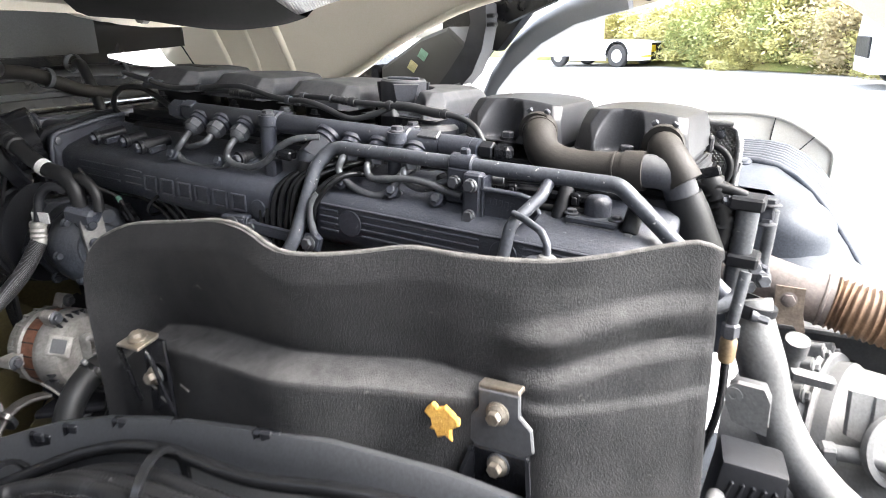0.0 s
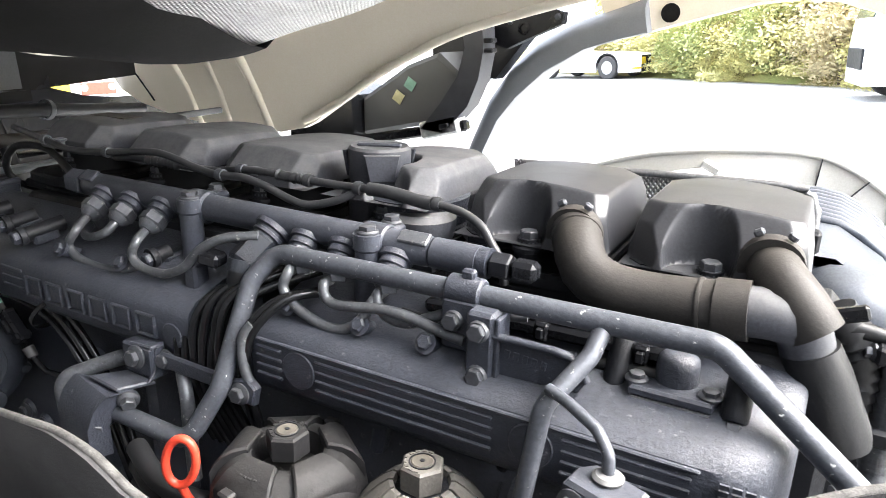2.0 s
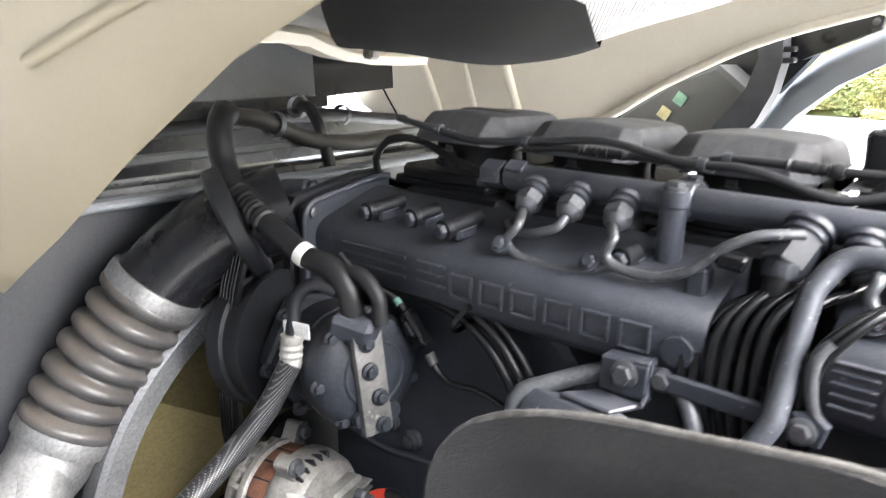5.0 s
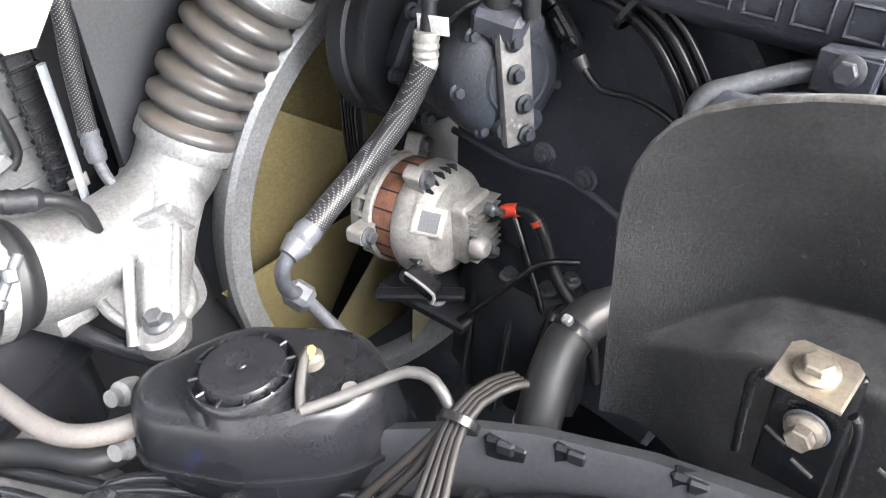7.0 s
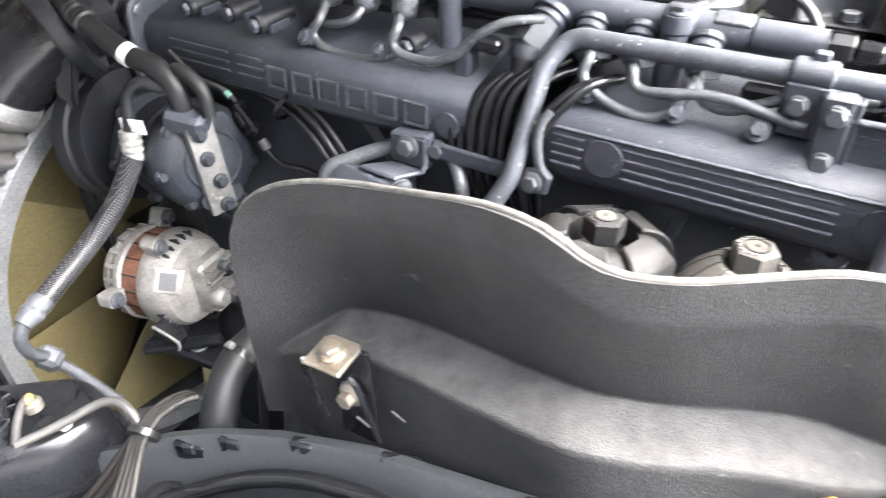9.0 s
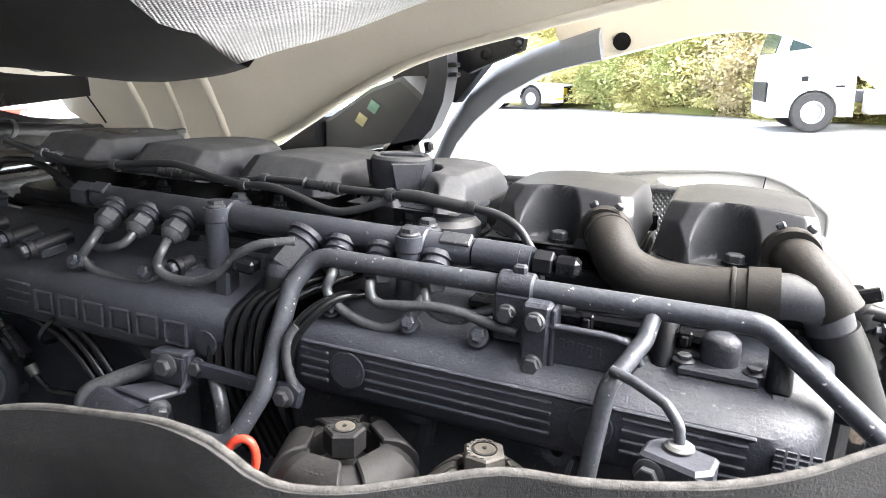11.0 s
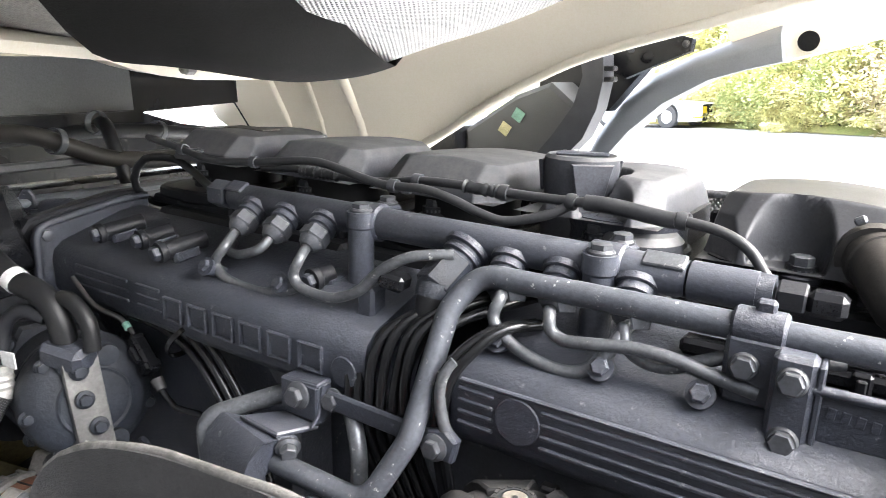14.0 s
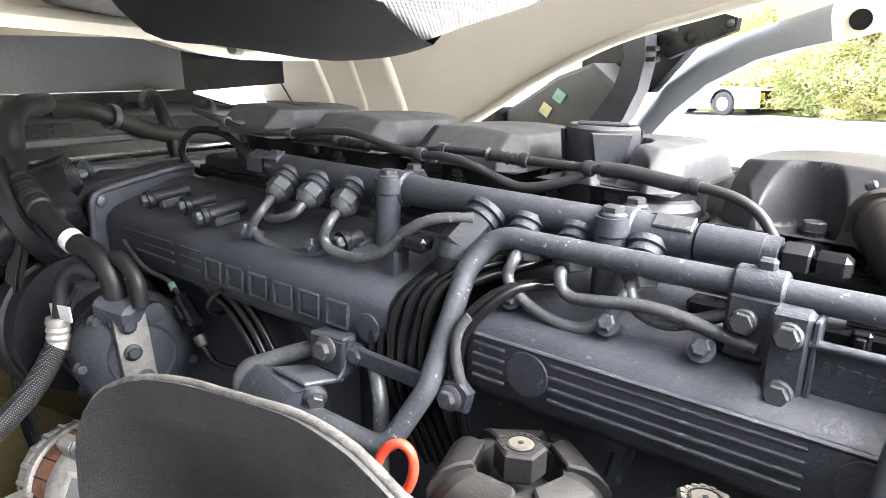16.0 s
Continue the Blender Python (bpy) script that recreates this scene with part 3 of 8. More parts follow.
def white_truck():
    """A white truck cab with a chassis behind it, seen from its side; x runs to its rear."""
    th = thing("white_truck", pose(1.27, 20.9, 0, 0, 0, 8), "white truck parked beside the bank", "truck")
    arch = [(0.55 * math.cos(a), 0.5 + 0.55 * math.sin(a)) for a in [math.pi - math.pi * k / 10 for k in range(11)]]
    out = [(-1.04, 0.38), (-0.55, 0.38)] + arch + [(0.55, 0.38), (0.9, 0.38), (0.9, 3.0), (0.4, 3.35), (-0.50, 3.15), (-0.66, 2.95), (-0.97, 1.8), (-1.04, 1.0)]
    g = loft([[(x, -1.2, z) for x, z in reversed(out)], [(x * 0.99, -1.25, z) for x, z in reversed(out)], [(x * 0.99, 1.25, z) for x, z in reversed(out)]])
    part("cab", g, WHITET, th)
    win = [(-0.66, 1.98), (-0.10, 2.05), (0.18, 2.3), (0.30, 2.82), (-0.46, 2.82)]
    part("side_window", loft([[(x, -1.262, z) for x, z in win], [(x, -1.245, z) for x, z in win]]), GLASS, th, "dark glass side window")
    part("windscreen", loft([[(-0.96, y, 1.95) for y in (-1.1, 1.1)] + [(-0.67, 1.1, 2.9), (-0.67, -1.1, 2.9)], [(-0.93, y, 1.95) for y in (-1.1, 1.1)] + [(-0.64, 1.1, 2.9), (-0.64, -1.1, 2.9)]]), GLASS, th, "dark glass windscreen")
    part("mirror", box(0.16, 0.25, 0.75, 0.05, 2), WHITET, th, m=pose(-0.78, -1.42, 2.3))
    part("mirror_glass", box(0.01, 0.2, 0.66, 0.002), GLASS, th, m=pose(-0.695, -1.42, 2.3))
    part("emblem", box(0.16, 0.012, 0.12, 0.004), DARK, th, "small dark badge", m=pose(-0.25, -1.256, 1.32))
    part("door_handle", box(0.2, 0.03, 0.05, 0.01), DARK, th, m=pose(0.55, -1.26, 1.12))
    part("bumper_grille", box(0.05, 1.9, 0.5, 0.02), DARK, th, m=pose(-1.05, 0, 1.0))
    part("chassis", box(5.0, 0.9, 0.3, 0.02), FRAME, th, m=pose(3.2, 0, 0.85))
    part("side_tank", box(1.4, 0.5, 0.6, 0.1, 2), RIM, th, m=pose(1.9, -0.95, 0.72))
    for y in (-1.06, 1.06):
        wheel(th, pose(0, y, 0.5, 90 if y < 0 else -90), 0.5, 0.32)
        wheel(th, pose(3.7, y, 0.5, 90 if y < 0 else -90), 0.5, 0.34)
    return th


white_truck()


def trailer_rear():
    """A white truck far off, seen from its rear; x runs to its front."""
    th = thing("parked_truck", pose(-17.4, 12.3, 0, 0, 0, 145), "white truck with a red rear panel parked far off", "truck")
    part("body", box(5.5, 2.4, 1.7, 0.08, 2), WHITET, th, m=pose(3.1, 0, 2.1))
    part("chassis", box(5.5, 0.9, 0.3, 0.02), FRAME, th, m=pose(3.1, 0, 0.72))
    part("rear_beam", box(0.12, 2.4, 0.5, 0.03), WHITET, th, m=pose(0.4, 0, 0.97))
    for y in (-1.0, 1.0):
        wheel(th, pose(1.1, y, 0.5, 90 if y < 0 else -90), 0.5, 0.32)
        wheel(th, pose(4.4, y, 0.5, 90 if y < 0 else -90), 0.5, 0.32)
    rp = part("rear_panel", box(0.04, 0.86, 0.32, 0.01), LAMPR, th, "red panel with two pale round lights", m=pose(0.32, 0.0, 0.96))
    for y in (-0.34, 0.34):
        part("round_light", disc(0.09, 0.02, 20), WHITEP, rp, m=face_dir((-0.02, y, 0.03), (-1, 0, 0)))
    part("yellow_board", box(0.03, 0.75, 0.22, 0.005), LAMPY, th, "yellow board", m=pose(0.32, 1.05, 1.0))
    return th


trailer_rear()

# ---- the tilted cab ----
cab = thing("truck_cab", pose(-1.2, 1.1, 1.7), "cream truck cab tilted up over the engine", "truck cab", kind="structure")
CABI = cab.matrix_world.inverted()
ARCH = [(-1.07, 1.35), (-1.0, 1.44), (-0.91, 1.52), (-0.77, 1.61), (-0.6, 1.66), (-0.46, 1.69), (-0.34, 1.715), (-0.24, 1.72), (-0.16, 1.71), (-0.08, 1.68), (0.0, 1.63), (0.08, 1.57), (0.16, 1.47), (0.22, 1.35)]


def sheet_y(poly, y0, y1):
    """A plate in the x-z plane between two depths."""
    return loft([[(x, y0, z) for x, z in poly], [(x, y1, z) for x, z in poly]])


far_side = ARCH[4:] + [(1.6, 1.3), (1.8, 2.9), (-0.95, 2.9), (-0.72, 1.72)]
part("far_side_panel", sheet_y(far_side, 2.19, 2.27), CREAM, cab, m=CABI)
part("panel_hole", lathe([(0, 0), (0.021, 0), (0.024, 0.004), (0.024, 0.006), (0, 0.006)], 24), BLACKFELT, cab, "round dark hole plug", m=CABI @ face_dir((-0.54, 2.19, 1.705), (0, -1, 0)))
up = [(-0.6, 1.757), (-0.70, 1.728), (-0.80, 1.70), (-0.90, 1.655), (-0.985, 1.595), (-1.06, 1.50), (-1.13, 1.36), (-1.20, 1.2)]
lo = [(-0.586, 1.656), (-0.667, 1.642), (-0.752, 1.621), (-0.865, 1.565), (-0.955, 1.492), (-1.012, 1.428), (-1.06, 1.34), (-1.11, 1.2)]
rings = []
for (ux, uz), (lx, lz) in zip(up, lo):
    at_ = lambda f: (lx + (ux - lx) * f, lz + (uz - lz) * f)
    rings.append([(lx, 2.28, lz + 0.01), (lx, 2.145, lz)] + [(at_(f)[0], y, at_(f)[1]) for f, y in ((0.03, 2.138), (0.45, 2.135), (0.62, 2.142), (0.80, 2.165), (0.93, 2.20))] + [(ux, 2.25, uz), (ux, 2.28, uz)])
part("arch_trim", loft(rings), TRIM, cab, "grey plastic wheel arch trim", m=CABI, sharp=50)

low = [(-2.16, 1.555), (-2.08, 1.515), (-1.90, 1.465), (-1.65, 1.440), (-1.50, 1.432), (-1.42, 1.445), (-1.38, 1.46), (-1.29, 1.51), (-1.16, 1.58), (-1.03, 1.635), (-0.91, 1.675), (-0.71, 1.715), (-0.3, 1.79), (0.4, 1.9)]
rings = []
for x, z in low:
    rings.append([(x, 1.79, z + 0.02), (x, 1.775, z), (x, 1.75, z), (x - 0.02, 1.70, z + 0.11), (x - 0.05, 1.62, z + 0.24), (x - 0.08, 1.55, z + 0.42), (x - 0.08, 1.62, z + 0.44)])
part("floor_side_panel", loft(rings), CREAM, cab, m=CABI, sharp=60)
for x0, x1, w in ((-1.815, -1.785, 0.011), (-1.69, -1.645, 0.013), (-1.535, -1.522, 0.019)):
    part("pressed_rib", hose([(x0 + (x1 - x0) * s, yy + 0.006, 1.445 + dz) for s, yy, dz in ((0, 1.75, 0.0), (0.5, 1.70, 0.11), (1.0, 1.62, 0.24), (1.3, 1.56, 0.40))], w, 10, 0.03), CREAM, cab, m=CABI)
part("panel_seam", hose([(-1.99, 1.735, 1.52), (-2.01, 1.70, 1.60), (-2.03, 1.63, 1.72)], 0.0035, 6, 0.03), DARK, cab, "dark seam", m=CABI)
part("edge_lip", hose([(-1.41, 1.745, 1.465), (-1.29, 1.745, 1.513), (-1.16, 1.745, 1.583), (-1.03, 1.745, 1.638), (-0.91, 1.745, 1.678), (-0.71, 1.745, 1.718), (-0.3, 1.745, 1.793)], 0.011, 10, 0.04), CREAM, cab, m=CABI)
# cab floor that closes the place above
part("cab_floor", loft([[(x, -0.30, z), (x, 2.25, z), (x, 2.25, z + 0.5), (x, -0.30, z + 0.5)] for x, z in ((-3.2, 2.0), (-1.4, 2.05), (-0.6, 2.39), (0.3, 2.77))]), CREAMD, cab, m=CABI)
# long cream sill across the front of the floor
SILL = [(-1.30, 0.30, 1.685), (-1.451, 0.766, 1.682), (-1.50, 0.905, 1.681), (-1.545, 1.02, 1.68), (-1.564, 1.076, 1.668), (-1.592, 1.153, 1.658), (-1.635, 1.27, 1.652), (-1.695, 1.436, 1.654), (-1.76, 1.60, 1.66)]
part("front_sill", loft([[(x + 0.0, y, z + 0.004), (x + 0.012, y, z), (x + 0.02, y, z + 0.018), (x + 0.012, y, z + 0.032), (x - 0.03, y, z + 0.042), (x - 0.035, y, z + 0.052), (x + 0.01, y, z + 0.062), (x + 0.02, y, z + 0.09), (x - 0.06, y, z + 0.10), (x - 0.06, y, z + 0.01)] for x, y, z in SILL]), CREAM, cab, m=CABI, sharp=50)


def cross_plate(y0, y1, z0a, z0b, z1a, z1b, off, thick=0.02):
    """An upright plate that runs across the truck's front from y0 to y1."""
    xa, xb = -1.70 - 0.363 * (y0 - 1.175) + off, -1.70 - 0.363 * (y1 - 1.175) + off
    a = [(xa, y0, z0a), (xb, y1, z0b), (xb, y1, z1b), (xa, y0, z1a)]
    return loft([a, [(x - thick, y, z) for x, y, z in a]])


part("dark_cross_panel", cross_plate(0.2, 1.165, 1.585, 1.592, 1.655, 1.70, 0.0), PANEL, cab, "dark grey panel", m=CABI)
part("black_strip", cross_plate(1.15, 1.575, 1.585, 1.603, 1.70, 1.69, -0.006), BLACKP, cab, m=CABI)
part("panel_ledge", cross_plate(0.2, 1.15, 1.555, 1.568, 1.585, 1.59, 0.05, 0.06), BLACKP, cab, m=CABI)
part("clamp", box(0.03, 0.03, 0.05, 0.006), DULLALU, cab, "grey metal clamp", m=CABI @ pose(-1.56, 1.21, 1.685, 0, 12, 0))


def blanket(x0, x1, drop, k0=0.0, k1=0.0, nx=20, ny=18):
    """A quilted mat that sags under the cab floor between x0 and x1."""
    g = Geo()
    for i in range(nx + 1):
        for j in range(ny + 1):
            y = 0.35 + 1.25 * j / ny
            skew = max(0.0, 1.6 - y)
            x = x0 + k0 * skew + (x1 + k1 * skew - x0 - k0 * skew) * i / nx
            sag = max(0.0, 1 - ((y - 1.22) / (0.40 if y > 1.22 else 1.3)) ** 2)
            top = 2.03 + 0.42 * max(0.0, x + 1.4)
            z = top - (top - 2.02 + drop(x)) * sag + 0.012 * noise.noise((x * 5, y * 4, 1))
            g.v.append(Vector((x, y, z)))
    n = ny + 1
    for i in range(nx):
        for j in range(ny):
            a = i * n + j
            g.f.append((a, a + 1, a + n + 1, a + n))
    k = len(g.v)
    g.v += [v + Vector((0, 0, 0.03)) for v in g.v[:k]]
    g.f += [tuple(reversed([i + k for i in f])) for f in g.f[:]]
    return g


insul = thing("insulation_mat", pose(-1.2, 1.0, 1.8), "silver and black heat insulation mat under the cab floor", "insulation")
II = insul.matrix_world.inverted()
part("silver_cloth", blanket(-2.6, -1.96, lambda x: 0.20 + 0.12 * max(0, min(1.0, (x + 2.3) / 0.8)), 0.0, 0.95), FOIL, insul, m=II, sharp=80)
part("black_mat", blanket(-1.99, -1.21, lambda x: 0.388 - 0.75 * (x + 1.22) ** 2, 0.95, 0.42), BLACKFELT, insul, m=II, sharp=80)
part("silver_cloth", blanket(-1.24, -0.2, lambda x: min(0.385, 0.372 - 0.20 * (x + 1.13)), 0.42, 0.0), FOIL, insul, m=II, sharp=80)

# dark step box and hinge arm behind the wheel arch
boxp = thing("step_box", pose(-1.2, 1.95, 1.5), "dark grey plastic step box with two small stickers", "step box")
BI = boxp.matrix_world.inverted()
part("front_panel", prism([(-1.37, 1.40), (-1.12, 1.44), (-1.02, 1.56), (-1.10, 1.63), (-1.20, 1.60), (-1.36, 1.51)], 0.2, 0.012), PANEL, boxp, m=BI @ Matrix(((1, 0, 0, 0), (0, 0, 1, 1.95), (0, 1, 0, 0), (0, 0, 0, 1))))
part("side_panel", sheet_y([(-1.6, 1.36), (-1.36, 1.40), (-1.36, 1.52), (-1.5, 1.6), (-1.6, 1.6)], 1.9, 2.1), BLACKP, boxp, m=BI)
part("top_panel", sheet_y([(-1.2, 1.6), (-1.0, 1.55), (-0.9, 1.66), (-0.95, 1.74), (-1.2, 1.7)], 2.1, 2.16), BLACKP, boxp, m=BI)
part("sill_strip", box(0.5, 0.03, 0.03, 0.006), BLACKP, boxp, m=BI @ pose(-1.25, 1.93, 1.405, 0, -8))
for (x, z, mt) in ((-1.229, 1.513, YELST), (-1.188, 1.548, GREENST)):
    part("sticker", box(0.03, 0.003, 0.03, 0.0), mt, boxp, m=BI @ pose(x, 1.944, z, 0, 35))
arm = thing("step_bracket", pose(-1.0, 1.93, 1.55), "dark grey plastic bracket beside the step box", "bracket")
AI = arm.matrix_world.inverted()
ar = [(-0.97, 1.70, 0.03), (-0.965, 1.64, 0.026), (-0.985, 1.57, 0.03), (-1.03, 1.50, 0.04), (-1.10, 1.43, 0.035)]
part("arm", loft([[(x - w, 1.90, z), (x + w, 1.90, z - 0.01), (x + w * 0.9, 1.98, z - 0.01), (x - w, 1.98, z)] for x, z, w in ar]), COVER, arm, m=AI)
ft = part("foot", box(0.12, 0.06, 0.05, 0.006), RIM, arm, "light metal foot", m=AI @ pose(-1.08, 1.93, 1.435, 0, -12))
part("slot", box(0.03, 0.01, 0.014, 0.002), DARK, ft, m=pose(0.02, -0.03, 0.0))
for z in (1.63, 1.655):
    part("clip", box(0.03, 0.03, 0.012, 0.003), DARK, arm, m=AI @ pose(-0.93, 1.92, z))
hinge = thing("hinge_plate", pose(-0.86, 2.0, 1.69), "black hinge plate under the cab sill", "bracket")
HGI = hinge.matrix_world.inverted()
part("plate", sheet_y([(-0.97, 1.655), (-0.92, 1.632), (-0.84, 1.662), (-0.765, 1.688), (-0.76, 1.716), (-0.80, 1.73), (-0.97, 1.725)], 1.995, 2.03), BLACKP, hinge, m=HGI)
part("boss", lathe([(0, 0), (0.016, 0), (0.017, 0.006), (0.010, 0.008), (0.009, 0.003), (0, 0.003)], 20), BLACKP, hinge, m=HGI @ face_dir((-0.865, 1.995, 1.682), (0, -1, 0)))
for x, z in ((-0.905, 1.700), (-0.775, 1.705)):
    part("bolt", bolt(0.006, 0.006), BOLT, hinge, m=HGI @ face_dir((x, 1.995, z), (0, -1, 0)))


# unseen wall, added to hold back sky light from the camera side
solo("light_block_south", box(30, 0.3, 5.0), GREYWALL, pose(-2, -3.0, 2.5), "unseen plain grey wall added behind the camera to block light", "wall", kind="structure")
# unseen sheet added under the engine; keeps light from below out
solo("undertray", box(3.4, 1.5, 0.02, 0.004), BLACKP, pose(-0.6, 0.95, 0.58), "unseen black sheet added below the engine to block light", "undertray", kind="structure")
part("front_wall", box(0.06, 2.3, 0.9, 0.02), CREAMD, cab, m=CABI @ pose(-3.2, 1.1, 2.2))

# ---- far mudguard, wheel housing and heat shield ----
mud = thing("mudguard", pose(-0.4, 2.15, 1.3), "pale grey plastic mudguard on the far side", "mudguard")
MI = mud.matrix_world.inverted()
mg_out = [(-0.86, 1.24), (-0.75, 1.30), (-0.60, 1.345), (-0.48, 1.362), (-0.372, 1.368), (-0.281, 1.370), (-0.21, 1.367), (-0.157, 1.359), (-0.12, 1.346), (-0.084, 1.326), (-0.045, 1.298), (-0.012, 1.268), (-0.009, 1.235), (-0.011, 1.207), (-0.014, 1.158)]
mg_in = [(-0.84, 1.18), (-0.74, 1.235), (-0.60, 1.285), (-0.48, 1.315), (-0.38, 1.33), (-0.29, 1.335), (-0.248, 1.329), (-0.21, 1.30), (-0.177, 1.268), (-0.15, 1.249), (-0.123, 1.232), (-0.09, 1.207), (-0.065, 1.188), (-0.047, 1.174), (-0.018, 1.154)]
part("shell", loft([[(x, 2.10, z), (x, 2.55, z - 0.01), (x, 2.55, z - 0.02), (x, 2.115, z - 0.012), (a, 2.10, b), (a, 2.085, b + 0.002)] for (x, z), (a, b) in zip(mg_out, mg_in)]), FENDER, mud, m=MI, sharp=50)
part("edge_bead", hose([(x, 2.098, z) for x, z in mg_out], 0.006, 8, 0.02), FENDER, mud, m=MI)
part("rubber_edge", hose([(-0.19, 2.07, 1.272), (-0.123, 2.07, 1.222), (-0.047, 2.06, 1.168), (-0.014, 2.04, 1.15), (0.047, 2.0, 1.055), (0.12, 2.0, 0.93), (0.2, 2.0, 0.78)], 0.009, 8), RUBBER, mud, "black rubber edging", m=MI)
for x, z in ((-0.17, 1.262), (-0.40, 1.33)):
    part("clip", box(0.05, 0.03, 0.022, 0.005), FENDER, mud, m=MI @ pose(x, 2.075, z, 0, 30))
for x, z, tl in ((-0.165, 1.312, 8), (-0.09, 1.275, 42)):
    part("seam", box(0.003, 0.006, 0.092, 0.001), GREYWALL, mud, m=MI @ pose(x, 2.09, z, 0, tl))
hous = thing("wheel_housing", pose(-0.1, 1.75, 1.2), "ribbed blue-grey plastic inner wheel housing", "wheel housing")
HI = hous.matrix_world.inverted()
prof = [(-0.75, 1.18), (-0.5, 1.26), (-0.3, 1.30), (-0.204, 1.299), (-0.118, 1.288), (-0.041, 1.234), (0.042, 1.119), (0.101, 1.016), (0.16, 0.88)]
part("shell", loft([[(x, 1.60, z - 0.03), (x, 1.72, z), (x, 2.05, z), (x, 2.05, z - 0.02), (x, 1.6, z - 0.05)] for x, z in prof]), TANK, hous, m=HI, sharp=60)
for k in range(9):
    y = 1.74 + 0.034 * k
    part("rib", hose([(x, y, z + 0.002) for x, z in prof[2:]], 0.009, 8, 0.04), TANK, hous, m=HI)
part("dome", lathe([(0, 0.055), (0.04, 0.053), (0.07, 0.042), (0.09, 0.024), (0.098, 0.0), (0.098, -0.08)], 36), TANK, hous, m=HI @ pose(-0.075, 1.62, 1.19, 6, 18))
part("lower_dome", lathe([(0, 0.07), (0.06, 0.066), (0.11, 0.045), (0.135, 0.01), (0.14, -0.10)], 36), TANK, hous, m=HI @ pose(0.0, 1.58, 1.06, 10, 24))
part("side_wall", sheet_y([(-0.75, 1.18), (-0.3, 1.27), (-0.12, 1.26), (-0.02, 1.17), (0.08, 1.0), (0.14, 0.86), (-0.75, 0.86)], 1.60, 1.615), TANK, hous, m=HI)
part("vent_cap", lathe([(0, 0), (0.014, 0), (0.016, 0.004), (0.012, 0.010), (0, 0.011)], 20), TANK, hous, m=HI @ pose(-0.18, 1.66, 1.305, 10))
shield = thing("heat_shield", pose(-0.3, 1.35, 1.35), "embossed silver heat shield behind the engine", "heat shield")
SI = shield.matrix_world.inverted()
part("plate", prism([(-0.62, 1.22), (-0.16, 1.22), (-0.15, 1.40), (-0.17, 1.43), (-0.20, 1.438), (-0.62, 1.455)], 0.006, 0.002), FOIL, shield, m=SI @ Matrix(((1, 0, 0, 0), (0, 0, 1, 1.35), (0, 1, 0, 0), (0, 0, 0, 1))))
part("rim", hose([(-0.60, 1.345, 1.45), (-0.21, 1.345, 1.434), (-0.175, 1.345, 1.425), (-0.158, 1.345, 1.40), (-0.165, 1.345, 1.25)], 0.006, 8, 0.02), ALU, shield, m=SI)
for k in range(11):
    part("ridge", hose([(-0.262 + 0.011 * k, 1.344, 1.362), (-0.262 + 0.011 * k - 0.016, 1.344, 1.30)], 0.0042, 6, 0.03), ALU, shield, m=SI)
part("vent_bend", sweep([Vector((-0.21 + 0.042 * math.cos(a), 1.335, 1.352 + 0.042 * math.sin(a))) for a in [-0.9 + 0.12 * k for k in range(24)]], 0.0065, 10), RUBBER, shield, "black bent vent tube", m=SI)
part("screw", bolt(0.006, 0.006), BOLT, shield, m=SI @ face_dir((-0.19, 1.346, 1.412), (0, -1, 0)))
solo("front_panel", loft([[(x, -0.35, -0.6), (x, -0.35, 0.59), (x, 0.53, 0.59), (x, 0.60, 0.568), (x, 0.68, 0.545), (x, 0.78, 0.532), (x, 1.3, 0.522), (x, 1.3, -0.6)] for x in (-0.02, 0.02)]), BLACKP, pose(-2.2, 0.95, 1.0), "dark plastic front panel of the truck", "panel", kind="structure")

# ---- engine block and heads ----
eng = thing("engine_block", at(0, 0, -0.3), "dark grey painted truck engine block", "engine")
part("crankcase", box(1.02, 0.36, 0.5, 0.02, 2), ENGINE, eng, m=pose(-0.1, 0.13, -0.14))
part("head_deck", box(1.04, 0.30, 0.1, 0.01), DARK, eng, m=pose(-0.09, 0.12, 0.16))
part("gear_case", prism([(-0.62, -0.42), (-0.27, -0.42), (-0.24, -0.28), (-0.25, 0.10), (-0.30, 0.155), (-0.62, 0.155)], 0.06, 0.008), ENGINE, eng, m=Matrix(((1, 0, 0, 0), (0, 0, 1, -0.105), (0, 1, 0, 0), (0, 0, 0, 1))))
for x, z in ((-0.473, -0.054), (-0.509, -0.043), (-0.415, -0.062), (-0.335, 0.08), (-0.28, -0.2), (-0.30, -0.06), (-0.40, -0.30)):
    boss = part("case_boss", lathe([(0, 0), (0.016, 0), (0.013, 0.006), (0, 0.006)], 20), ENGINE, eng, m=face_dir((x, -0.104, z), (0, -1, 0)))
    part("case_bolt", bolt(0.008, 0.008), BOLT, boss, m=pose(0, 0, 0.006))
part("case_seam", hose([(-0.62, -0.106, -0.075), (-0.52, -0.106, -0.085), (-0.44, -0.106, -0.075), (-0.36, -0.106, -0.095), (-0.30, -0.106, -0.15), (-0.26, -0.106, -0.26)], 0.005, 8), ENGINE, eng, "raised cast edge")
part("sump", box(0.9, 0.3, 0.3, 0.05, 2), DARK, eng, m=pose(-0.1, 0.12, -0.5))


def soft_min(a, b, k):
    h = max(k - abs(a - b), 0.0) / k
    return min(a, b) - h * h * k * 0.25


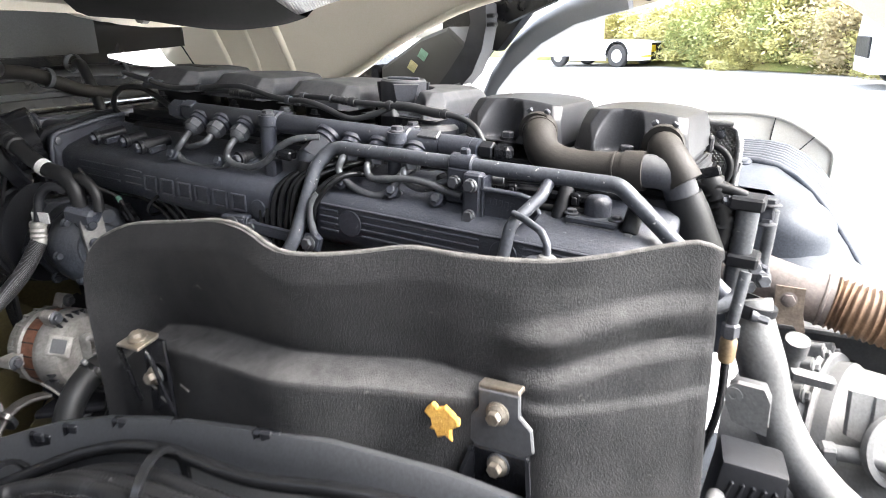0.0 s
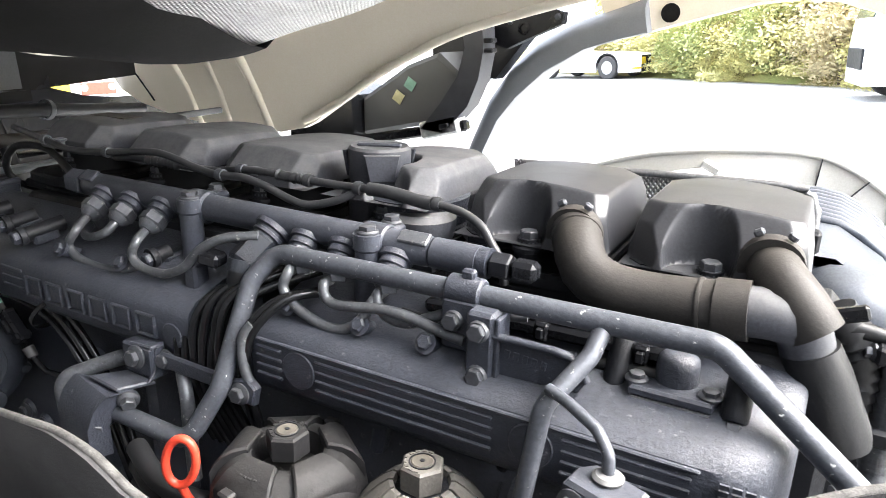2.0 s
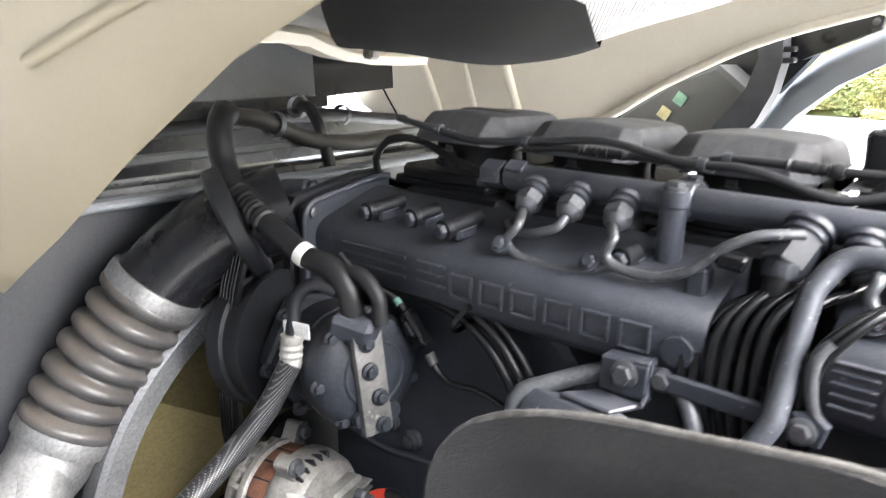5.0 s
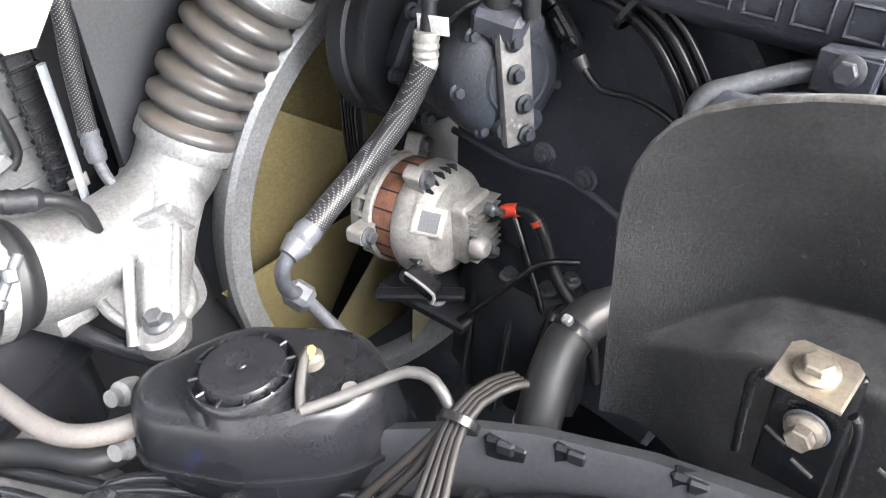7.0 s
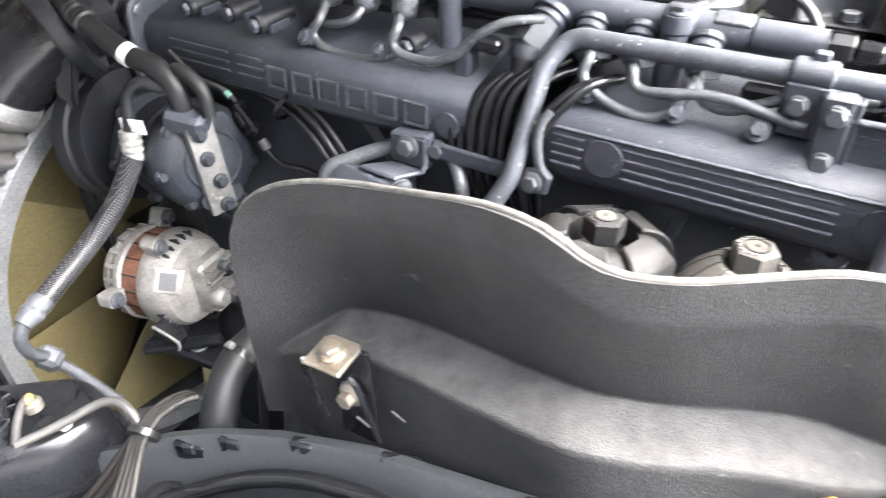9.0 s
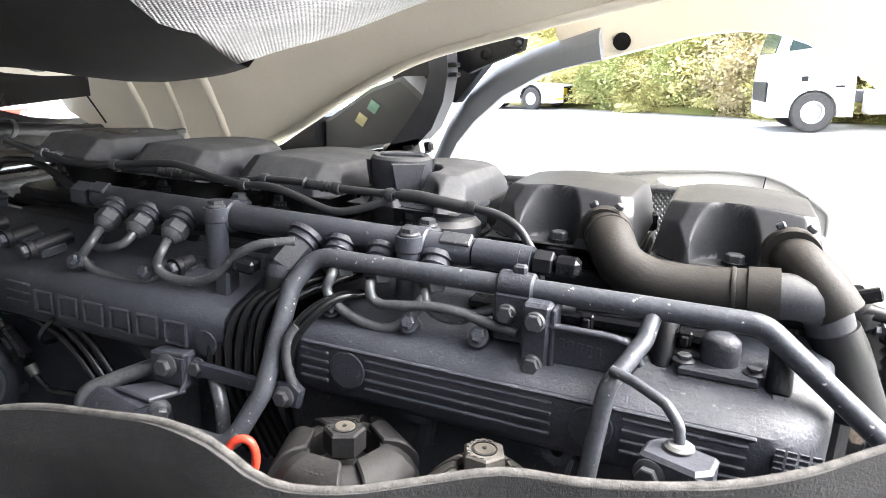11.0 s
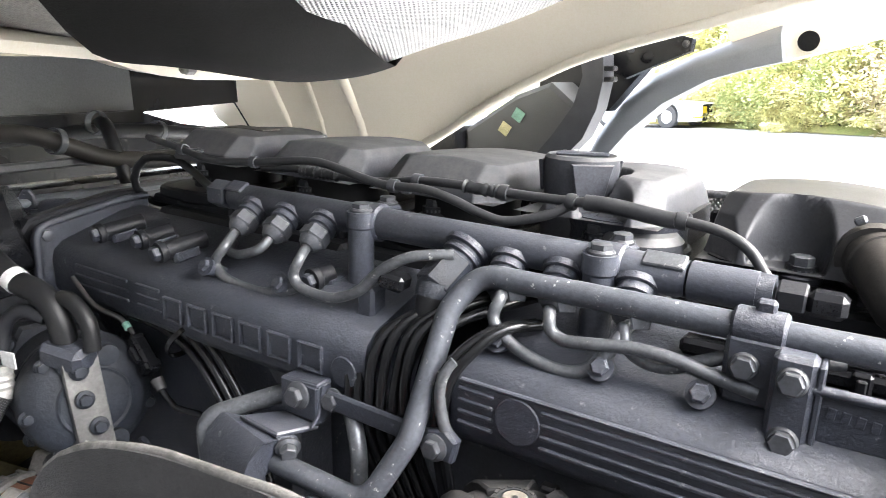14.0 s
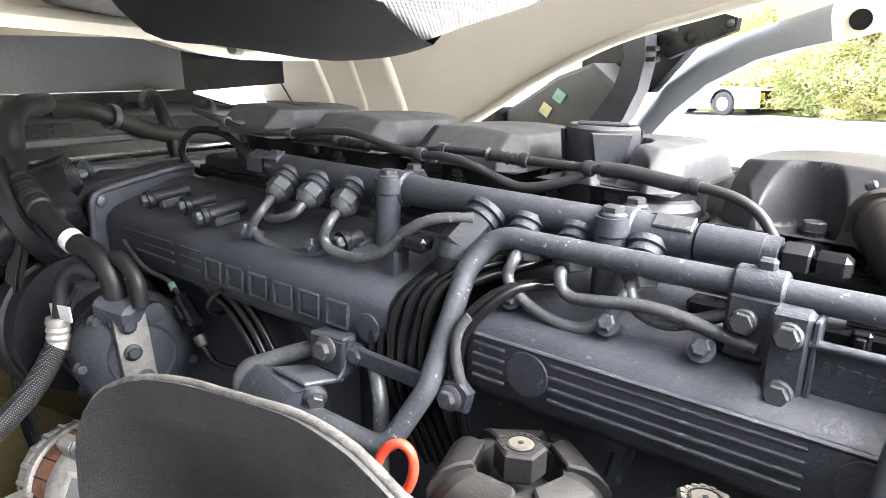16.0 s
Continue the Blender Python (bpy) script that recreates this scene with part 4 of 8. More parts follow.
def hood_mesh(k):
    """A plastic hood: domed top, sloping front, cut corners; the tall ones have an arched recess round the bolt."""
    nx, ny, wx, y0, y1, foot = 92, 100, 0.0735, -0.002, 0.192, 0.030 if k > 4 else 0.046
    g = Geo()
    for i in range(nx + 1):
        for j in range(ny + 1):
            u, v = 2 * i / nx - 1, j / ny
            x, y = (wx if u < 0 or k != 4 else 0.056) * (abs(u) ** 0.75) * (1 if u > 0 else -1), y0 + (y1 - y0) * (v ** 1.3)
            z = 0.0830 - 0.0045 * (x / 0.06) ** 2 - 0.005 * max(0.0, (y - 0.06) / 0.12) ** 2
            dl, dr, df, db = x + wx, (wx if k != 4 else 0.056) - x, y - y0, y1 - y
            for d, lip, rise in ((dl, 0.062, 1.4), (dr, 0.062, 1.4), (df, 0.040 if k > 4 else 0.056, 1.3 if k > 4 else 0.85), (db, 0.058, 1.3)):
                z = soft_min(z, soft_min(foot + d * 5.0, lip + d * rise, 0.002), 0.0025)
            for d in (dl + df - 0.030, dr + df - 0.022, dl + db - 0.022, dr + db - 0.022):
                d *= 0.707
                z = soft_min(z, soft_min(foot + max(d, 0.0) * 5.0, 0.054 + d * 1.2, 0.002), 0.0022)
            if k == 4:
                z = soft_min(z, 0.030 + max(0.0, math.hypot(x + 0.034, y - 0.046) - 0.039) * 6.0, 0.003)
                z = soft_min(z, 0.030 + max(0.0, math.hypot(x - 0.006, y + 0.004) - 0.018) * 4.0, 0.004)
            elif k > 4:
                z = soft_min(z, 0.0315 + max(0.0, math.hypot((x + 0.010) * 1.1, y + 0.004) - 0.030) * 6.0, 0.005)
            g.v.append(Vector((x, y, max(z, foot))))
    n = ny + 1
    for i in range(nx):
        for j in range(ny):
            a = i * n + j
            g.f.append((a, a + n, a + n + 1, a + 1))
    rim = [i * n for i in range(nx + 1)] + [nx * n + j for j in range(1, n)] + [i * n + ny for i in range(nx - 1, -1, -1)] + [j for j in range(ny - 1, 0, -1)]
    g.f.append(tuple(reversed(rim)))
    g.smooth = 60
    return g


def rocker_cover(k, hose_port):
    """One of six rocker covers: a faceted plastic hood with a scooped front where its bolt sits."""
    th = thing("rocker_cover", at((k - 4) * 0.16 - (0.035, 0.020, 0.008, 0, 0, 0)[k - 1], 0.0, -0.045),
               ("dusty dark grey plastic rocker cover" + (" with a breather hose" if hose_port else "") + (" beside the oil filler" if k == 4 else "")), "rocker cover", "six rocker covers")

    def ring(z, ins, notch, c, nx):
        w, f, b = 0.0715 - ins, 0.0 + ins * 0.9, 0.190 - ins
        return [(-w, f + c, z), (-w + c, f, z), (-nx - 0.003, f, z), (-nx + 0.004, f + notch * 0.45, z), (-nx * 0.62, f + notch, z), (nx * 0.62, f + notch, z), (nx - 0.004, f + notch * 0.45, z), (nx + 0.003, f, z),
                (w - c, f, z), (w, f + c, z), (w, b - c, z), (w - c, b, z), (-w + c, b, z), (-w, b - c, z)]
    part("hood", hood_mesh(k), COVERB if k > 4 else COVER, th, "hood in dimmed cover plastic" if k > 4 else "dusty grey hood", sharp=38)
    if k > 4:
        # dark material paints the shade below the hood onto its grey skirt
        part("skirt", loft([ring(z, i, 0.031 - 0.12 * z, 0.012, 0.036) for z, i in ((0.0, 0.001), (0.005, 0.001), (0.0065, 0.004), (0.010, 0.004), (0.0115, 0.001), (0.0165, 0.001), (0.018, 0.004), (0.0215, 0.004), (0.023, 0.001), (0.028, 0.001), (0.0295, 0.004), (0.031, 0.004))]), DARK, th, "ridged skirt, dark grey for its shade", sharp=30)
    else:
        part("drum", lathe([(0, -0.01), (0.058, -0.01), (0.060, 0.004), (0.0565, 0.006), (0.0565, 0.010), (0.060, 0.012), (0.060, 0.018), (0.056, 0.020), (0.055, 0.034), (0.058, 0.047), (0, 0.047)], 44), ENGINE if k == 4 else RUBBER, th, "round ribbed drum under the hood", m=pose(0.008, 0.062, 0.0))
        part("rear_skirt", box(0.125, 0.10, 0.05, 0.004), DARK, th, m=pose(-0.006 if k == 4 else 0, 0.135, 0.022))
    # dark here too, as painted shade under the hood's edge
    part("lower_lip", loft([[(x * s, 0.096 + (y - 0.096) * s, z) for x, y in ((-0.074, 0.004), (-0.060, -0.014), (-0.030, -0.020), (0.030, -0.020), (0.060, -0.014), (0.074, 0.004), (0.074, 0.195), (0.062, 0.206), (-0.062, 0.206), (-0.074, 0.195))] for z, s in ((0.0, 1.0), (0.009, 1.0), (0.012, 0.975))]), DARK, th, "lower shell, dark grey for its shade")
    part("base_rail", box(0.15, 0.225, 0.012, 0.003), DARK, th, m=pose(0, 0.097, -0.0065))
    part("gasket", lathe([(0.055, -0.03)] + [(0.066 + 0.004 * (i % 2), -0.028 + 0.0042 * i + q) for i in range(10) for q in (0.0, 0.003)] + [(0.055, 0.015)], 44), RUBBER, th, "black ribbed round base", m=pose(0.0, 0.05, 0.0))
    sp = part("spacer", lathe([(0, -0.008), (0.013, -0.008), (0.013, 0.014), (0.0155, 0.015), (0.0155, 0.019), (0.011, 0.021), (0.011, 0.027), (0, 0.027)], 20), DARK, th, m=pose(0, 0.01, 0.008))
    part("bolt", bolt(0.0085, 0.012, 1.3), BOLT, sp, m=pose(0, 0, 0.022))
    for x, y in ((0.070, 0.165),):
        part("clip", box(0.016, 0.018, 0.022, 0.003), DARK, th, m=pose(x, y, 0.03))
    if k == 1:
        part("label", box(0.074, 0.030, 0.0016, 0.0004), BEIGE, th, "dusty printed label", m=pose(0.004, 0.085, 0.0828))
    if k == 4:
        part("lower_drum", lathe([(0, -0.012), (0.034, -0.012), (0.037, -0.008), (0.037, 0.004), (0.034, 0.008), (0.036, 0.020), (0.036, 0.030), (0.030, 0.036), (0, 0.036)], 36), COVER, th, m=pose(0.034, 0.028, 0.002))
    if hose_port:
        part("hose_port", lathe([(0.0, -0.02), (0.019, -0.02), (0.019, 0.024), (0.018, 0.026), (0.0, 0.026)], 24), COVER, th, m=face_dir((0.044, 0.03, 0.045), (0.05, -1, -0.12)))
    return th


for k in range(1, 7):
    rocker_cover(k, k > 4)
    hd = thing("cylinder_head", at((k - 4) * 0.16, 0.09, -0.12), "dark grey cast cylinder head", "cylinder head", "six cylinder heads")
    part("casting", box(0.15, 0.26, 0.09, 0.008), DARK, hd, m=pose(0, 0, 0.02))
    part("front_boss", lathe([(0, 0), (0.02, 0), (0.024, 0.005), (0.024, 0.02), (0.016, 0.024), (0, 0.024)], 20), ENGINE, hd, m=face_dir((-0.03, -0.13, 0.03), (0, -1, 0.3)))

cap = thing("oil_filler", at(-0.034, 0.052, -0.03), "dark grey oil filler cap with a finger grip", "oil filler")
part("neck", lathe([(0, 0), (0.034, 0), (0.034, 0.03), (0.0315, 0.034), (0.0315, 0.04), (0, 0.04)], 36), COVER, cap)
cp = part("cap", lathe([(0, 0.04), (0.0315, 0.04), (0.033, 0.044), (0.0345, 0.070), (0.034, 0.077), (0.031, 0.080), (0.0285, 0.0785), (0, 0.0785)], 40), COVER, cap)
part("grip_bar", box(0.048, 0.009, 0.004, 0.0015), ENGINE, cp, m=pose(0, 0, 0.080, 0, 0, 25))
for a in (0, 120, 240):
    part("finger_recess", prism([(-0.013, 0), (0.013, 0), (0.019, 0.029), (-0.019, 0.029)], 0.004, 0.001), COVER, cp, m=pose(0, 0, 0, 0, 0, a + 38) @ face_dir((0, -0.0300, 0.046), (0, -1, -0.06)))

# ---- side covers ----
PROF = [(-0.118, -0.162), (-0.140, -0.150), (-0.1445, -0.142), (-0.146, -0.108), (-0.143, -0.097), (-0.132, -0.088), (-0.055, -0.063), (-0.03, -0.06), (-0.03, -0.162)]


def cover_body(x0, x1, round_end=False):
    rings = []
    xs = [(x0, 0.96, 1.0), (x0 + 0.006, 1.0, 1.0)]
    if round_end:
        xs += [(x1 - 0.05 + 0.05 * math.sin(a), 1.0 - 0.10 * (1 - math.cos(a)), 1.0 - 0.6 * (1 - math.cos(a))) for a in [math.pi / 2 * k / 9 for k in range(10)]]
    else:
        xs += [(x1 - 0.006, 1.0, 1.0), (x1, 0.96, 1.0)]
    for x, s, f in xs:
        rings.append([(x, ((y + 0.09) * s - 0.06) * f - 0.03, (z + 0.12) * s - 0.12) for y, z in reversed(PROF)])
    return loft(rings)


left_cover = thing("side_cover", at(-0.37, -0.09, -0.12), "dark painted side cover with a raised maker's mark", "engine cover", "side covers")
LI = pose(0.37, 0.09, 0.12)
part("housing", cover_body(-0.605, -0.128), ENGINE, left_cover, m=LI)
part("end_flange", prism([(-0.162, -0.170), (-0.015, -0.170), (-0.015, -0.050), (-0.05, -0.050), (-0.146, -0.066), (-0.158, -0.072), (-0.162, -0.084)], 0.016, 0.003), ENGINE, left_cover, m=LI @ Matrix(((0, 0, -1, -0.598), (1, 0, 0, 0), (0, 1, 0, 0), (0, 0, 0, 1))))
part("flange_bolt", bolt(0.007, 0.006), BOLT, left_cover, m=LI @ face_dir((-0.600, -0.149, -0.079), (1, 0, 0)))
part("flange_lip", sweep(smooth_path([(-0.598, -0.161, -0.168), (-0.598, -0.1615, -0.11), (-0.598, -0.160, -0.078), (-0.598, -0.150, -0.067), (-0.598, -0.12, -0.061), (-0.598, -0.05, -0.050), (-0.598, -0.018, -0.049)], 0.006), 0.0045, 8), ENGINE, left_cover, m=LI)
part("back_frame", prism([(-0.168, -0.175), (-0.01, -0.175), (-0.01, -0.044), (-0.05, -0.044), (-0.156, -0.062), (-0.168, -0.078)], 0.02, 0.003), DARK, left_cover, m=LI @ Matrix(((0, 0, -1, -0.618), (1, 0, 0, 0), (0, 1, 0, 0), (0, 0, 0, 1))))
for i, z in enumerate((-0.106, -0.117, -0.128)):
    part("rib", box(0.10, 0.004, 0.0035, 0.001), ENGINE, left_cover, m=LI @ pose(-0.50, -0.1452, z))
    part("rib", box(0.04, 0.004, 0.0035, 0.001), ENGINE, left_cover, m=LI @ pose(-0.415, -0.1452, z))


for i in range(6):       # six plain raised outlines stand in for a maker's mark
    x, w, h, t = -0.388 + 0.0375 * i, 0.029, 0.026, 0.0030
    g = Geo()
    for dx, dz, bw, bh in ((0, h / 2 - t / 2, w, t), (0, -h / 2 + t / 2, w, t), (-w / 2 + t / 2, 0, t, h), (w / 2 - t / 2, 0, t, h)):
        g.add(box(bw, 0.005, bh, 0.0012), pose(dx, 0, dz))
    part("mark_block", g, ENGINE, left_cover, m=LI @ pose(x + w / 2, -0.1465, -0.1215))
part("round_pad", disc(0.014, 0.0018), ENGINE, left_cover, m=LI @ face_dir((-0.148, -0.146, -0.125), (0, -1, 0)))

right_cover = thing("side_cover", at(0.18, -0.09, -0.12), "dark painted side cover with long ribs", "engine cover", "side covers")
RI = pose(-0.18, 0.09, 0.12)
part("housing", cover_body(-0.045, 0.405, True), ENGINE, right_cover, m=RI)
for z in (-0.106, -0.115, -0.124, -0.133):
    part("rib", box(0.17, 0.004, 0.0035, 0.001), ENGINE, right_cover, m=RI @ pose(0.115, -0.1452, z))
    part("rib", box(0.09, 0.004, 0.0035, 0.001), ENGINE, right_cover, m=RI @ pose(0.30, -0.1452, z))
    part("rib", box(0.03, 0.004, 0.0035, 0.001), ENGINE, right_cover, m=RI @ pose(-0.022, -0.1452, z))
part("rim_line", box(0.385, 0.004, 0.003, 0.001), ENGINE, right_cover, m=RI @ pose(0.157, -0.1455, -0.0985))
for x in (0.013, 0.232):
    part("round_pad", disc(0.018, 0.0018), ENGINE, right_cover, m=RI @ face_dir((x, -0.146, -0.118), (0, -1, 0)))
lab = Geo()
for i in range(7):
    for j in range(4):
        lab.add(box(0.006, 0.002, 0.003, 0.0), pose(0.365 + 0.008 * j, -0.1458, -0.103 - 0.005 * i))
part("cast_marks", lab, ENGINE, right_cover, "rows of small raised marks", m=RI)
# bolts and plugs that lie on the covers' sloping tops
for th, inv, spots in ((left_cover, LI, ((-0.245, -0.122), (-0.34, -0.128))), (right_cover, RI, ((-0.02, -0.118), (0.06, -0.118), (0.126, -0.118)))):
    for x, y in spots:
        b = part("cover_bolt", lathe([(0, -0.035), (0.0075, -0.035), (0.0075, -0.002), (0.0095, 0.0), (0.0095, 0.003), (0, 0.003)], 18), ENGINE, th, m=inv @ face_dir((x, y, -0.074), (0.02, -0.8, 0.5)))
        part("bolt_head", hexbar(0.0068, 0.005), ENGINE, b, m=pose(0, 0, 0.003))
for x, y, ln in ((-0.526, -0.128, 0.05), (-0.467, -0.116, 0.035), (-0.407, -0.134, 0.05), (-0.222, -0.104, 0.02)):
    b = part("cover_plug", lathe([(0, -ln), (0.0095, -ln), (0.0095, -0.006), (0.0112, -0.004), (0.0112, 0.002), (0, 0.002)], 18), DARK, left_cover, m=LI @ face_dir((x, y, -0.0695), (-0.15, -1, -0.14)))
    part("plug_head", hexbar(0.008, 0.008), ENGINE, b, m=pose(0, 0, 0.001))
    part("plug_foot", box(0.02, 0.014, 0.03, 0.003), ENGINE, b, m=pose(0, -0.008, -0.025))

# ---- fuel rail ----
rail = thing("fuel_rail", at(-0.11, -0.056, -0.018), "dark steel fuel rail with screwed unions", "fuel rail")
RL = pose(0.11, 0.056, 0.018)
RY, RZ = -0.056, -0.018
part("tube", lathe([(0, -0.272), (0.0125, -0.272), (0.0145, -0.268), (0.0145, 0.20), (0.0135, 0.203), (0.0135, 0.206), (0, 0.206)], 24), RAILM, rail, m=pose(0, 0, 0, 0, 90, 0))
part("end_collar", hexbar(0.0155, 0.026), RAILM, rail, m=pose(-0.302, 0, 0, 0, 90, 0))
part("end_flat", box(0.022, 0.016, 0.004, 0.001), RAILM, rail, m=pose(-0.258, -0.008, 0.0128, 32))
part("extension", lathe([(0, 0.208), (0.0142, 0.208), (0.0142, 0.252), (0, 0.252)], 24), RAILM, rail, m=pose(0, 0, 0, 0, 90, 0))
part("brass_ring", lathe([(0, 0.252), (0.0135, 0.252), (0.0135, 0.262), (0, 0.262)], 24), ENGINE, rail, "dark ring with a little rust", m=pose(0, 0, 0, 0, 90, 0))
part("sensor_nut", hexbar(0.0118, 0.018), DARK, rail, m=pose(0.264, 0, 0, 0, 90, 0))
part("sensor_plug", box(0.024, 0.018, 0.017, 0.004), BLACKP, rail, m=pose(0.294, 0, 0))
part("flat", box(0.03, 0.014, 0.004, 0.001), STEEL, rail, m=pose(0.19, -0.007, 0.0125, 35))
for x in (-0.192, 0.036):
    tw = part("clamp_post", lathe([(0, -0.085), (0.0135, -0.085), (0.012, -0.06), (0.012, -0.004), (0.0135, -0.002), (0.0135, 0.012), (0, 0.012)], 20), RAILM, rail, m=RL @ pose(x, RY - 0.016, RZ))
    part("post_bolt", bolt(0.0085, 0.008, 1.25), BOLT, tw, m=pose(0, 0, 0.012))
    part("saddle", prism([(0.0178 * math.cos(a), 0.0178 * math.sin(a)) for a in [math.pi * 2 * k / 16 for k in range(16)]], 0.028, 0.002), RAILM, tw, m=pose(-0.014, 0.016, 0, 0, 90, 0))
    part("post_bolt", bolt(0.008, 0.008, 1.25), BOLT, tw, m=pose(0.004, 0.034, 0.014))
    part("saddle_ear", box(0.024, 0.026, 0.012, 0.003), RAILM, tw, m=pose(0.004, 0.030, 0.008))


def union(x, d, long=0.0, fat=1.0, steel=None):
    """A screwed union that leaves the rail at x in direction d."""
    d = Vector(d).normalized()
    m = RL @ face_dir(Vector((x, RY, RZ)) + d * 0.010, d, 0.3)
    u = part("union", lathe([(0, 0), (0.0162 * fat, 0), (0.0162 * fat, 0.0055), (0.0135 * fat, 0.0065), (0.0135 * fat, 0.009), (0.0142 * fat, 0.010), (0.0142 * fat, 0.013), (0.012 * fat, 0.014), (0.012 * fat, 0.020 + long), (0, 0.020 + long)], 24), ENGINE, rail, m=m)
    part("union_nut", hexbar(0.0146 * fat, 0.014 + long, 0.002), steel or NUT, u, m=pose(0, 0, 0.0155))
    part("nut_tip", lathe([(0, 0), (0.0122 * fat, 0), (0.0105 * fat, 0.004), (0.0068, 0.0075), (0, 0.0075)], 18), steel or NUT, u, m=pose(0, 0, 0.0292 + long))
    return Vector((x, RY, RZ)) + d * (0.048 + long)


D1 = (0.06, -0.84, -0.54)
tips = [union(x, D1) for x in (-0.339, -0.291, -0.241)]
D2 = (0.06, -0.72, -0.69)
union(-0.079, (-0.20, -0.78, -0.59), 0.020, 1.28, COMPM)
tips2 = [union(x, D2) for x in (-0.042, 0.004, 0.062)]


def fuel_line(pts, label="bent grey steel fuel line"):
    """A fuel line that leaves its union."""
    return solo("fuel_line", sweep(smooth_path([tuple(p) for p in pts], 0.005), 0.0048, 10), STEEL, E0, label, "pipe", "fuel lines")


a, b, c = tips
fuel_line([a - Vector(D1) * 0.012, a, (-0.327, -0.118, -0.054), (-0.338, -0.120, -0.070), (-0.324, -0.121, -0.083), (-0.284, -0.121, -0.0875), (-0.252, -0.120, -0.0845), (-0.236, -0.115, -0.078), (-0.228, -0.104, -0.072), (-0.222, -0.080, -0.070)])
fuel_line([b - Vector(D1) * 0.012, b, (-0.291, -0.106, -0.052), (-0.318, -0.105, -0.062), (-0.345, -0.095, -0.066), (-0.37, -0.07, -0.066)])
fuel_line([c - Vector(D1) * 0.012, c, (-0.226, -0.117, -0.048), (-0.231, -0.120, -0.062), (-0.220, -0.121, -0.0725), (-0.185, -0.121, -0.0745), (-0.156, -0.119, -0.063), (-0.142, -0.117, -0.049), (-0.127, -0.114, -0.036), (-0.106, -0.106, -0.026), (-0.080, -0.09, -0.024)])
a, b, c = tips2
fuel_line([a - Vector(D2) * 0.012, a, (-0.023, -0.112, -0.041), (-0.026, -0.118, -0.055), (-0.017, -0.120, -0.067), (0.002, -0.120, -0.0775), (0.026, -0.120, -0.083), (0.045, -0.119, -0.0805), (0.060, -0.116, -0.068), (0.067, -0.108, -0.052), (0.070, -0.085, -0.046)])
fuel_line([b - Vector(D2) * 0.012, b, (0.017, -0.113, -0.046), (0.019, -0.115, -0.056), (0.029, -0.116, -0.0615), (0.050, -0.116, -0.0595), (0.079, -0.115, -0.0555), (0.107, -0.115, -0.056), (0.130, -0.114, -0.061), (0.158, -0.113, -0.066)])
fuel_line([c - Vector(D2) * 0.012, c, (0.069, -0.106, -0.047), (0.073, -0.108, -0.059), (0.086, -0.108, -0.066), (0.102, -0.107, -0.066), (0.122, -0.105, -0.057), (0.145, -0.10, -0.049), (0.20, -0.085, -0.045)])
boot = thing("union_boot", at(-0.095, -0.11, -0.07), "split black rubber boot on the large union", "hose")
BOI = pose(0.095, 0.11, 0.07)
part("sleeve", hose([(-0.089, -0.106, -0.052), (-0.089, -0.112, -0.066), (-0.093, -0.116, -0.09), (-0.100, -0.126, -0.115), (-0.098, -0.142, -0.150)], lambda t, s: 0.0125 - 0.0055 * min(1, t * 2.2), 14, 0.006), RUBBER, boot, m=BOI)
part("collar", lathe([(0.0105, -0.006), (0.0138, -0.006), (0.0142, 0.0), (0.0138, 0.006), (0.0105, 0.006)], 20), COMPM, boot, m=BOI @ face_dir((-0.089, -0.106, -0.052), (0.0, -0.4, -1)))

# ---- cable bundle over the gap between the side covers ----
bundle = thing("cable_bundle", at(-0.09, -0.12, -0.14), "black cables bent over the gap between the side covers", "cables")
BNI = pose(0.09, 0.12, 0.14)
for i, (x, top) in enumerate(((-0.143, -0.088), (-0.133, -0.074), (-0.121, -0.066), (-0.1095, -0.060), (-0.0975, -0.058), (-0.086, -0.056), (-0.074, -0.060))):
    o = 0.003 * math.sin(i * 2.1)
    part("cable", hose([(x + 0.062, -0.055, top + 0.008), (x + 0.036, -0.094, top), (x + 0.015, -0.120 + o, top - 0.010), (x + 0.003, -0.134 + o, top - 0.028), (x - 0.001, -0.141 + o, -0.115), (x, -0.1455, -0.140), (x + 0.002, -0.145, -0.175), (x + 0.012, -0.12, -0.25)], 0.0044, 9, 0.008), CABLE, bundle, m=BNI)
for i, x in enumerate((-0.054, -0.047)):
    part("cable", hose([(0.0 + 0.004 * i, -0.098, -0.062), (-0.016 + 0.003 * i, -0.122, -0.062), (x + 0.020, -0.138, -0.075), (x + 0.004, -0.148, -0.102), (x, -0.149, -0.145), (x + 0.004, -0.13, -0.24)], 0.0044, 9, 0.008), CABLE, bundle, m=BNI)
part("top_clip", box(0.024, 0.020, 0.014, 0.003), BLACKP, bundle, m=BNI @ pose(-0.126, -0.108, -0.050, 0, 8, 10))
part("clip_body", box(0.018, 0.020, 0.030, 0.003), ENGINE, bundle, m=BNI @ pose(-0.150, -0.108, -0.074))
part("holder_bar", box(0.118, 0.006, 0.017, 0.002), ENGINE, bundle, m=BNI @ pose(-0.102, -0.152, -0.152, 0, 1))
for x, z in ((-0.156, -0.1515), (-0.048, -0.1535)):
    part("holder_bolt", bolt(0.0075, 0.009), BOLT, bundle, m=BNI @ face_dir((x, -0.150 if x < -0.1 else -0.158, z), (0, -1, 0.1)))
part("lug", prism([(-0.012, -0.012), (0.012, -0.012), (0.016, 0.006), (0.006, 0.014), (-0.010, 0.010)], 0.010, 0.002), ENGINE, bundle, m=BNI @ face_dir((-0.046, -0.148, -0.152), (0, -1, 0.05)))
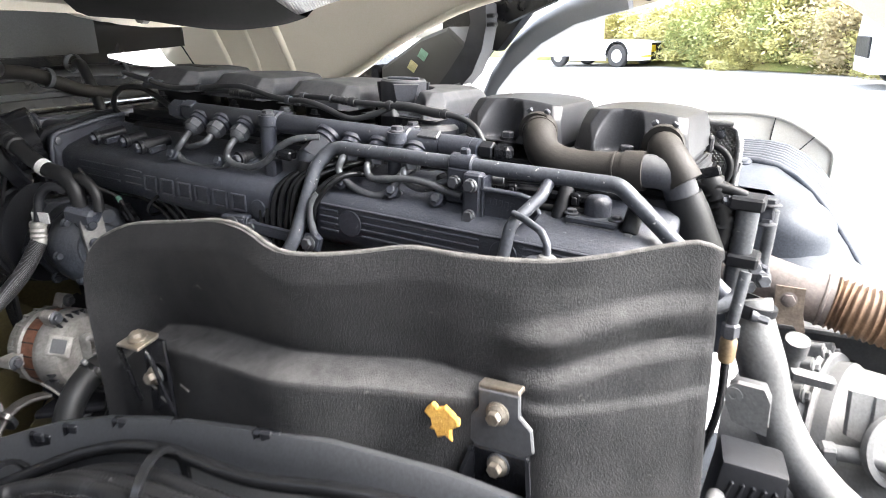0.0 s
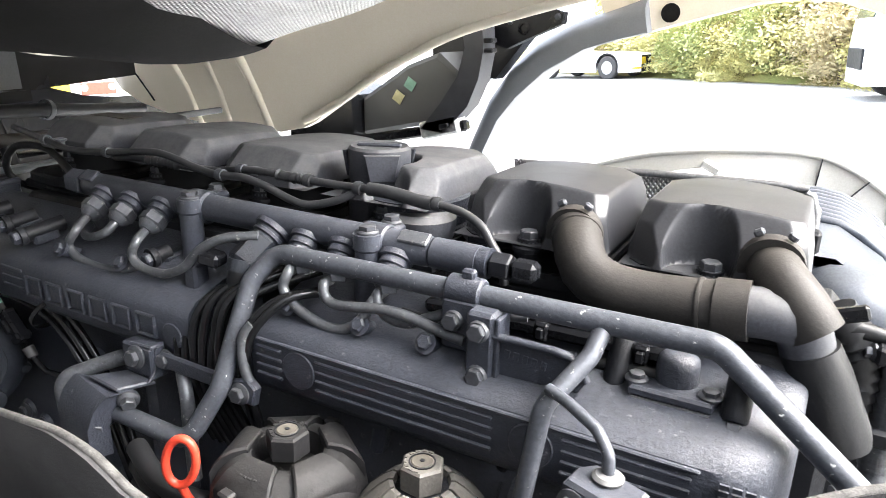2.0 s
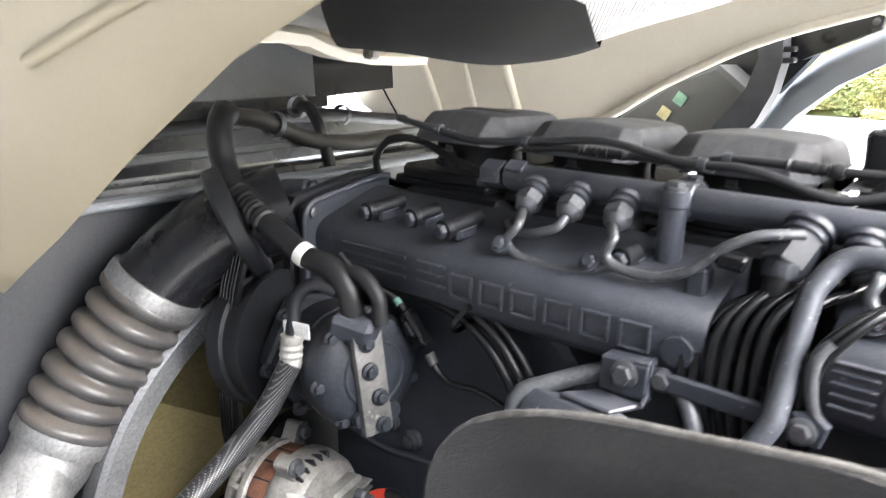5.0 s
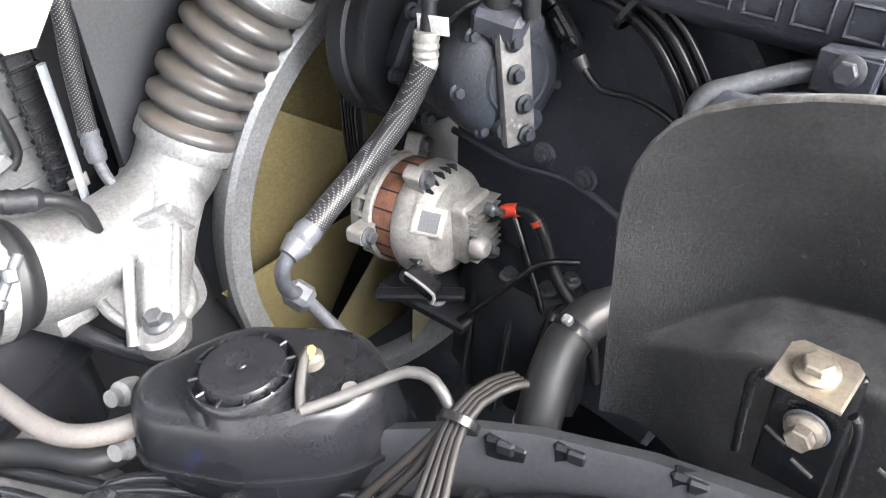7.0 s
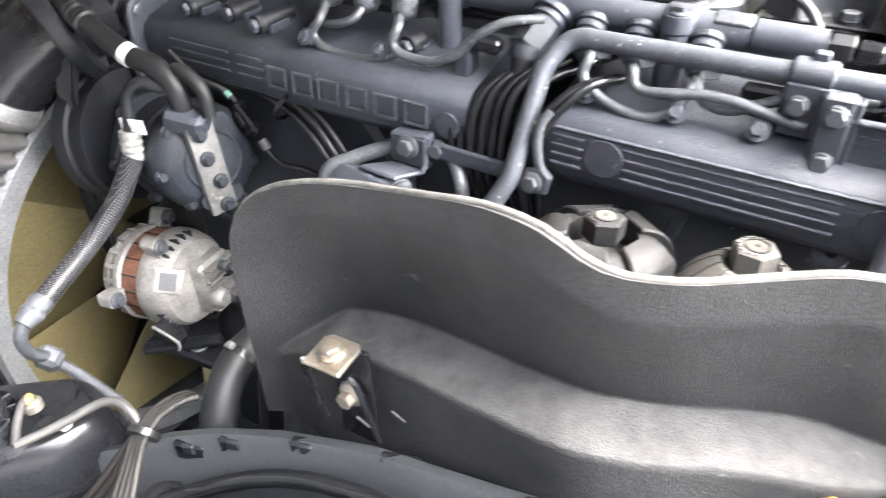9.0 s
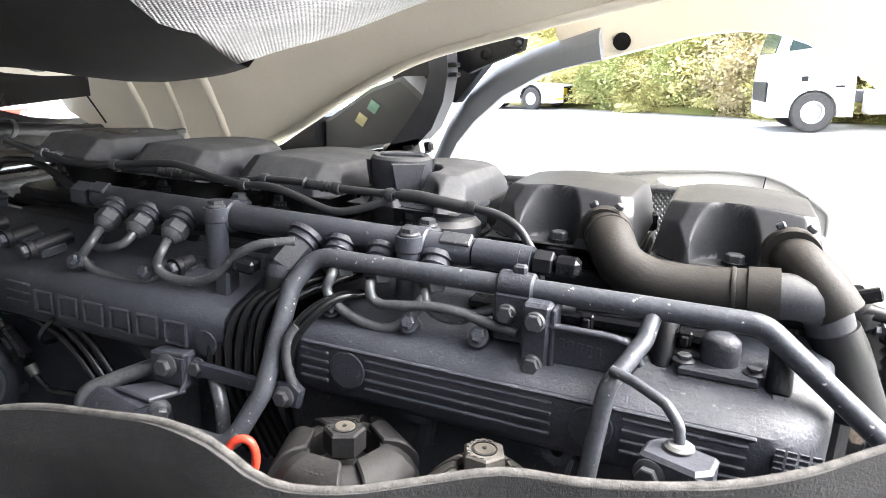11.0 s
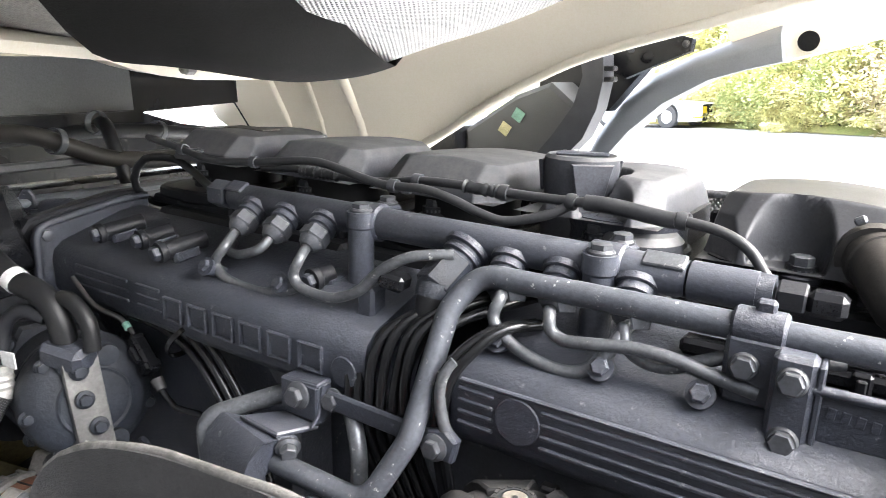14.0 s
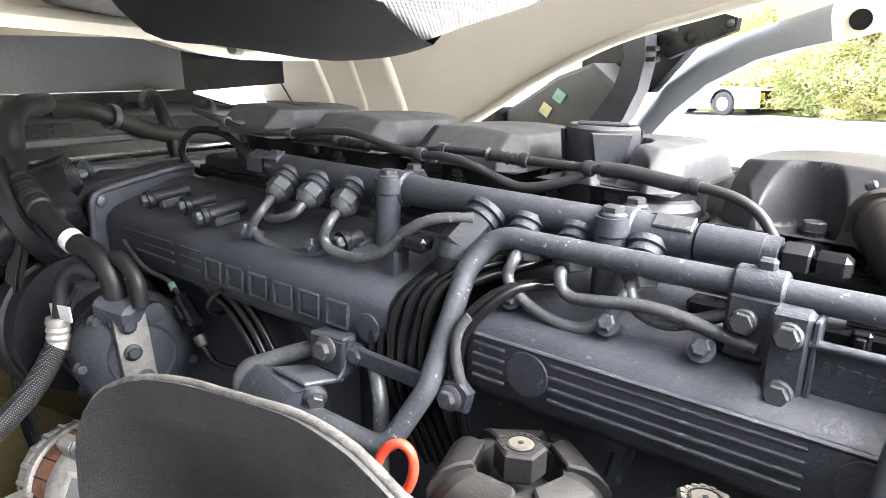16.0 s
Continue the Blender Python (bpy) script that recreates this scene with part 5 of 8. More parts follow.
part("grey_clip", hose([(-0.040, -0.146, -0.086), (-0.047, -0.151, -0.098), (-0.0475, -0.153, -0.118), (-0.043, -0.153, -0.138), (-0.036, -0.150, -0.150)], 0.0048, 8, 0.006), STEEL, bundle, m=BNI)

# ---- big chipped pipe across the front ----
big_pipe = thing("coolant_pipe", E0, "bent grey steel pipe with chipped paint", "pipe")
part("tube", sweep(bent_path([(-0.200, -0.187, -0.203), (-0.090, -0.188, -0.203), (-0.066, -0.166, -0.150), (-0.0625, -0.122, -0.058), (-0.048, -0.102, -0.031), (0.345, -0.098, -0.028), (0.47, -0.11, -0.125)], 0.030, 8), 0.0092, 18), PIPE, big_pipe)
for x in (-0.022, 0.018, 0.072):
    part("welded_tab", prism([(-0.008, 0.004), (-0.006, -0.006), (0.006, -0.006), (0.008, 0.004)], 0.003, 0.0008), PIPE, big_pipe, m=face_dir((x + 0.006, -0.101, -0.040), (0.5, -0.7, 0.2)))
clamp = thing("pipe_clamp", at(0.152, -0.10, -0.03), "grey steel clamp block that holds two pipes", "clamp")
part("saddle", prism([(0.0125 * math.cos(a), 0.0125 * math.sin(a)) for a in [math.pi * 2 * k / 16 for k in range(16)]], 0.032, 0.002), ENGINE, clamp, m=pose(-0.016, 0, 0.002, 0, 90, 0))
part("upper_plate", box(0.034, 0.014, 0.045, 0.003), ENGINE, clamp, m=pose(0.0, -0.006, -0.024))
part("lower_plate", box(0.024, 0.018, 0.066, 0.003), ENGINE, clamp, m=pose(0.024, -0.016, -0.036))
part("cheek", box(0.004, 0.022, 0.060, 0.001), ENGINE, clamp, m=pose(0.038, -0.012, -0.036))
part("tab", box(0.012, 0.008, 0.010, 0.002), ENGINE, clamp, m=pose(0.002, 0.0, 0.016))
part("rear_plate", box(0.05, 0.014, 0.045, 0.003), ENGINE, clamp, m=pose(-0.004, 0.006, -0.055))
for x, y, z in ((-0.004, -0.013, -0.020), (0.024, -0.025, -0.018), (0.024, -0.025, -0.056), (-0.004, -0.001, -0.058)):
    part("clamp_bolt", bolt(0.0074, 0.009, 1.22), BOLT, clamp, m=face_dir((x, y, z), (0, -1, 0.12)))
sb = thing("branch_pipe", at(0.25, -0.1, -0.06), "grey branch pipe that drops to a terminal block", "pipe")
SBI = pose(-0.25, 0.1, 0.06)
part("tube", sweep(bent_path([(0.266, -0.098, -0.030), (0.262, -0.118, -0.050), (0.242, -0.154, -0.078), (0.236, -0.168, -0.15), (0.243, -0.168, -0.24)], 0.02), 0.0072, 14), PIPE, sb, m=SBI)
part("thin_tube", sweep(bent_path([(0.244, -0.152, -0.064), (0.262, -0.160, -0.066), (0.286, -0.172, -0.072), (0.297, -0.180, -0.082), (0.2995, -0.1835, -0.100)], 0.012), 0.0042, 10), PIPE, sb, m=SBI)
blk = thing("terminal_block", at(0.299, -0.190, -0.098), "dusty grey metal terminal block with bolts", "block")
part("body", prism([(-0.026, -0.016), (0.02, -0.02), (0.03, -0.008), (0.028, 0.016), (-0.018, 0.02), (-0.028, 0.006)], 0.030, 0.003), RAILM, blk, m=pose(0, 0, -0.030, 0, 0, -14) @ Matrix.Diagonal((0.86, 0.86, 1, 1)))
part("stem", lathe([(0, -0.16), (0.007, -0.16), (0.007, -0.02), (0, -0.02)], 14), DARK, blk, "dark stem")
part("collar", lathe([(0, 0), (0.010, 0), (0.0105, 0.002), (0.008, 0.004), (0, 0.004)], 18), GREYPIPE, blk, m=pose(0.0, 0.006, 0.0005))
for x in (-0.018, 0.02):
    part("block_bolt", bolt(0.008, 0.009), BOLT, blk, m=face_dir((x * 0.9, -0.0145 - 0.25 * x, -0.015), (-0.24, -1, 0)))
# pressed bracket bar beside the clamp
bar = thing("bracket_bar", E0 @ pose(0.21, -0.118, -0.07), "dark bracket bar with stamped marks", "bracket")
UP = Matrix(((1, 0, 0, 0), (0, 0, 1, 0), (0, 1, 0, 0), (0, 0, 0, 1)))
part("plate", prism([(-0.045, -0.018), (0.045, -0.012), (0.052, 0.0), (0.040, 0.018), (-0.045, 0.018)], 0.008, 0.002), ENGINE, bar, m=UP)
part("rolled_edge", hose([(-0.045, -0.002, 0.018), (0.0, -0.002, 0.019), (0.038, -0.002, 0.017), (0.052, -0.002, 0.0)], 0.0035, 8), ENGINE, bar)
for i in range(5):
    part("stamped_mark", box(0.0045, 0.0012, 0.007, 0.0004), ENGINE, bar, m=pose(-0.012 + 0.0075 * i, -0.0008, 0.006 - 0.0006 * i, 0, 6))

# ---- sensor unit on the right cover ----
sen = thing("sensor_unit", at(0.318, -0.080, -0.086), "dark grey square sensor unit with a round top", "sensor")
part("body", prism([(-0.027, -0.014), (-0.018, -0.025), (0.018, -0.025), (0.027, -0.014), (0.027, 0.014), (0.018, 0.025), (-0.018, 0.025), (-0.027, 0.014)], 0.05, 0.003), ENGINE, sen, m=pose(0, 0, -0.044))
part("flange", prism([(-0.029, -0.026), (0.029, -0.026), (0.034, 0), (0.029, 0.026), (-0.029, 0.026), (-0.034, 0)], 0.008, 0.002), ENGINE, sen, m=pose(0, 0, 0.008))
part("gasket", box(0.056, 0.052, 0.003, 0.0), ALU, sen, m=pose(0, 0, 0.0065))
part("dome", lathe([(0, 0.014), (0.0155, 0.014), (0.0155, 0.029), (0.0145, 0.034), (0.011, 0.0375), (0.006, 0.039), (0, 0.0395)], 24), ENGINE, sen)
for x in (-0.026, 0.026):
    part("unit_bolt", bolt(0.006, 0.006), BOLT, sen, m=pose(x, -0.014, 0.016))
plug = thing("cover_plug", at(0.362, -0.094, -0.070), "grey cylindrical plug with a hexagon head", "plug")
part("barrel", lathe([(0, -0.03), (0.0095, -0.03), (0.0095, 0.010), (0.008, 0.013), (0, 0.013)], 20), DARK, plug, m=face_dir((0, 0, 0), (0, -0.6, -0.8)))
part("head", hexbar(0.0075, 0.008), BOLT, plug, m=face_dir((0, -0.008, -0.011), (0, -0.6, -0.8)))
copy_thing(plug, at(0.275, -0.085, -0.072))

# ---- breather hoses ----
breather = thing("breather_hose", E0, "thick dusty brown rubber breather hose", "hose")
part("tube", hose([(0.205, 0.01, 0.003), (0.214, -0.012, -0.002), (0.226, -0.028, -0.016), (0.25, -0.035, -0.026), (0.29, -0.036, -0.028), (0.352, -0.038, -0.022)], 0.0215, 20), BROWNHOSE, breather)
for x, z in ((0.322, -0.0250), (0.334, -0.0238)):
    part("end_bead", lathe([(0.0205, -0.002), (0.0222, -0.0016), (0.0226, 0.0), (0.0222, 0.0016), (0.0205, 0.002)], 28), BROWNHOSE, breather, m=face_dir((x, -0.0375, z), (1, -0.02, 0.1)))
part("mouth_cuff", lathe([(0.0205, -0.007), (0.0226, -0.006), (0.0232, 0.0), (0.0226, 0.006), (0.0205, 0.007)], 28), BROWNHOSE, breather, m=face_dir((0.2075, 0.003, 0.0018), (0.35, -1, -0.18)))
for i, (p, d) in enumerate((((0.345, -0.038, -0.0225), (1, -0.02, 0.1)),)):
    solo("hose_clamp", lathe([(0.0215, -0.012), (0.0232, -0.012), (0.0232, 0.012), (0.0215, 0.012)], 28), BROWNHOSE, E0 @ face_dir(p, d), "flat dusty hose clamp", "clamp")
elb = thing("breather_elbow", at(0.39, -0.02, -0.02), "dark grey plastic breather elbow", "elbow")
EI = pose(-0.39, 0.02, 0.02)
part("pipe", sweep(smooth_path([(0.35, -0.038, -0.022), (0.375, -0.036, -0.021), (0.392, -0.03, -0.030), (0.402, -0.025, -0.055)], 0.008), 0.0195, 20), COVER, elb, m=EI)
part("branch", sweep(smooth_path([(0.402, -0.034, -0.030), (0.388, -0.030, -0.013), (0.374, -0.018, -0.002), (0.3665, 0.004, 0.001), (0.366, 0.02, 0.002)], 0.008), 0.0205, 20), BROWNHOSE, elb, "short brown rubber sleeve", m=EI)
part("top_boss", disc(0.012, 0.006), COVER, elb, m=EI @ pose(0.392, -0.028, -0.012))
part("tab", box(0.03, 0.008, 0.012, 0.002), BLACKP, elb, m=EI @ pose(0.42, -0.01, -0.02, 0, -20))
solo("drain_hose", hose([(0.400, -0.026, -0.045), (0.408, -0.024, -0.065), (0.418, -0.02, -0.09), (0.428, -0.016, -0.112), (0.430, -0.015, -0.120)], lambda t, s: 0.021 + 0.004 * min(1, t * 3), 20), RUBBER, E0, "wide black rubber drain hose", "hose")
for k in (5, 6):
    cl = thing("spring_clamp", at((k - 4) * 0.16 + 0.044, 0.006, 0.003), "grey spring clamp on a hose end", "clamp")
    part("band", lathe([(0.0225, -0.006), (0.0245, -0.006), (0.0245, 0.006), (0.0225, 0.006)], 24), BROWNHOSE, cl, m=face_dir((0, 0, 0), (0.05, -1, -0.12)))
    for sx in (-0.012, 0.012):
        part("ear", box(0.008, 0.006, 0.006, 0.0015), NUT, cl, m=pose(sx, -0.004, 0.026, 0, 30 if sx > 0 else -30))

# ---- long leak-off hose along the covers ----
HOSEG = surface("dusty_grey_hose", (0.026, 0.027, 0.030), (0.015, 0.016, 0.018), 0.36, 0.0, 25, 0.10, 350, dust=0.3, dust_col=(0.11, 0.11, 0.112), spec=0.4)
leak = thing("leak_off_hose", at(-0.2, -0.02, 0.01), "black hoses clipped along the rocker covers", "hose")
KI = pose(0.2, 0.02, -0.01)


def ribs(spans):
    """Radius of a hose that is ribbed along the given shares of its way."""
    return lambda t, s: 0.0042 + (0.0013 + 0.0012 * math.sin(s * 1150) if any(a < t < b for a, b in spans) else 0)


part("hose", hose([(-0.575, -0.025, 0.028), (-0.508, -0.027, 0.019), (-0.453, -0.03, 0.012), (-0.39, -0.030, 0.0155), (-0.306, -0.030, 0.025), (-0.272, -0.030, 0.0245), (-0.225, -0.032, 0.0165), (-0.191, -0.034, 0.013), (-0.152, -0.034, 0.0145), (-0.119, -0.034, 0.009), (-0.088, -0.034, 0.0), (-0.064, -0.033, -0.003), (-0.030, -0.026, 0.006), (-0.010, -0.016, 0.018)], 0.0043, 12, 0.006), HOSEG, leak, m=KI)
part("second_hose", hose([(-0.372, -0.024, 0.010), (-0.332, -0.022, 0.0135), (-0.288, -0.020, 0.0125), (-0.215, -0.020, 0.0125), (-0.165, -0.020, 0.019), (-0.125, -0.019, 0.020), (-0.093, -0.018, 0.0185), (-0.035, -0.018, 0.0185), (-0.008, -0.018, 0.019), (0.022, -0.018, 0.0195), (0.064, -0.019, 0.0155), (0.082, -0.020, 0.0155), (0.108, -0.022, 0.012), (0.128, -0.025, 0.003), (0.141, -0.028, -0.012), (0.150, -0.030, -0.024), (0.155, -0.030, -0.045)],
     ribs(((0.10, 0.19), (0.46, 0.53))), 12, 0.0025), HOSEG, leak, m=KI)
part("sleeve", hose([(0.000, -0.018, 0.0195), (0.022, -0.018, 0.0195), (0.064, -0.019, 0.0155), (0.074, -0.0195, 0.0155)], 0.0066, 14, 0.006), HOSEG, leak, m=KI)
for x, z in ((0.078, 0.0155), (-0.012, 0.0185), (-0.075, 0.0185)):
    part("joint", lathe([(0.0, -0.004), (0.0066, -0.004), (0.0075, 0.0), (0.0066, 0.004), (0.0, 0.004)], 16), HOSEG, leak, m=KI @ face_dir((x, -0.0185, z), (1, 0, -0.05)))
for x, y, z in ((-0.378, -0.030, 0.0165), (-0.184, -0.034, 0.0135), (-0.505, -0.027, 0.019), (-0.166, -0.0205, 0.019)):
    cl = part("clip", lathe([(0.0048, -0.004), (0.0066, -0.004), (0.0066, 0.004), (0.0048, 0.004), (0.0048, -0.004)], 20), NUT, leak, "grey metal hose clip", m=KI @ face_dir((x, y, z), (1, 0, 0)))
    part("clip_leg", box(0.020, 0.002, 0.007, 0.0006), NUT, cl, m=pose(0.014, -0.001, 0.0))
    part("clip_bolt", bolt(0.0055, 0.008), BOLT, cl, m=face_dir((0.020, -0.002, 0.0), (0, -1, 0)))

# ---- black wire channel behind the big pipe ----
wc = thing("wire_channel", at(0.21, -0.07, -0.058), "black plastic wire channel with clips and thin leads", "cables")
part("channel", box(0.22, 0.018, 0.012, 0.003), BLACKP, wc, m=pose(0, 0, 0, 0, -1))
for x in (-0.07, 0.0, 0.08):
    cp_ = part("clip", box(0.012, 0.022, 0.016, 0.002), BLACKP, wc, m=pose(x, -0.001, 0.0))
    part("latch", box(0.006, 0.004, 0.009, 0.001), DARK, cp_, m=pose(0, -0.012, 0.0))
for i in range(3):
    part("lead", hose([(-0.16, 0.01, 0.006 + 0.005 * i), (-0.10, 0.002, 0.010 + 0.004 * i), (-0.02, -0.004, 0.009 + 0.003 * i), (0.06, 0.002, 0.012 + 0.003 * i), (0.13, 0.01, 0.008)], 0.0022, 8), CABLE, wc)
part("lower_loom", hose([(-0.13, -0.012, -0.012), (-0.05, -0.016, -0.015), (0.04, -0.014, -0.013), (0.12, -0.01, -0.010)], 0.005, 10), RUBBER, wc)

# ---- front end: fan, shroud, compressor, alternator, ducts ----
RINGM = surface("dull_zinc_ring", (0.21, 0.215, 0.225), (0.15, 0.155, 0.16), 0.34, 0.6, 14, 0.1, 260, dust=0.2, dust_col=(0.35, 0.34, 0.33))
fan = thing("fan_shroud", at(-0.72, -0.058, -0.51), "grey fan shroud ring in front of the engine", "fan shroud")
part("ring", lathe([(0.325, -0.02), (0.352, -0.02), (0.356, -0.012), (0.356, 0.014), (0.350, 0.02), (0.325, 0.02), (0.325, -0.02)], 96), RINGM, fan, "bright grey metal ring", m=pose(0, 0, 0, 0, 90, 0))


def plate_with_hole(r, y0, y1, z0, z1, n=64):
    a, b = [], []
    for k in range(n):
        t = 2 * math.pi * k / n
        c, s = math.cos(t), math.sin(t)
        a.append((0, r * c, r * s))
        f = min((y1 if c > 0 else -y0) / max(abs(c), 1e-6), (z1 if s > 0 else -z0) / max(abs(s), 1e-6))
        b.append((0, f * c, f * s))
    sh = lambda ring, x: [(x, y, z) for _, y, z in ring]
    return loft([sh(a, 0), sh(b, 0), sh(b, -0.02), sh(a, -0.02), sh(a, 0)], cap=False)


part("back_plate", plate_with_hole(0.345, -0.40, 0.50, -0.6, 0.43), GREYWALL, fan, m=pose(-0.085, 0, 0))
part("top_lip", box(0.03, 0.90, 0.012, 0.004), TRIM, fan, m=pose(-0.08, 0.05, 0.433))
part("funnel", loft([[(-0.018 - 0.07 * t, 0.347 * math.cos(a), 0.347 * math.sin(a)) for a in [2 * math.pi * k / 64 for k in range(64)]] for t in (0, 0.5, 1)], cap=False), GREYWALL, fan)
for k in range(9):
    rings = []
    for r, tw, w in ((0.08, 0.9, 0.12), (0.18, 1.15, 0.24), (0.32, 1.30, 0.36)):
        ca, sa = math.cos(tw), math.sin(tw)
        rings.append([(u * w * ca + th_ * sa, u * w * sa + th_ * ca, r) for u, th_ in ((-0.5, 0.0015), (0.5, 0.0015), (0.5, -0.0015), (-0.5, -0.0015))])
    part("fan_blade", loft(rings), FANP, fan, "amber plastic fan blade", m=pose(-0.045, 0, 0) @ pose(0, 0, 0, 40 * k, 0, 0))
part("fan_hub", lathe([(0, -0.03), (0.1, -0.03), (0.1, 0.03), (0.06, 0.045), (0, 0.045)], 32), DARK, fan, m=pose(-0.04, 0, 0, 0, 90, 0))
rad = thing("radiator", at(-0.93, 0.0, -0.62), "dark radiator core behind the fan", "radiator")
part("core", box(0.05, 1.2, 1.0, 0.008), DARK, rad)
for z in (-0.51, 0.51):
    part("tank", box(0.07, 1.3, 0.07, 0.02, 2), BLACKP, rad, m=pose(0, 0, z))
for y in (-0.62, 0.62):
    part("side_frame", box(0.07, 0.04, 1.0, 0.008), BLACKP, rad, m=pose(0, y, 0))
# cream cab corner close by, with a rolled edge and a pressed bead; its darker cream paints in shade
NEAR = [(-1.16, 0.33, 1.50), (-1.135, 0.33, 1.465), (-1.10, 0.335, 1.452), (-1.06, 0.34, 1.475), (-1.0, 0.345, 1.506), (-0.9, 0.35, 1.56), (-0.8, 0.36, 1.612), (-0.72, 0.368, 1.640), (-0.65, 0.40, 1.657), (-0.58, 0.44, 1.675), (-0.45, 0.50, 1.73), (-0.3, 0.55, 1.82)]
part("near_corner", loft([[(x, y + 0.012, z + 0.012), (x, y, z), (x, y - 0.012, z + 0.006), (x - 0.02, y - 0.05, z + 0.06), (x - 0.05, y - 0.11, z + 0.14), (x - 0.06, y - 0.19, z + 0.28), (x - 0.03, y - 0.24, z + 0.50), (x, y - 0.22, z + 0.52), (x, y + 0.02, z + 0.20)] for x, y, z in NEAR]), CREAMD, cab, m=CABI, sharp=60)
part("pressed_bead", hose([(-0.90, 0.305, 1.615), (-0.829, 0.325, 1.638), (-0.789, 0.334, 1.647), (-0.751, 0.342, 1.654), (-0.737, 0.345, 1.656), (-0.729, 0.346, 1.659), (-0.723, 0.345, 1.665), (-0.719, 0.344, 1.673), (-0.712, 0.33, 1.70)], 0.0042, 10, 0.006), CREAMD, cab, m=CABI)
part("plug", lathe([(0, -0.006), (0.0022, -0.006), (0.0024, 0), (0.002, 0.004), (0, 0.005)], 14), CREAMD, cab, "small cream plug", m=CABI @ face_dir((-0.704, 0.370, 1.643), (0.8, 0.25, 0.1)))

# inlet bellows, throttle and cast elbow
bel = thing("inlet_bellows", pose(-1.28, 0.54, 1.3), "ribbed black rubber inlet bellows", "hose")
BLI = bel.matrix_world.inverted()
ax = [(-1.330, 0.438, 1.218), (-1.318, 0.472, 1.275), (-1.30, 0.507, 1.325), (-1.278, 0.542, 1.375)]
part("bellows", sweep(smooth_path(ax, 0.003), lambda t, s: 0.0585 - 0.0125 * abs(math.cos(math.pi * 7 * t)) ** 4, 32), BELLOWS, bel, m=BLI, sharp=80)
for p in (0, 3):
    q = Vector(ax[p])
    d = Vector(ax[1]) - Vector(ax[0]) if p == 0 else Vector(ax[3]) - Vector(ax[2])
    part("end_band", lathe([(0.05, -0.010), (0.0575, -0.010), (0.0585, 0.0), (0.0575, 0.010), (0.05, 0.010)], 40), ALU, bel, "shiny steel band", m=BLI @ face_dir(q, d))
duct = thing("throttle_duct", pose(-1.24, 0.66, 1.43), "dark grey inlet duct with a throttle flange", "duct")
DI = duct.matrix_world.inverted()
part("duct", sweep(smooth_path([(-1.278, 0.542, 1.375), (-1.255, 0.58, 1.412), (-1.228, 0.62, 1.442), (-1.19, 0.68, 1.462)], 0.01), 0.053, 32), BLACKP, duct, m=DI)
for q, d in (((-1.262, 0.568, 1.401), (0.025, 0.038, 0.034)), ((-1.240, 0.602, 1.430), (0.027, 0.04, 0.028))):
    part("raised_band", lathe([(0.05, -0.004), (0.0545, -0.004), (0.0545, 0.004), (0.05, 0.004)], 36), BLACKP, duct, m=DI @ face_dir(q, d))
part("flange", lathe([(0.05, -0.012), (0.068, -0.012), (0.072, -0.008), (0.072, 0.008), (0.068, 0.012), (0.05, 0.012)], 40), DARK, duct, m=DI @ face_dir((-1.222, 0.628, 1.446), (0.04, 0.06, 0.03)))
VB = DI @ at(-0.765, -0.05, -0.10)
tb = part("valve_body", loft([rrect(0.045, 0.04, 0.015, -0.04), rrect(0.045, 0.04, 0.015, 0.005), rrect(0.038, 0.034, 0.014, 0.014)]), DARK, duct, m=VB)
part("ear", prism([(-0.014, -0.012), (0.014, -0.012), (0.010, 0.012), (0.004, 0.020), (-0.004, 0.020), (-0.010, 0.012)], 0.008, 0.002), ENGINE, tb, m=face_dir((-0.03, -0.02, 0.022), (0.6, -0.8, 0)))
part("motor", lathe([(0, -0.03), (0.015, -0.03), (0.016, -0.026), (0.016, 0.012), (0.013, 0.016), (0.013, 0.024), (0.009, 0.028), (0, 0.028)], 22), ENGINE, tb, m=face_dir((0.03, -0.005, 0.018), (1, 0.3, 0.1)))
for x, y in ((-0.03, 0.02), (0.0, -0.03), (0.035, 0.025)):
    part("screw", bolt(0.006, 0.006), BOLT, tb, m=pose(x, y, 0.012))
part("side_boss", lathe([(0, -0.02), (0.016, -0.02), (0.018, -0.014), (0.018, 0.006), (0.013, 0.008), (0.013, 0.004), (0, 0.004)], 22), DARK, duct, m=DI @ at(-0.74, -0.155, -0.15) @ face_dir((0, 0, 0), (0.3, -1, 0.1)))

elbow = thing("cast_elbow", pose(-1.2, 0.36, 1.12), "bright cast aluminium inlet elbow", "elbow")
LBI = elbow.matrix_world.inverted()
ep = [(-1.332, 0.434, 1.212), (-1.325, 0.40, 1.18), (-1.305, 0.345, 1.165), (-1.285, 0.285, 1.162), (-1.27, 0.235, 1.172), (-1.262, 0.205, 1.185)]
part("casting", sweep(smooth_path(ep, 0.008), lambda t, s: 0.052 - 0.008 * math.sin(math.pi * min(1, t * 1.3)), 32), ALU, elbow, m=LBI)
FT = smooth_path([(-1.318, 0.392, 1.178), (-1.285, 0.368, 1.158), (-1.248, 0.342, 1.135), (-1.215, 0.318, 1.113), (-1.185, 0.297, 1.09)], 0.008)
part("foot", sweep(FT, lambda t, s: 0.046 - 0.020 * t - 0.006 * math.sin(math.pi * t), 24), ALU, elbow, m=LBI)
part("foot_pad", lathe([(0, -0.012), (0.026, -0.012), (0.027, -0.008), (0.027, 0.006), (0.022, 0.010), (0, 0.010)], 28), ALU, elbow, m=LBI @ pose(-1.183, 0.297, 1.104, 12, 8))
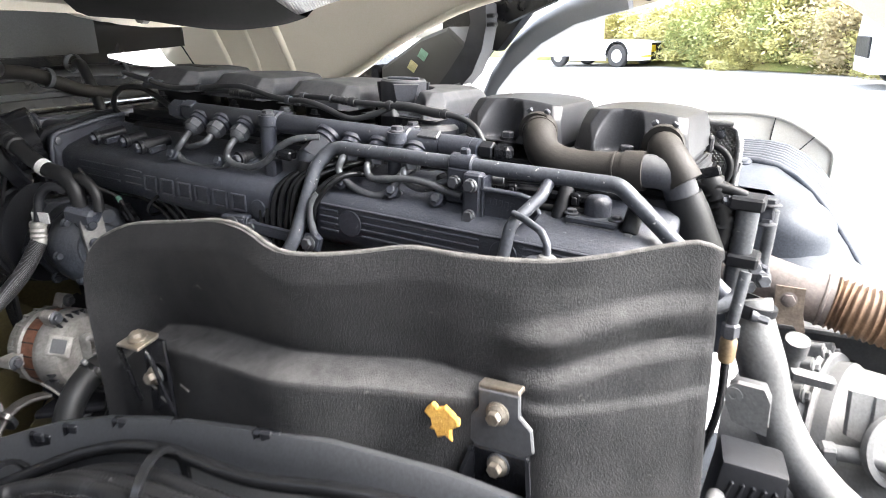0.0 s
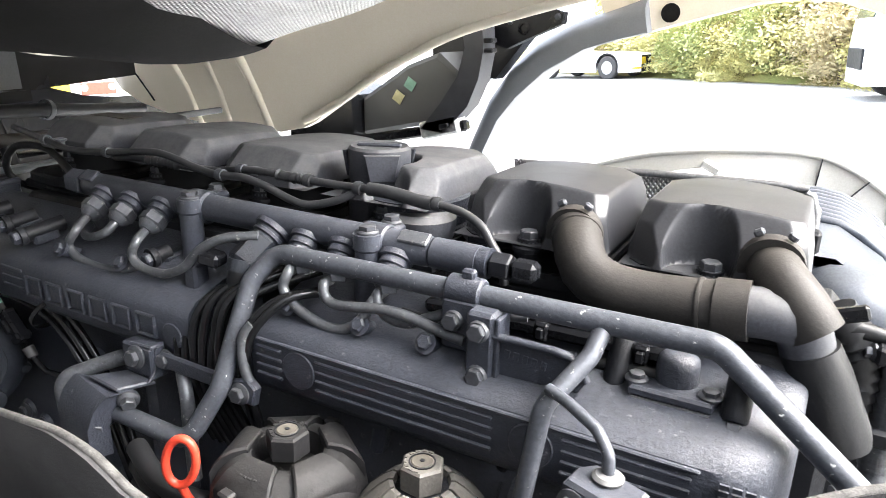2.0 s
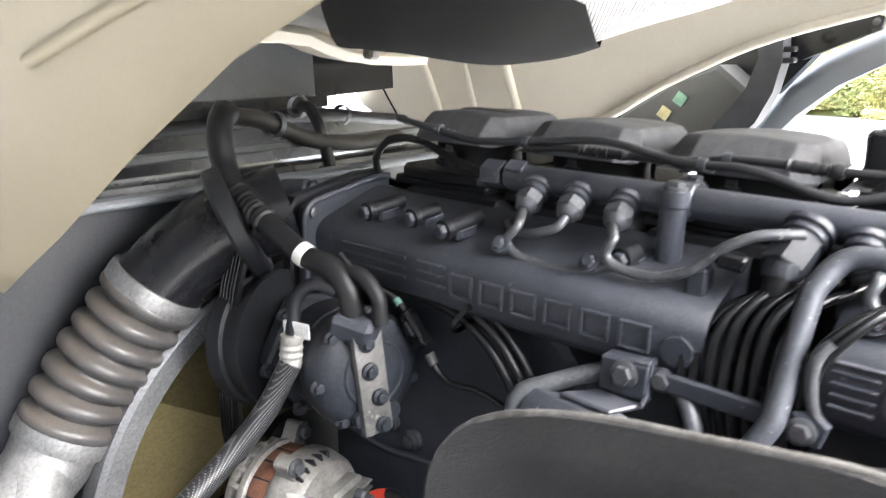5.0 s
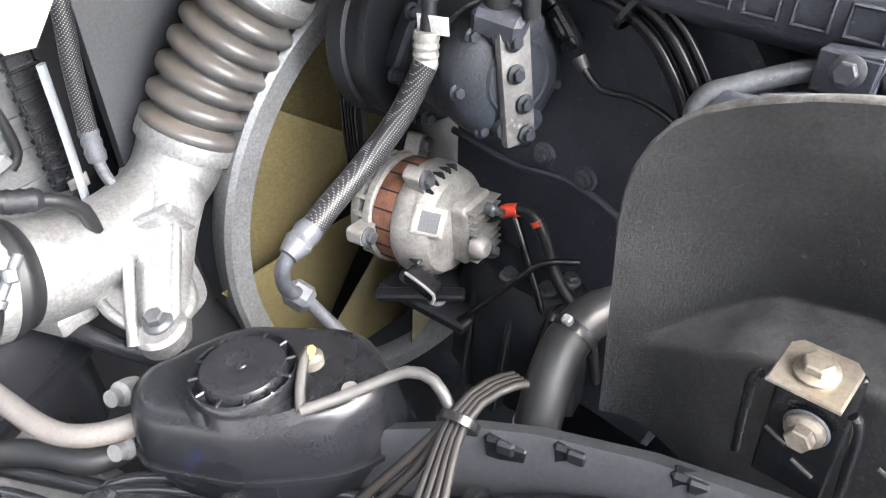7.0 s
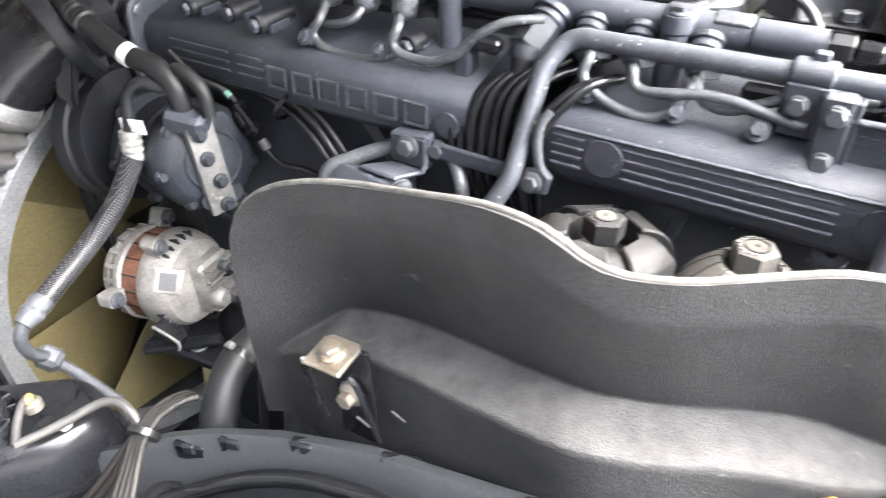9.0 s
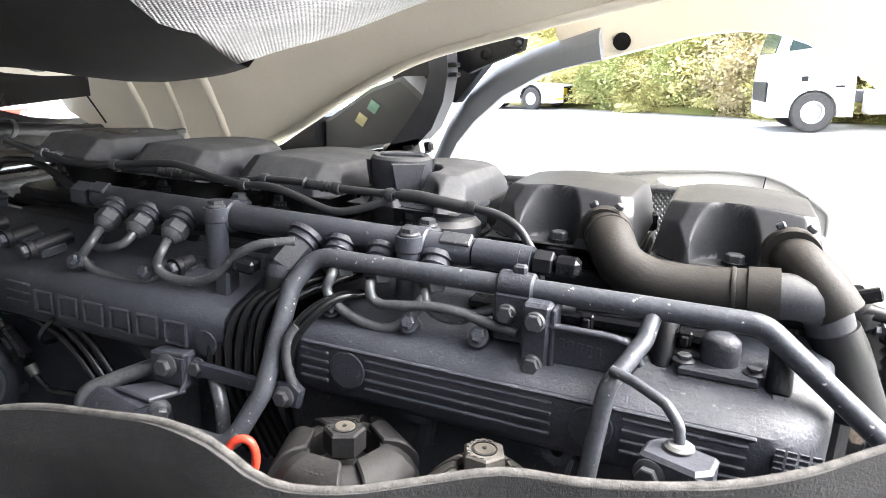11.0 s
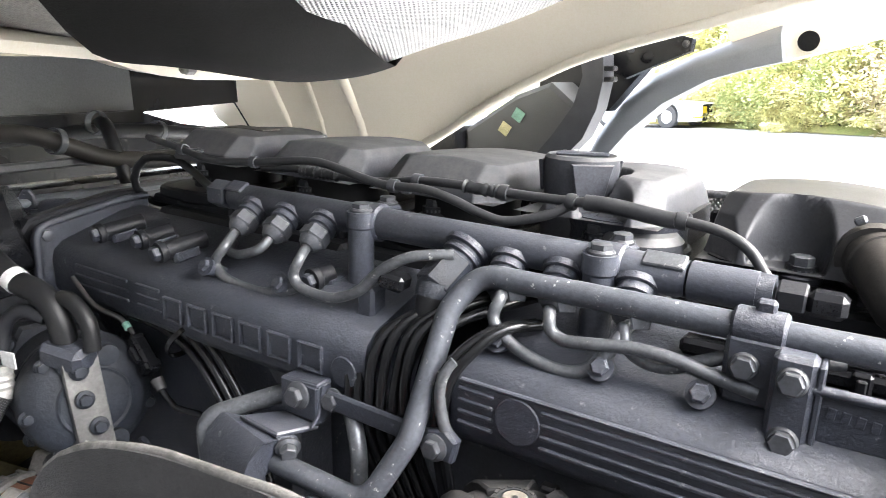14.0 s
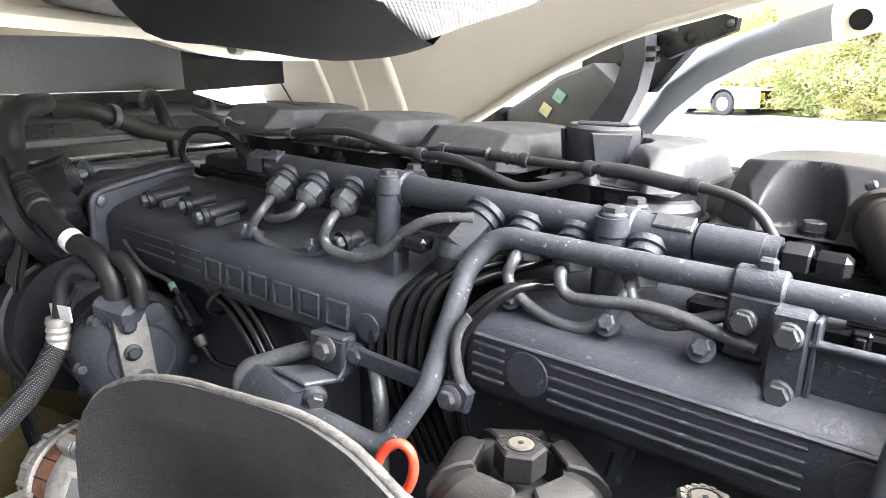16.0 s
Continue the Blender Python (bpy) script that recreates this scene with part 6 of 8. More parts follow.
for dx, dy in ((-0.022, -0.030), (0.006, -0.042), (0.020, 0.012)):
    part("rib", sweep([p + Vector((dx * (1 - 0.3 * k / len(FT)), dy * (1 - 0.3 * k / len(FT)), 0.026 - 0.012 * k / len(FT))) for k, p in enumerate(FT)], 0.006, 8), ALU, elbow, m=LBI)
FLANGE = [smooth_path(q, 0.008) for q in (
    [(-1.301, 0.4291, 1.188), (-1.286, 0.3931, 1.165), (-1.266, 0.3682, 1.147), (-1.242, 0.3531, 1.131), (-1.213, 0.3466, 1.115), (-1.192, 0.3346, 1.108), (-1.179, 0.3038, 1.103)],
    [(-1.313, 0.3957, 1.184), (-1.291, 0.3692, 1.159), (-1.27, 0.3457, 1.142), (-1.247, 0.3319, 1.129), (-1.221, 0.3256, 1.116), (-1.201, 0.3164, 1.111), (-1.186, 0.2987, 1.111)],
    [(-1.324, 0.361, 1.181), (-1.302, 0.3325, 1.157), (-1.283, 0.2972, 1.139), (-1.265, 0.2733, 1.13), (-1.241, 0.2693, 1.122), (-1.218, 0.271, 1.118), (-1.192, 0.2799, 1.111)])]
part("flange_web", loft([[tuple(FLANGE[0][min(k, len(FLANGE[0]) - 1)]), tuple(FLANGE[1][min(k, len(FLANGE[1]) - 1)]), tuple(FLANGE[2][min(k, len(FLANGE[2]) - 1)]), tuple(FLANGE[2][min(k, len(FLANGE[2]) - 1)] + Vector((-0.01, 0.02, -0.01))), tuple(FLANGE[0][min(k, len(FLANGE[0]) - 1)] + Vector((-0.01, 0.02, -0.01)))] for k in range(max(len(q) for q in FLANGE))]), ALU, elbow, m=LBI, sharp=50)
for q, r_ in zip(FLANGE, (0.0065, 0.005, 0.006)):
    part("curved_rib", sweep(q, r_, 10), ALU, elbow, m=LBI)
part("web", box(0.012, 0.10, 0.05, 0.004), ALU, elbow, m=LBI @ pose(-1.268, 0.34, 1.165, 25, 30, -30))
part("lug", prism([(-0.035, -0.025), (0.03, -0.02), (0.035, 0.02), (-0.03, 0.025)], 0.022, 0.004), ALU, elbow, m=LBI @ pose(-1.285, 0.235, 1.10, 0, 0, 20))
eb = part("lug_bolt", bolt(0.010, 0.016), BOLT, elbow, m=LBI @ pose(-1.183, 0.297, 1.114, 12, 8))
part("end_band", lathe([(0.045, -0.012), (0.052, -0.012), (0.053, 0), (0.052, 0.012), (0.045, 0.012)], 32), ALU, elbow, "steel hose clamp", m=LBI @ face_dir((-1.266, 0.222, 1.178), (0.15, -1, 0.4)))
ih = thing("inlet_hose", pose(-1.25, 0.15, 1.2), "black rubber inlet hose clamped on the elbow", "hose")
IHI = ih.matrix_world.inverted()
part("hose", sweep(smooth_path([(-1.264, 0.212, 1.182), (-1.25, 0.16, 1.20), (-1.235, 0.08, 1.215)], 0.004), lambda t, s: 0.0535 + 0.003 * abs(math.sin(s * 95)) ** 6 * 2, 32), RUBBER, ih, m=IHI)
hcl = part("hose_clamp", lathe([(0.0535, -0.007), (0.0565, -0.007), (0.0572, 0.0), (0.0565, 0.007), (0.0535, 0.007), (0.0535, -0.007)], 36), ALU, ih, "steel hose clamp", m=IHI @ face_dir((-1.259, 0.19, 1.188), (0.12, -1, 0.35)))
part("clamp_screw", lathe([(0, -0.02), (0.0045, -0.02), (0.0045, 0.02), (0.007, 0.021), (0.007, 0.028), (0, 0.028)], 14), NUT, hcl, m=pose(0.052, 0.026, 0.0, 60, 20))
part("clamp_lug", box(0.012, 0.014, 0.012, 0.002), NUT, hcl, m=pose(0.052, 0.026, 0.0, 0, 0, 25))

# air compressor
comp = thing("air_compressor", at(-0.512, -0.176, -0.222), "dark grey air conditioning compressor", "compressor")
CM = pose(0.0, 0, -0.012, 0, 84, -14)
part("drum", lathe([(0, -0.085), (0.056, -0.085), (0.062, -0.075), (0.064, 0.000), (0.060, 0.003), (0.060, 0.008), (0.066, 0.012), (0.0675, 0.020), (0.067, 0.036), (0.062, 0.048), (0.050, 0.057), (0.03, 0.062), (0, 0.064)], 48), COMPM, comp, m=CM)
part("face_web", lathe([(0.030, 0.060), (0.036, 0.0625), (0.038, 0.0605)], 40), COMPM, comp, m=CM)
for a in (20, 160, 205, 340):
    part("face_boss", lathe([(0, 0.056), (0.012, 0.056), (0.011, 0.064), (0, 0.065)], 16), COMPM, comp, m=CM @ pose(0.050 * math.cos(radians(a)), 0.050 * math.sin(radians(a)), 0.0))
part("front_flange", prism([(0.070 * math.cos(2 * math.pi * k / 12) * (1.14 if k % 2 else 1), 0.070 * math.sin(2 * math.pi * k / 12) * (1.14 if k % 2 else 1)) for k in range(12)], 0.03, 0.004), COMPM, comp, m=CM @ pose(0, 0, -0.075))
rg = part("head_ridge", box(0.122, 0.036, 0.012, 0.005, 2), RIDGE, comp, "dusty pale ridge", m=CM @ pose(0.004, -0.008, 0.066, 0, 0, 4))
for x in (-0.045, -0.014, 0.018, 0.05):
    part("ridge_bolt", bolt(0.0066, 0.008), COMPM, rg, m=pose(x, 0.004 if x > 0 else -0.004, 0.008))
for k in range(7):
    a = 2 * math.pi * k / 7 + 0.3
    part("head_bolt", bolt(0.0058, 0.008), COMPM, comp, m=CM @ pose(0.061 * math.cos(a), 0.061 * math.sin(a), 0.044))
    part("flange_bolt", bolt(0.0062, 0.010), COMPM, comp, m=CM @ pose(0.074 * math.cos(a), 0.080 * math.sin(a), -0.045))
part("port", box(0.05, 0.034, 0.028, 0.006), ENGINE, comp, m=pose(0.045, -0.03, 0.05, 10, 10, 20))
part("pulley", lathe([(0.03, -0.05), (0.085, -0.05), (0.085, -0.03), (0.08, -0.028), (0.08, -0.01), (0.085, -0.008), (0.085, 0.0), (0.03, 0.0)], 48), DARK, comp, m=pose(-0.095, -0.01, -0.01, 0, 82, 12))
belt = thing("drive_belt", at(-0.635, -0.25, -0.3), "wide black ribbed drive belt", "belt")
part("band", loft([[(x_ + w_, y_, z_) for w_ in (-0.018, 0.018)] + [(x_ + w_, y_ + 0.006, z_) for w_ in (0.018, -0.018)] for x_, y_, z_ in ((0.0, 0.03, 0.22), (-0.004, 0.006, 0.14), (-0.006, -0.004, 0.05), (-0.008, 0.0, -0.08), (-0.008, 0.04, -0.22), (-0.008, 0.13, -0.40))]), RUBBER, belt, sharp=80)
for w_ in (-0.012, -0.006, 0.0, 0.006, 0.012):
    part("rib", hose([(0.0 + w_, 0.029, 0.22), (-0.004 + w_, 0.005, 0.14), (-0.006 + w_, -0.005, 0.05), (-0.008 + w_, -0.001, -0.08), (-0.008 + w_, 0.039, -0.22)], 0.0018, 6, 0.03), CABLE, belt)
SH = [(-0.472, -0.205, -0.165), (-0.474, -0.208, -0.135), (-0.495, -0.212, -0.112), (-0.530, -0.218, -0.104), (-0.585, -0.224, -0.076), (-0.655, -0.216, -0.05), (-0.690, -0.205, -0.03), (-0.705, -0.20, 0.0), (-0.73, -0.18, 0.025), (-0.80, -0.124, 0.024), (-0.88, -0.08, 0.02)]
sq = thing("suction_hose", E0, "thick black hose to the compressor with a woven sleeve", "hose")
part("hose", hose(SH[:7], 0.0125, 18), RUBBER, sq)
part("crimp", hose(SH[4:6], lambda t, s: 0.0140 + 0.0016 * math.sin(s * 700), 18, 0.0025), RUBBER, sq)
sleeve = part("sleeve", hose(SH[5:], lambda t, s: 0.0155 - 0.002 * max(0.0, 1 - t * 5), 22), RUBBER, sq, "black ridged sleeve")
for k in range(9):
    a = 2 * math.pi * k / 9
    part("ridge", hose([tuple(Vector(p) + Vector((0.0135 * math.cos(a) * 0.5, 0.0135 * math.cos(a) * 0.8, 0.0135 * math.sin(a)))) for p in SH[6:]], 0.0028, 8), RUBBER, sleeve)
solo("hose_label", lathe([(0.0128, -0.006), (0.0132, -0.006), (0.0132, 0.006), (0.0128, 0.006)], 24), WHITEP, E0 @ face_dir((-0.531, -0.218, -0.1035), (-0.55, -0.06, 0.22)), "white paper band on the hose", "label")
solo("bypass_pipe", sweep(smooth_path([(-0.44, -0.195, -0.165), (-0.445, -0.195, -0.135), (-0.47, -0.2, -0.115), (-0.50, -0.205, -0.13)], 0.006), 0.0085, 12), RUBBER, E0, "bent black pipe on the compressor", "pipe")
disch = thing("discharge_hose", at(-0.53, -0.24, -0.2), "braided hose from the compressor with crimped ends", "hose")
QI = pose(0.53, 0.24, 0.2)
part("pipe", sweep(smooth_path([(-0.485, -0.215, -0.135), (-0.505, -0.228, -0.128), (-0.522, -0.238, -0.145), (-0.522, -0.245, -0.18), (-0.520, -0.252, -0.205)], 0.006), 0.0075, 12), DARK, disch, m=QI)
part("crimp", lathe([(0, -0.022), (0.012, -0.022), (0.013, -0.016), (0.0115, -0.012), (0.013, -0.008), (0.0115, -0.004), (0.013, 0.0), (0.0115, 0.004), (0.013, 0.008), (0.011, 0.016), (0, 0.016)], 18), DULLALU, disch, m=QI @ face_dir((-0.520, -0.250, -0.205), (0.02, -0.1, -1)))
part("braid", hose([(-0.519, -0.252, -0.215), (-0.524, -0.285, -0.262), (-0.530, -0.330, -0.300), (-0.527, -0.376, -0.322), (-0.520, -0.410, -0.335)], 0.0125, 18), BRAID, disch, "braided sleeve", m=QI)
part("end_crimp", lathe([(0, -0.018), (0.013, -0.018), (0.0145, -0.01), (0.0125, -0.004), (0.0145, 0.002), (0.0125, 0.008), (0.010, 0.018), (0, 0.018)], 18), NUT, disch, m=QI @ face_dir((-0.5195, -0.418, -0.3375), (0.15, -0.9, -0.35)))
part("end_pipe", sweep(smooth_path([(-0.5185, -0.428, -0.341), (-0.522, -0.440, -0.362), (-0.538, -0.430, -0.400), (-0.554, -0.408, -0.430), (-0.548, -0.39, -0.465), (-0.52, -0.36, -0.53)], 0.006), 0.0075, 12), NUT, disch, m=QI)
part("union", box(0.03, 0.026, 0.03, 0.006), NUT, disch, m=QI @ pose(-0.556, -0.407, -0.434, 20, 30, 30))
solo("flag_label", box(0.036, 0.0015, 0.017, 0.0), WHITEP, at(-0.513, -0.247, -0.176, 0, -4, 8), "white flag label on the hose", "label")

# alternator
alt = thing("alternator", at(-0.561, -0.206, -0.434), "dusty alternator with a copper winding", "alternator")
AM = pose(0, 0, 0, 0, 86, 10)
part("front_housing", lathe([(0, -0.082), (0.045, -0.082), (0.060, -0.078), (0.066, -0.066), (0.066, -0.062), (0.058, -0.060), (0.058, -0.050), (0, -0.050)], 44), DULLALU, alt, m=AM)
part("front_rim", lathe([(0.058, -0.052), (0.069, -0.052), (0.0705, -0.048), (0.0705, -0.042), (0.066, -0.040), (0.058, -0.040), (0.058, -0.052)], 48), DULLALU, alt, m=AM)
for k in range(20):
    a = 2 * math.pi * k / 20
    part("cooling_fin", box(0.014, 0.0065, 0.022, 0.0012), DULLALU, alt, m=AM @ pose(0.0615 * math.cos(a), 0.0615 * math.sin(a), -0.058, 0, 0, math.degrees(a)))
part("winding", lathe([(0, -0.04), (0.0655, -0.04), (0.067, -0.037), (0.067, -0.013), (0.0655, -0.010), (0, -0.010)], 56), COPPER, alt, "brown copper winding", m=AM)
for k in range(18):
    a = 2 * math.pi * k / 18
    part("winding_gap", box(0.002, 0.0022, 0.026, 0.0), DARK, alt, m=AM @ pose(0.0668 * math.cos(a), 0.0668 * math.sin(a), -0.025, 0, 0, math.degrees(a)))
part("rear_housing", lathe([(0, -0.010), (0.069, -0.010), (0.0715, -0.006), (0.0715, 0.006), (0.069, 0.016), (0.066, 0.028), (0.060, 0.036), (0.040, 0.040), (0, 0.040)], 48), DULLALU, alt, m=AM)
for a0 in (165, 285):
    for k in range(5):
        a = radians(a0 + 11 * k)
        part("vent_slot", box(0.010, 0.0045, 0.024, 0.0015), DARK, alt, "dark vent slot", m=AM @ pose(0.0655 * math.cos(a), 0.0655 * math.sin(a), 0.018, 0, 14, math.degrees(a)))
for a0, h in ((150, -0.045), (265, -0.045), (30, -0.045), (205, 0.010)):
    a = radians(a0)
    ear = part("ear", loft([rrect(0.016, 0.010, 0.006, -0.010), rrect(0.016, 0.010, 0.006, 0.012)]), DULLALU, alt, m=AM @ pose(0.078 * math.cos(a), 0.078 * math.sin(a), h, 0, 0, a0))
    part("ear_bolt", bolt(0.008, 0.010), BOLT, ear, m=pose(0.004, 0, 0.012))
reg = part("regulator", loft([rrect(0.030, 0.027, 0.004, -0.004), rrect(0.030, 0.027, 0.004, 0.006), rrect(0.026, 0.023, 0.004, 0.008)]), DULLALU, alt, m=skew_face((0.036, -0.040, 0.030), (0.70, -0.56, 0.44), AM.to_3x3() @ Vector((0, 0, 1))) @ Matrix.Diagonal((0.66, 0.66, 1, 1)))
part("regulator_window", loft([rrect(0.017, 0.018, 0.002, 0.008), rrect(0.017, 0.018, 0.002, 0.0095)]), PANEL, reg, "dark grey rectangular window")
part("window_frame", loft([rrect(0.021, 0.022, 0.003, 0.007), rrect(0.0205, 0.0215, 0.003, 0.0088)]), DULLALU, reg)
rb_ = part("rectifier", loft([rrect(0.040, 0.030, 0.008, 0.0), rrect(0.040, 0.030, 0.008, 0.016), rrect(0.035, 0.026, 0.008, 0.022)]), DULLALU, alt, m=pose(0.036, 0.022, -0.004, 0, 86, 10))
for k in range(8):
    part("heat_fin", box(0.0024, 0.056, 0.018, 0.0005), DULLALU, rb_, m=pose(-0.034 + 0.0095 * k, 0.002, 0.024, 0, 0, 0))
part("knob", lathe([(0, 0), (0.015, 0), (0.016, 0.004), (0.013, 0.014), (0.009, 0.018), (0, 0.019)], 20), DULLALU, rb_, m=pose(0.012, -0.020, 0.026))
for y_, z_ in ((0.026, 0.030), (0.020, -0.022)):
    part("stud", lathe([(0, 0), (0.008, 0), (0.008, 0.010), (0.005, 0.013), (0.005, 0.022), (0, 0.022)], 14), NUT, alt, m=pose(0.066, y_, z_, 0, 86, 10))
pg = part("plug", box(0.044, 0.020, 0.020, 0.003), BLACKP, alt, "black cable plug", m=pose(0.052, -0.066, -0.036, 0, 18, 10))
part("plug_clip", box(0.03, 0.004, 0.010, 0.001), BLACKP, pg, m=pose(0, -0.011, 0.004))
part("plug_lever", hose([(-0.02, -0.012, 0.010), (0.0, -0.014, 0.013), (0.022, -0.012, 0.008), (0.024, -0.012, -0.006)], 0.002, 8), DULLALU, pg)

red = thing("battery_cable", at(-0.47, -0.16, -0.42), "black battery cable with red tape", "cable")
RDI = pose(0.47, 0.16, 0.42)
part("cable", hose([(-0.52, -0.165, -0.45), (-0.50, -0.168, -0.425), (-0.472, -0.162, -0.404), (-0.445, -0.160, -0.396), (-0.424, -0.160, -0.420), (-0.400, -0.160, -0.470), (-0.353, -0.160, -0.513), (-0.335, -0.15, -0.60)], 0.0075, 12), RUBBER, red, m=RDI)
part("tape", hose([(-0.484, -0.1645, -0.4115), (-0.474, -0.1625, -0.405), (-0.462, -0.161, -0.400)], 0.0084, 12, 0.002), REDP, red, "red tape", m=RDI)
part("tape", hose([(-0.437, -0.160, -0.403), (-0.433, -0.160, -0.408)], 0.0082, 12, 0.002), REDP, red, "red tape", m=RDI)
part("thin_lead", hose([(-0.52, -0.205, -0.585), (-0.486, -0.205, -0.542), (-0.443, -0.200, -0.482), (-0.405, -0.185, -0.434), (-0.375, -0.16, -0.43)], 0.004, 8), CABLE, red, m=RDI)
part("thin_lead", hose([(-0.47, -0.16, -0.41), (-0.44, -0.17, -0.45), (-0.41, -0.17, -0.52), (-0.40, -0.16, -0.60)], 0.0045, 8), CABLE, red, m=RDI)
em = thing("engine_mount", at(-0.45, -0.13, -0.56), "black cast engine mount with bolts below the alternator", "engine mount")
part("casting", loft([[(x * f, y * f, z) for x, y in ((-0.11, 0.03), (-0.10, -0.035), (-0.04, -0.06), (0.045, -0.05), (0.08, -0.01), (0.07, 0.03))] for z, f in ((-0.14, 1.1), (-0.02, 1.05), (0.035, 0.95), (0.055, 0.78))]), DARK, em, sharp=40)
for x in (-0.06, 0.0, 0.05):
    part("web", prism([(-0.06, -0.14), (0.0, -0.14), (0.0, 0.05), (-0.02, 0.05), (-0.04, 0.0)], 0.008, 0.002), DARK, em, m=Matrix(((0, 0, 1, x), (1, 0, 0, -0.02), (0, 1, 0, 0), (0, 0, 0, 1))))
for x, y in ((-0.07, -0.01), (-0.02, -0.03), (0.03, -0.02), (0.04, 0.015)):
    part("bolt", bolt(0.009, 0.011), BOLT, em, m=pose(x, y, 0.055))
mount = thing("mounting_bracket", at(-0.57, -0.17, -0.58, 10, 10, 20), "dark steel mounting bracket below the alternator", "bracket")
part("plate", prism([(-0.08, -0.05), (0.05, -0.06), (0.07, 0.0), (0.04, 0.06), (-0.06, 0.05)], 0.02, 0.004), DARK, mount)
part("arm", box(0.12, 0.018, 0.012, 0.003), DARK, mount, m=pose(-0.02, -0.045, 0.03, 0, -12, 20))
for x, y in ((-0.05, -0.02), (0.0, -0.035), (0.04, 0.01), (-0.01, 0.03)):
    part("bolt", bolt(0.009, 0.012), BOLT, mount, m=pose(x, y, 0.02))
sens = thing("cable_plug", at(-0.43, -0.14, -0.19), "black cable plug on the timing case", "plug")
PGI = pose(0.43, 0.14, 0.19)
part("body", box(0.016, 0.016, 0.046, 0.003), BLACKP, sens, m=PGI @ pose(-0.440, -0.140, -0.187, 0, 136))
part("catch", box(0.010, 0.006, 0.020, 0.002), BLACKP, sens, m=PGI @ pose(-0.442, -0.150, -0.186, 0, 136))
part("collar", box(0.019, 0.019, 0.010, 0.002), BLACKP, sens, m=PGI @ pose(-0.430, -0.140, -0.200, 0, 136))
part("tip", lathe([(0, 0), (0.007, 0), (0.006, 0.013), (0, 0.014)], 12), GREYCABLE, sens, m=PGI @ face_dir((-0.421, -0.140, -0.212), (0.6, 0, -0.75)))
part("lead", hose([(-0.456, -0.140, -0.170), (-0.475, -0.142, -0.155), (-0.51, -0.15, -0.145), (-0.55, -0.15, -0.12)], 0.003, 8), GREYCABLE, sens, m=PGI)
part("green_mark", lathe([(0, 0), (0.0042, 0), (0.0042, 0.008), (0, 0.008)], 10), GREENST, sens, "green cable mark", m=PGI @ face_dir((-0.463, -0.141, -0.164), (-0.7, 0, 0.6)))
part("lead", hose([(-0.413, -0.140, -0.222), (-0.393, -0.138, -0.238), (-0.360, -0.135, -0.236), (-0.328, -0.135, -0.241), (-0.306, -0.135, -0.256), (-0.29, -0.13, -0.30)], 0.0035, 8), CABLE, sens, m=PGI)
wl_ = thing("wiring_loom", at(-0.33, -0.12, -0.2), "black cables that run down the timing case", "cables")
WLI = pose(0.33, 0.12, 0.2)
for i in range(8):
    o, d = 0.0052 * i, 0.004 * (i % 3)
    part("cable", hose([(-0.50, -0.128 - d, -0.156 + o * 0.6), (-0.414, -0.130 - d, -0.158 + o * 0.8), (-0.365 + o * 0.5, -0.130 - d, -0.175 + o * 0.8), (-0.333 + o * 0.8, -0.130 - d, -0.205 + o * 0.6), (-0.309 + o, -0.128 - d, -0.245 + o * 0.2), (-0.290 + o, -0.124 - d, -0.31), (-0.275 + o, -0.118, -0.42)], 0.0032 + 0.0006 * (i % 3), 8), CABLE, wl_, m=WLI)
part("tie", lathe([(0.0215, -0.0025), (0.0235, -0.0025), (0.0235, 0.0025), (0.0215, 0.0025), (0.0215, -0.0025)], 20), CABLE, wl_, m=WLI @ face_dir((-0.372, -0.134, -0.156), (0.8, 0, -0.5)))

# pump bracket in front of the left cover
pb = thing("pipe_bracket", at(-0.19, -0.17, -0.16), "grey steel bracket with bolts and a scuffed shelf", "bracket")
PBI = pose(0.19, 0.17, 0.16)
part("upright", box(0.042, 0.006, 0.032, 0.0015), ENGINE, pb, m=PBI @ pose(-0.186, -0.159, -0.155))
part("top_fold", box(0.042, 0.020, 0.005, 0.0015), ENGINE, pb, m=PBI @ pose(-0.185, -0.151, -0.1395, 0, -4))
part("side_fold", prism([(-0.024, -0.020), (0.0, -0.020), (0.0, 0.014), (-0.010, 0.014), (-0.016, -0.012)], 0.004, 0.001), ENGINE, pb, m=PBI @ Matrix(((0, 0, 1, -0.167), (1, 0, 0, -0.145), (0, 1, 0, -0.152), (0, 0, 0, 1))))
part("shelf", prism([(-0.231, -0.187), (-0.182, -0.191), (-0.165, -0.160), (-0.207, -0.158)], 0.005, 0.0015), RAILM, pb, "scuffed steel shelf", m=PBI @ pose(0, 0, -0.178, 0, 0))
part("bolt", bolt(0.0085, 0.010), BOLT, pb, m=PBI @ face_dir((-0.184, -0.163, -0.150), (0, -1, 0.1)))
joint = thing("pipe_joint", at(-0.21, -0.19, -0.2), "blue-grey cast pipe joint with a bolted oval flange", "pipe joint")
PJI = pose(0.21, 0.19, 0.2)
part("casting", loft([[(x + ox, y + oy, z) for x, y in ((-0.262, -0.190), (-0.192, -0.205), (-0.184, -0.186), (-0.231, -0.180))] for z, ox, oy in ((-0.245, -0.006, -0.012), (-0.212, -0.006, -0.012), (-0.194, -0.002, -0.006), (-0.181, 0.004, 0.003), (-0.179, 0.007, 0.005))]), ENGINE, joint, m=PJI, sharp=30)
FJ = PJI @ skew_face((-0.196, -0.189, -0.199), (0.75, -0.62, -0.25), (0.025, 0.02, 0.025))
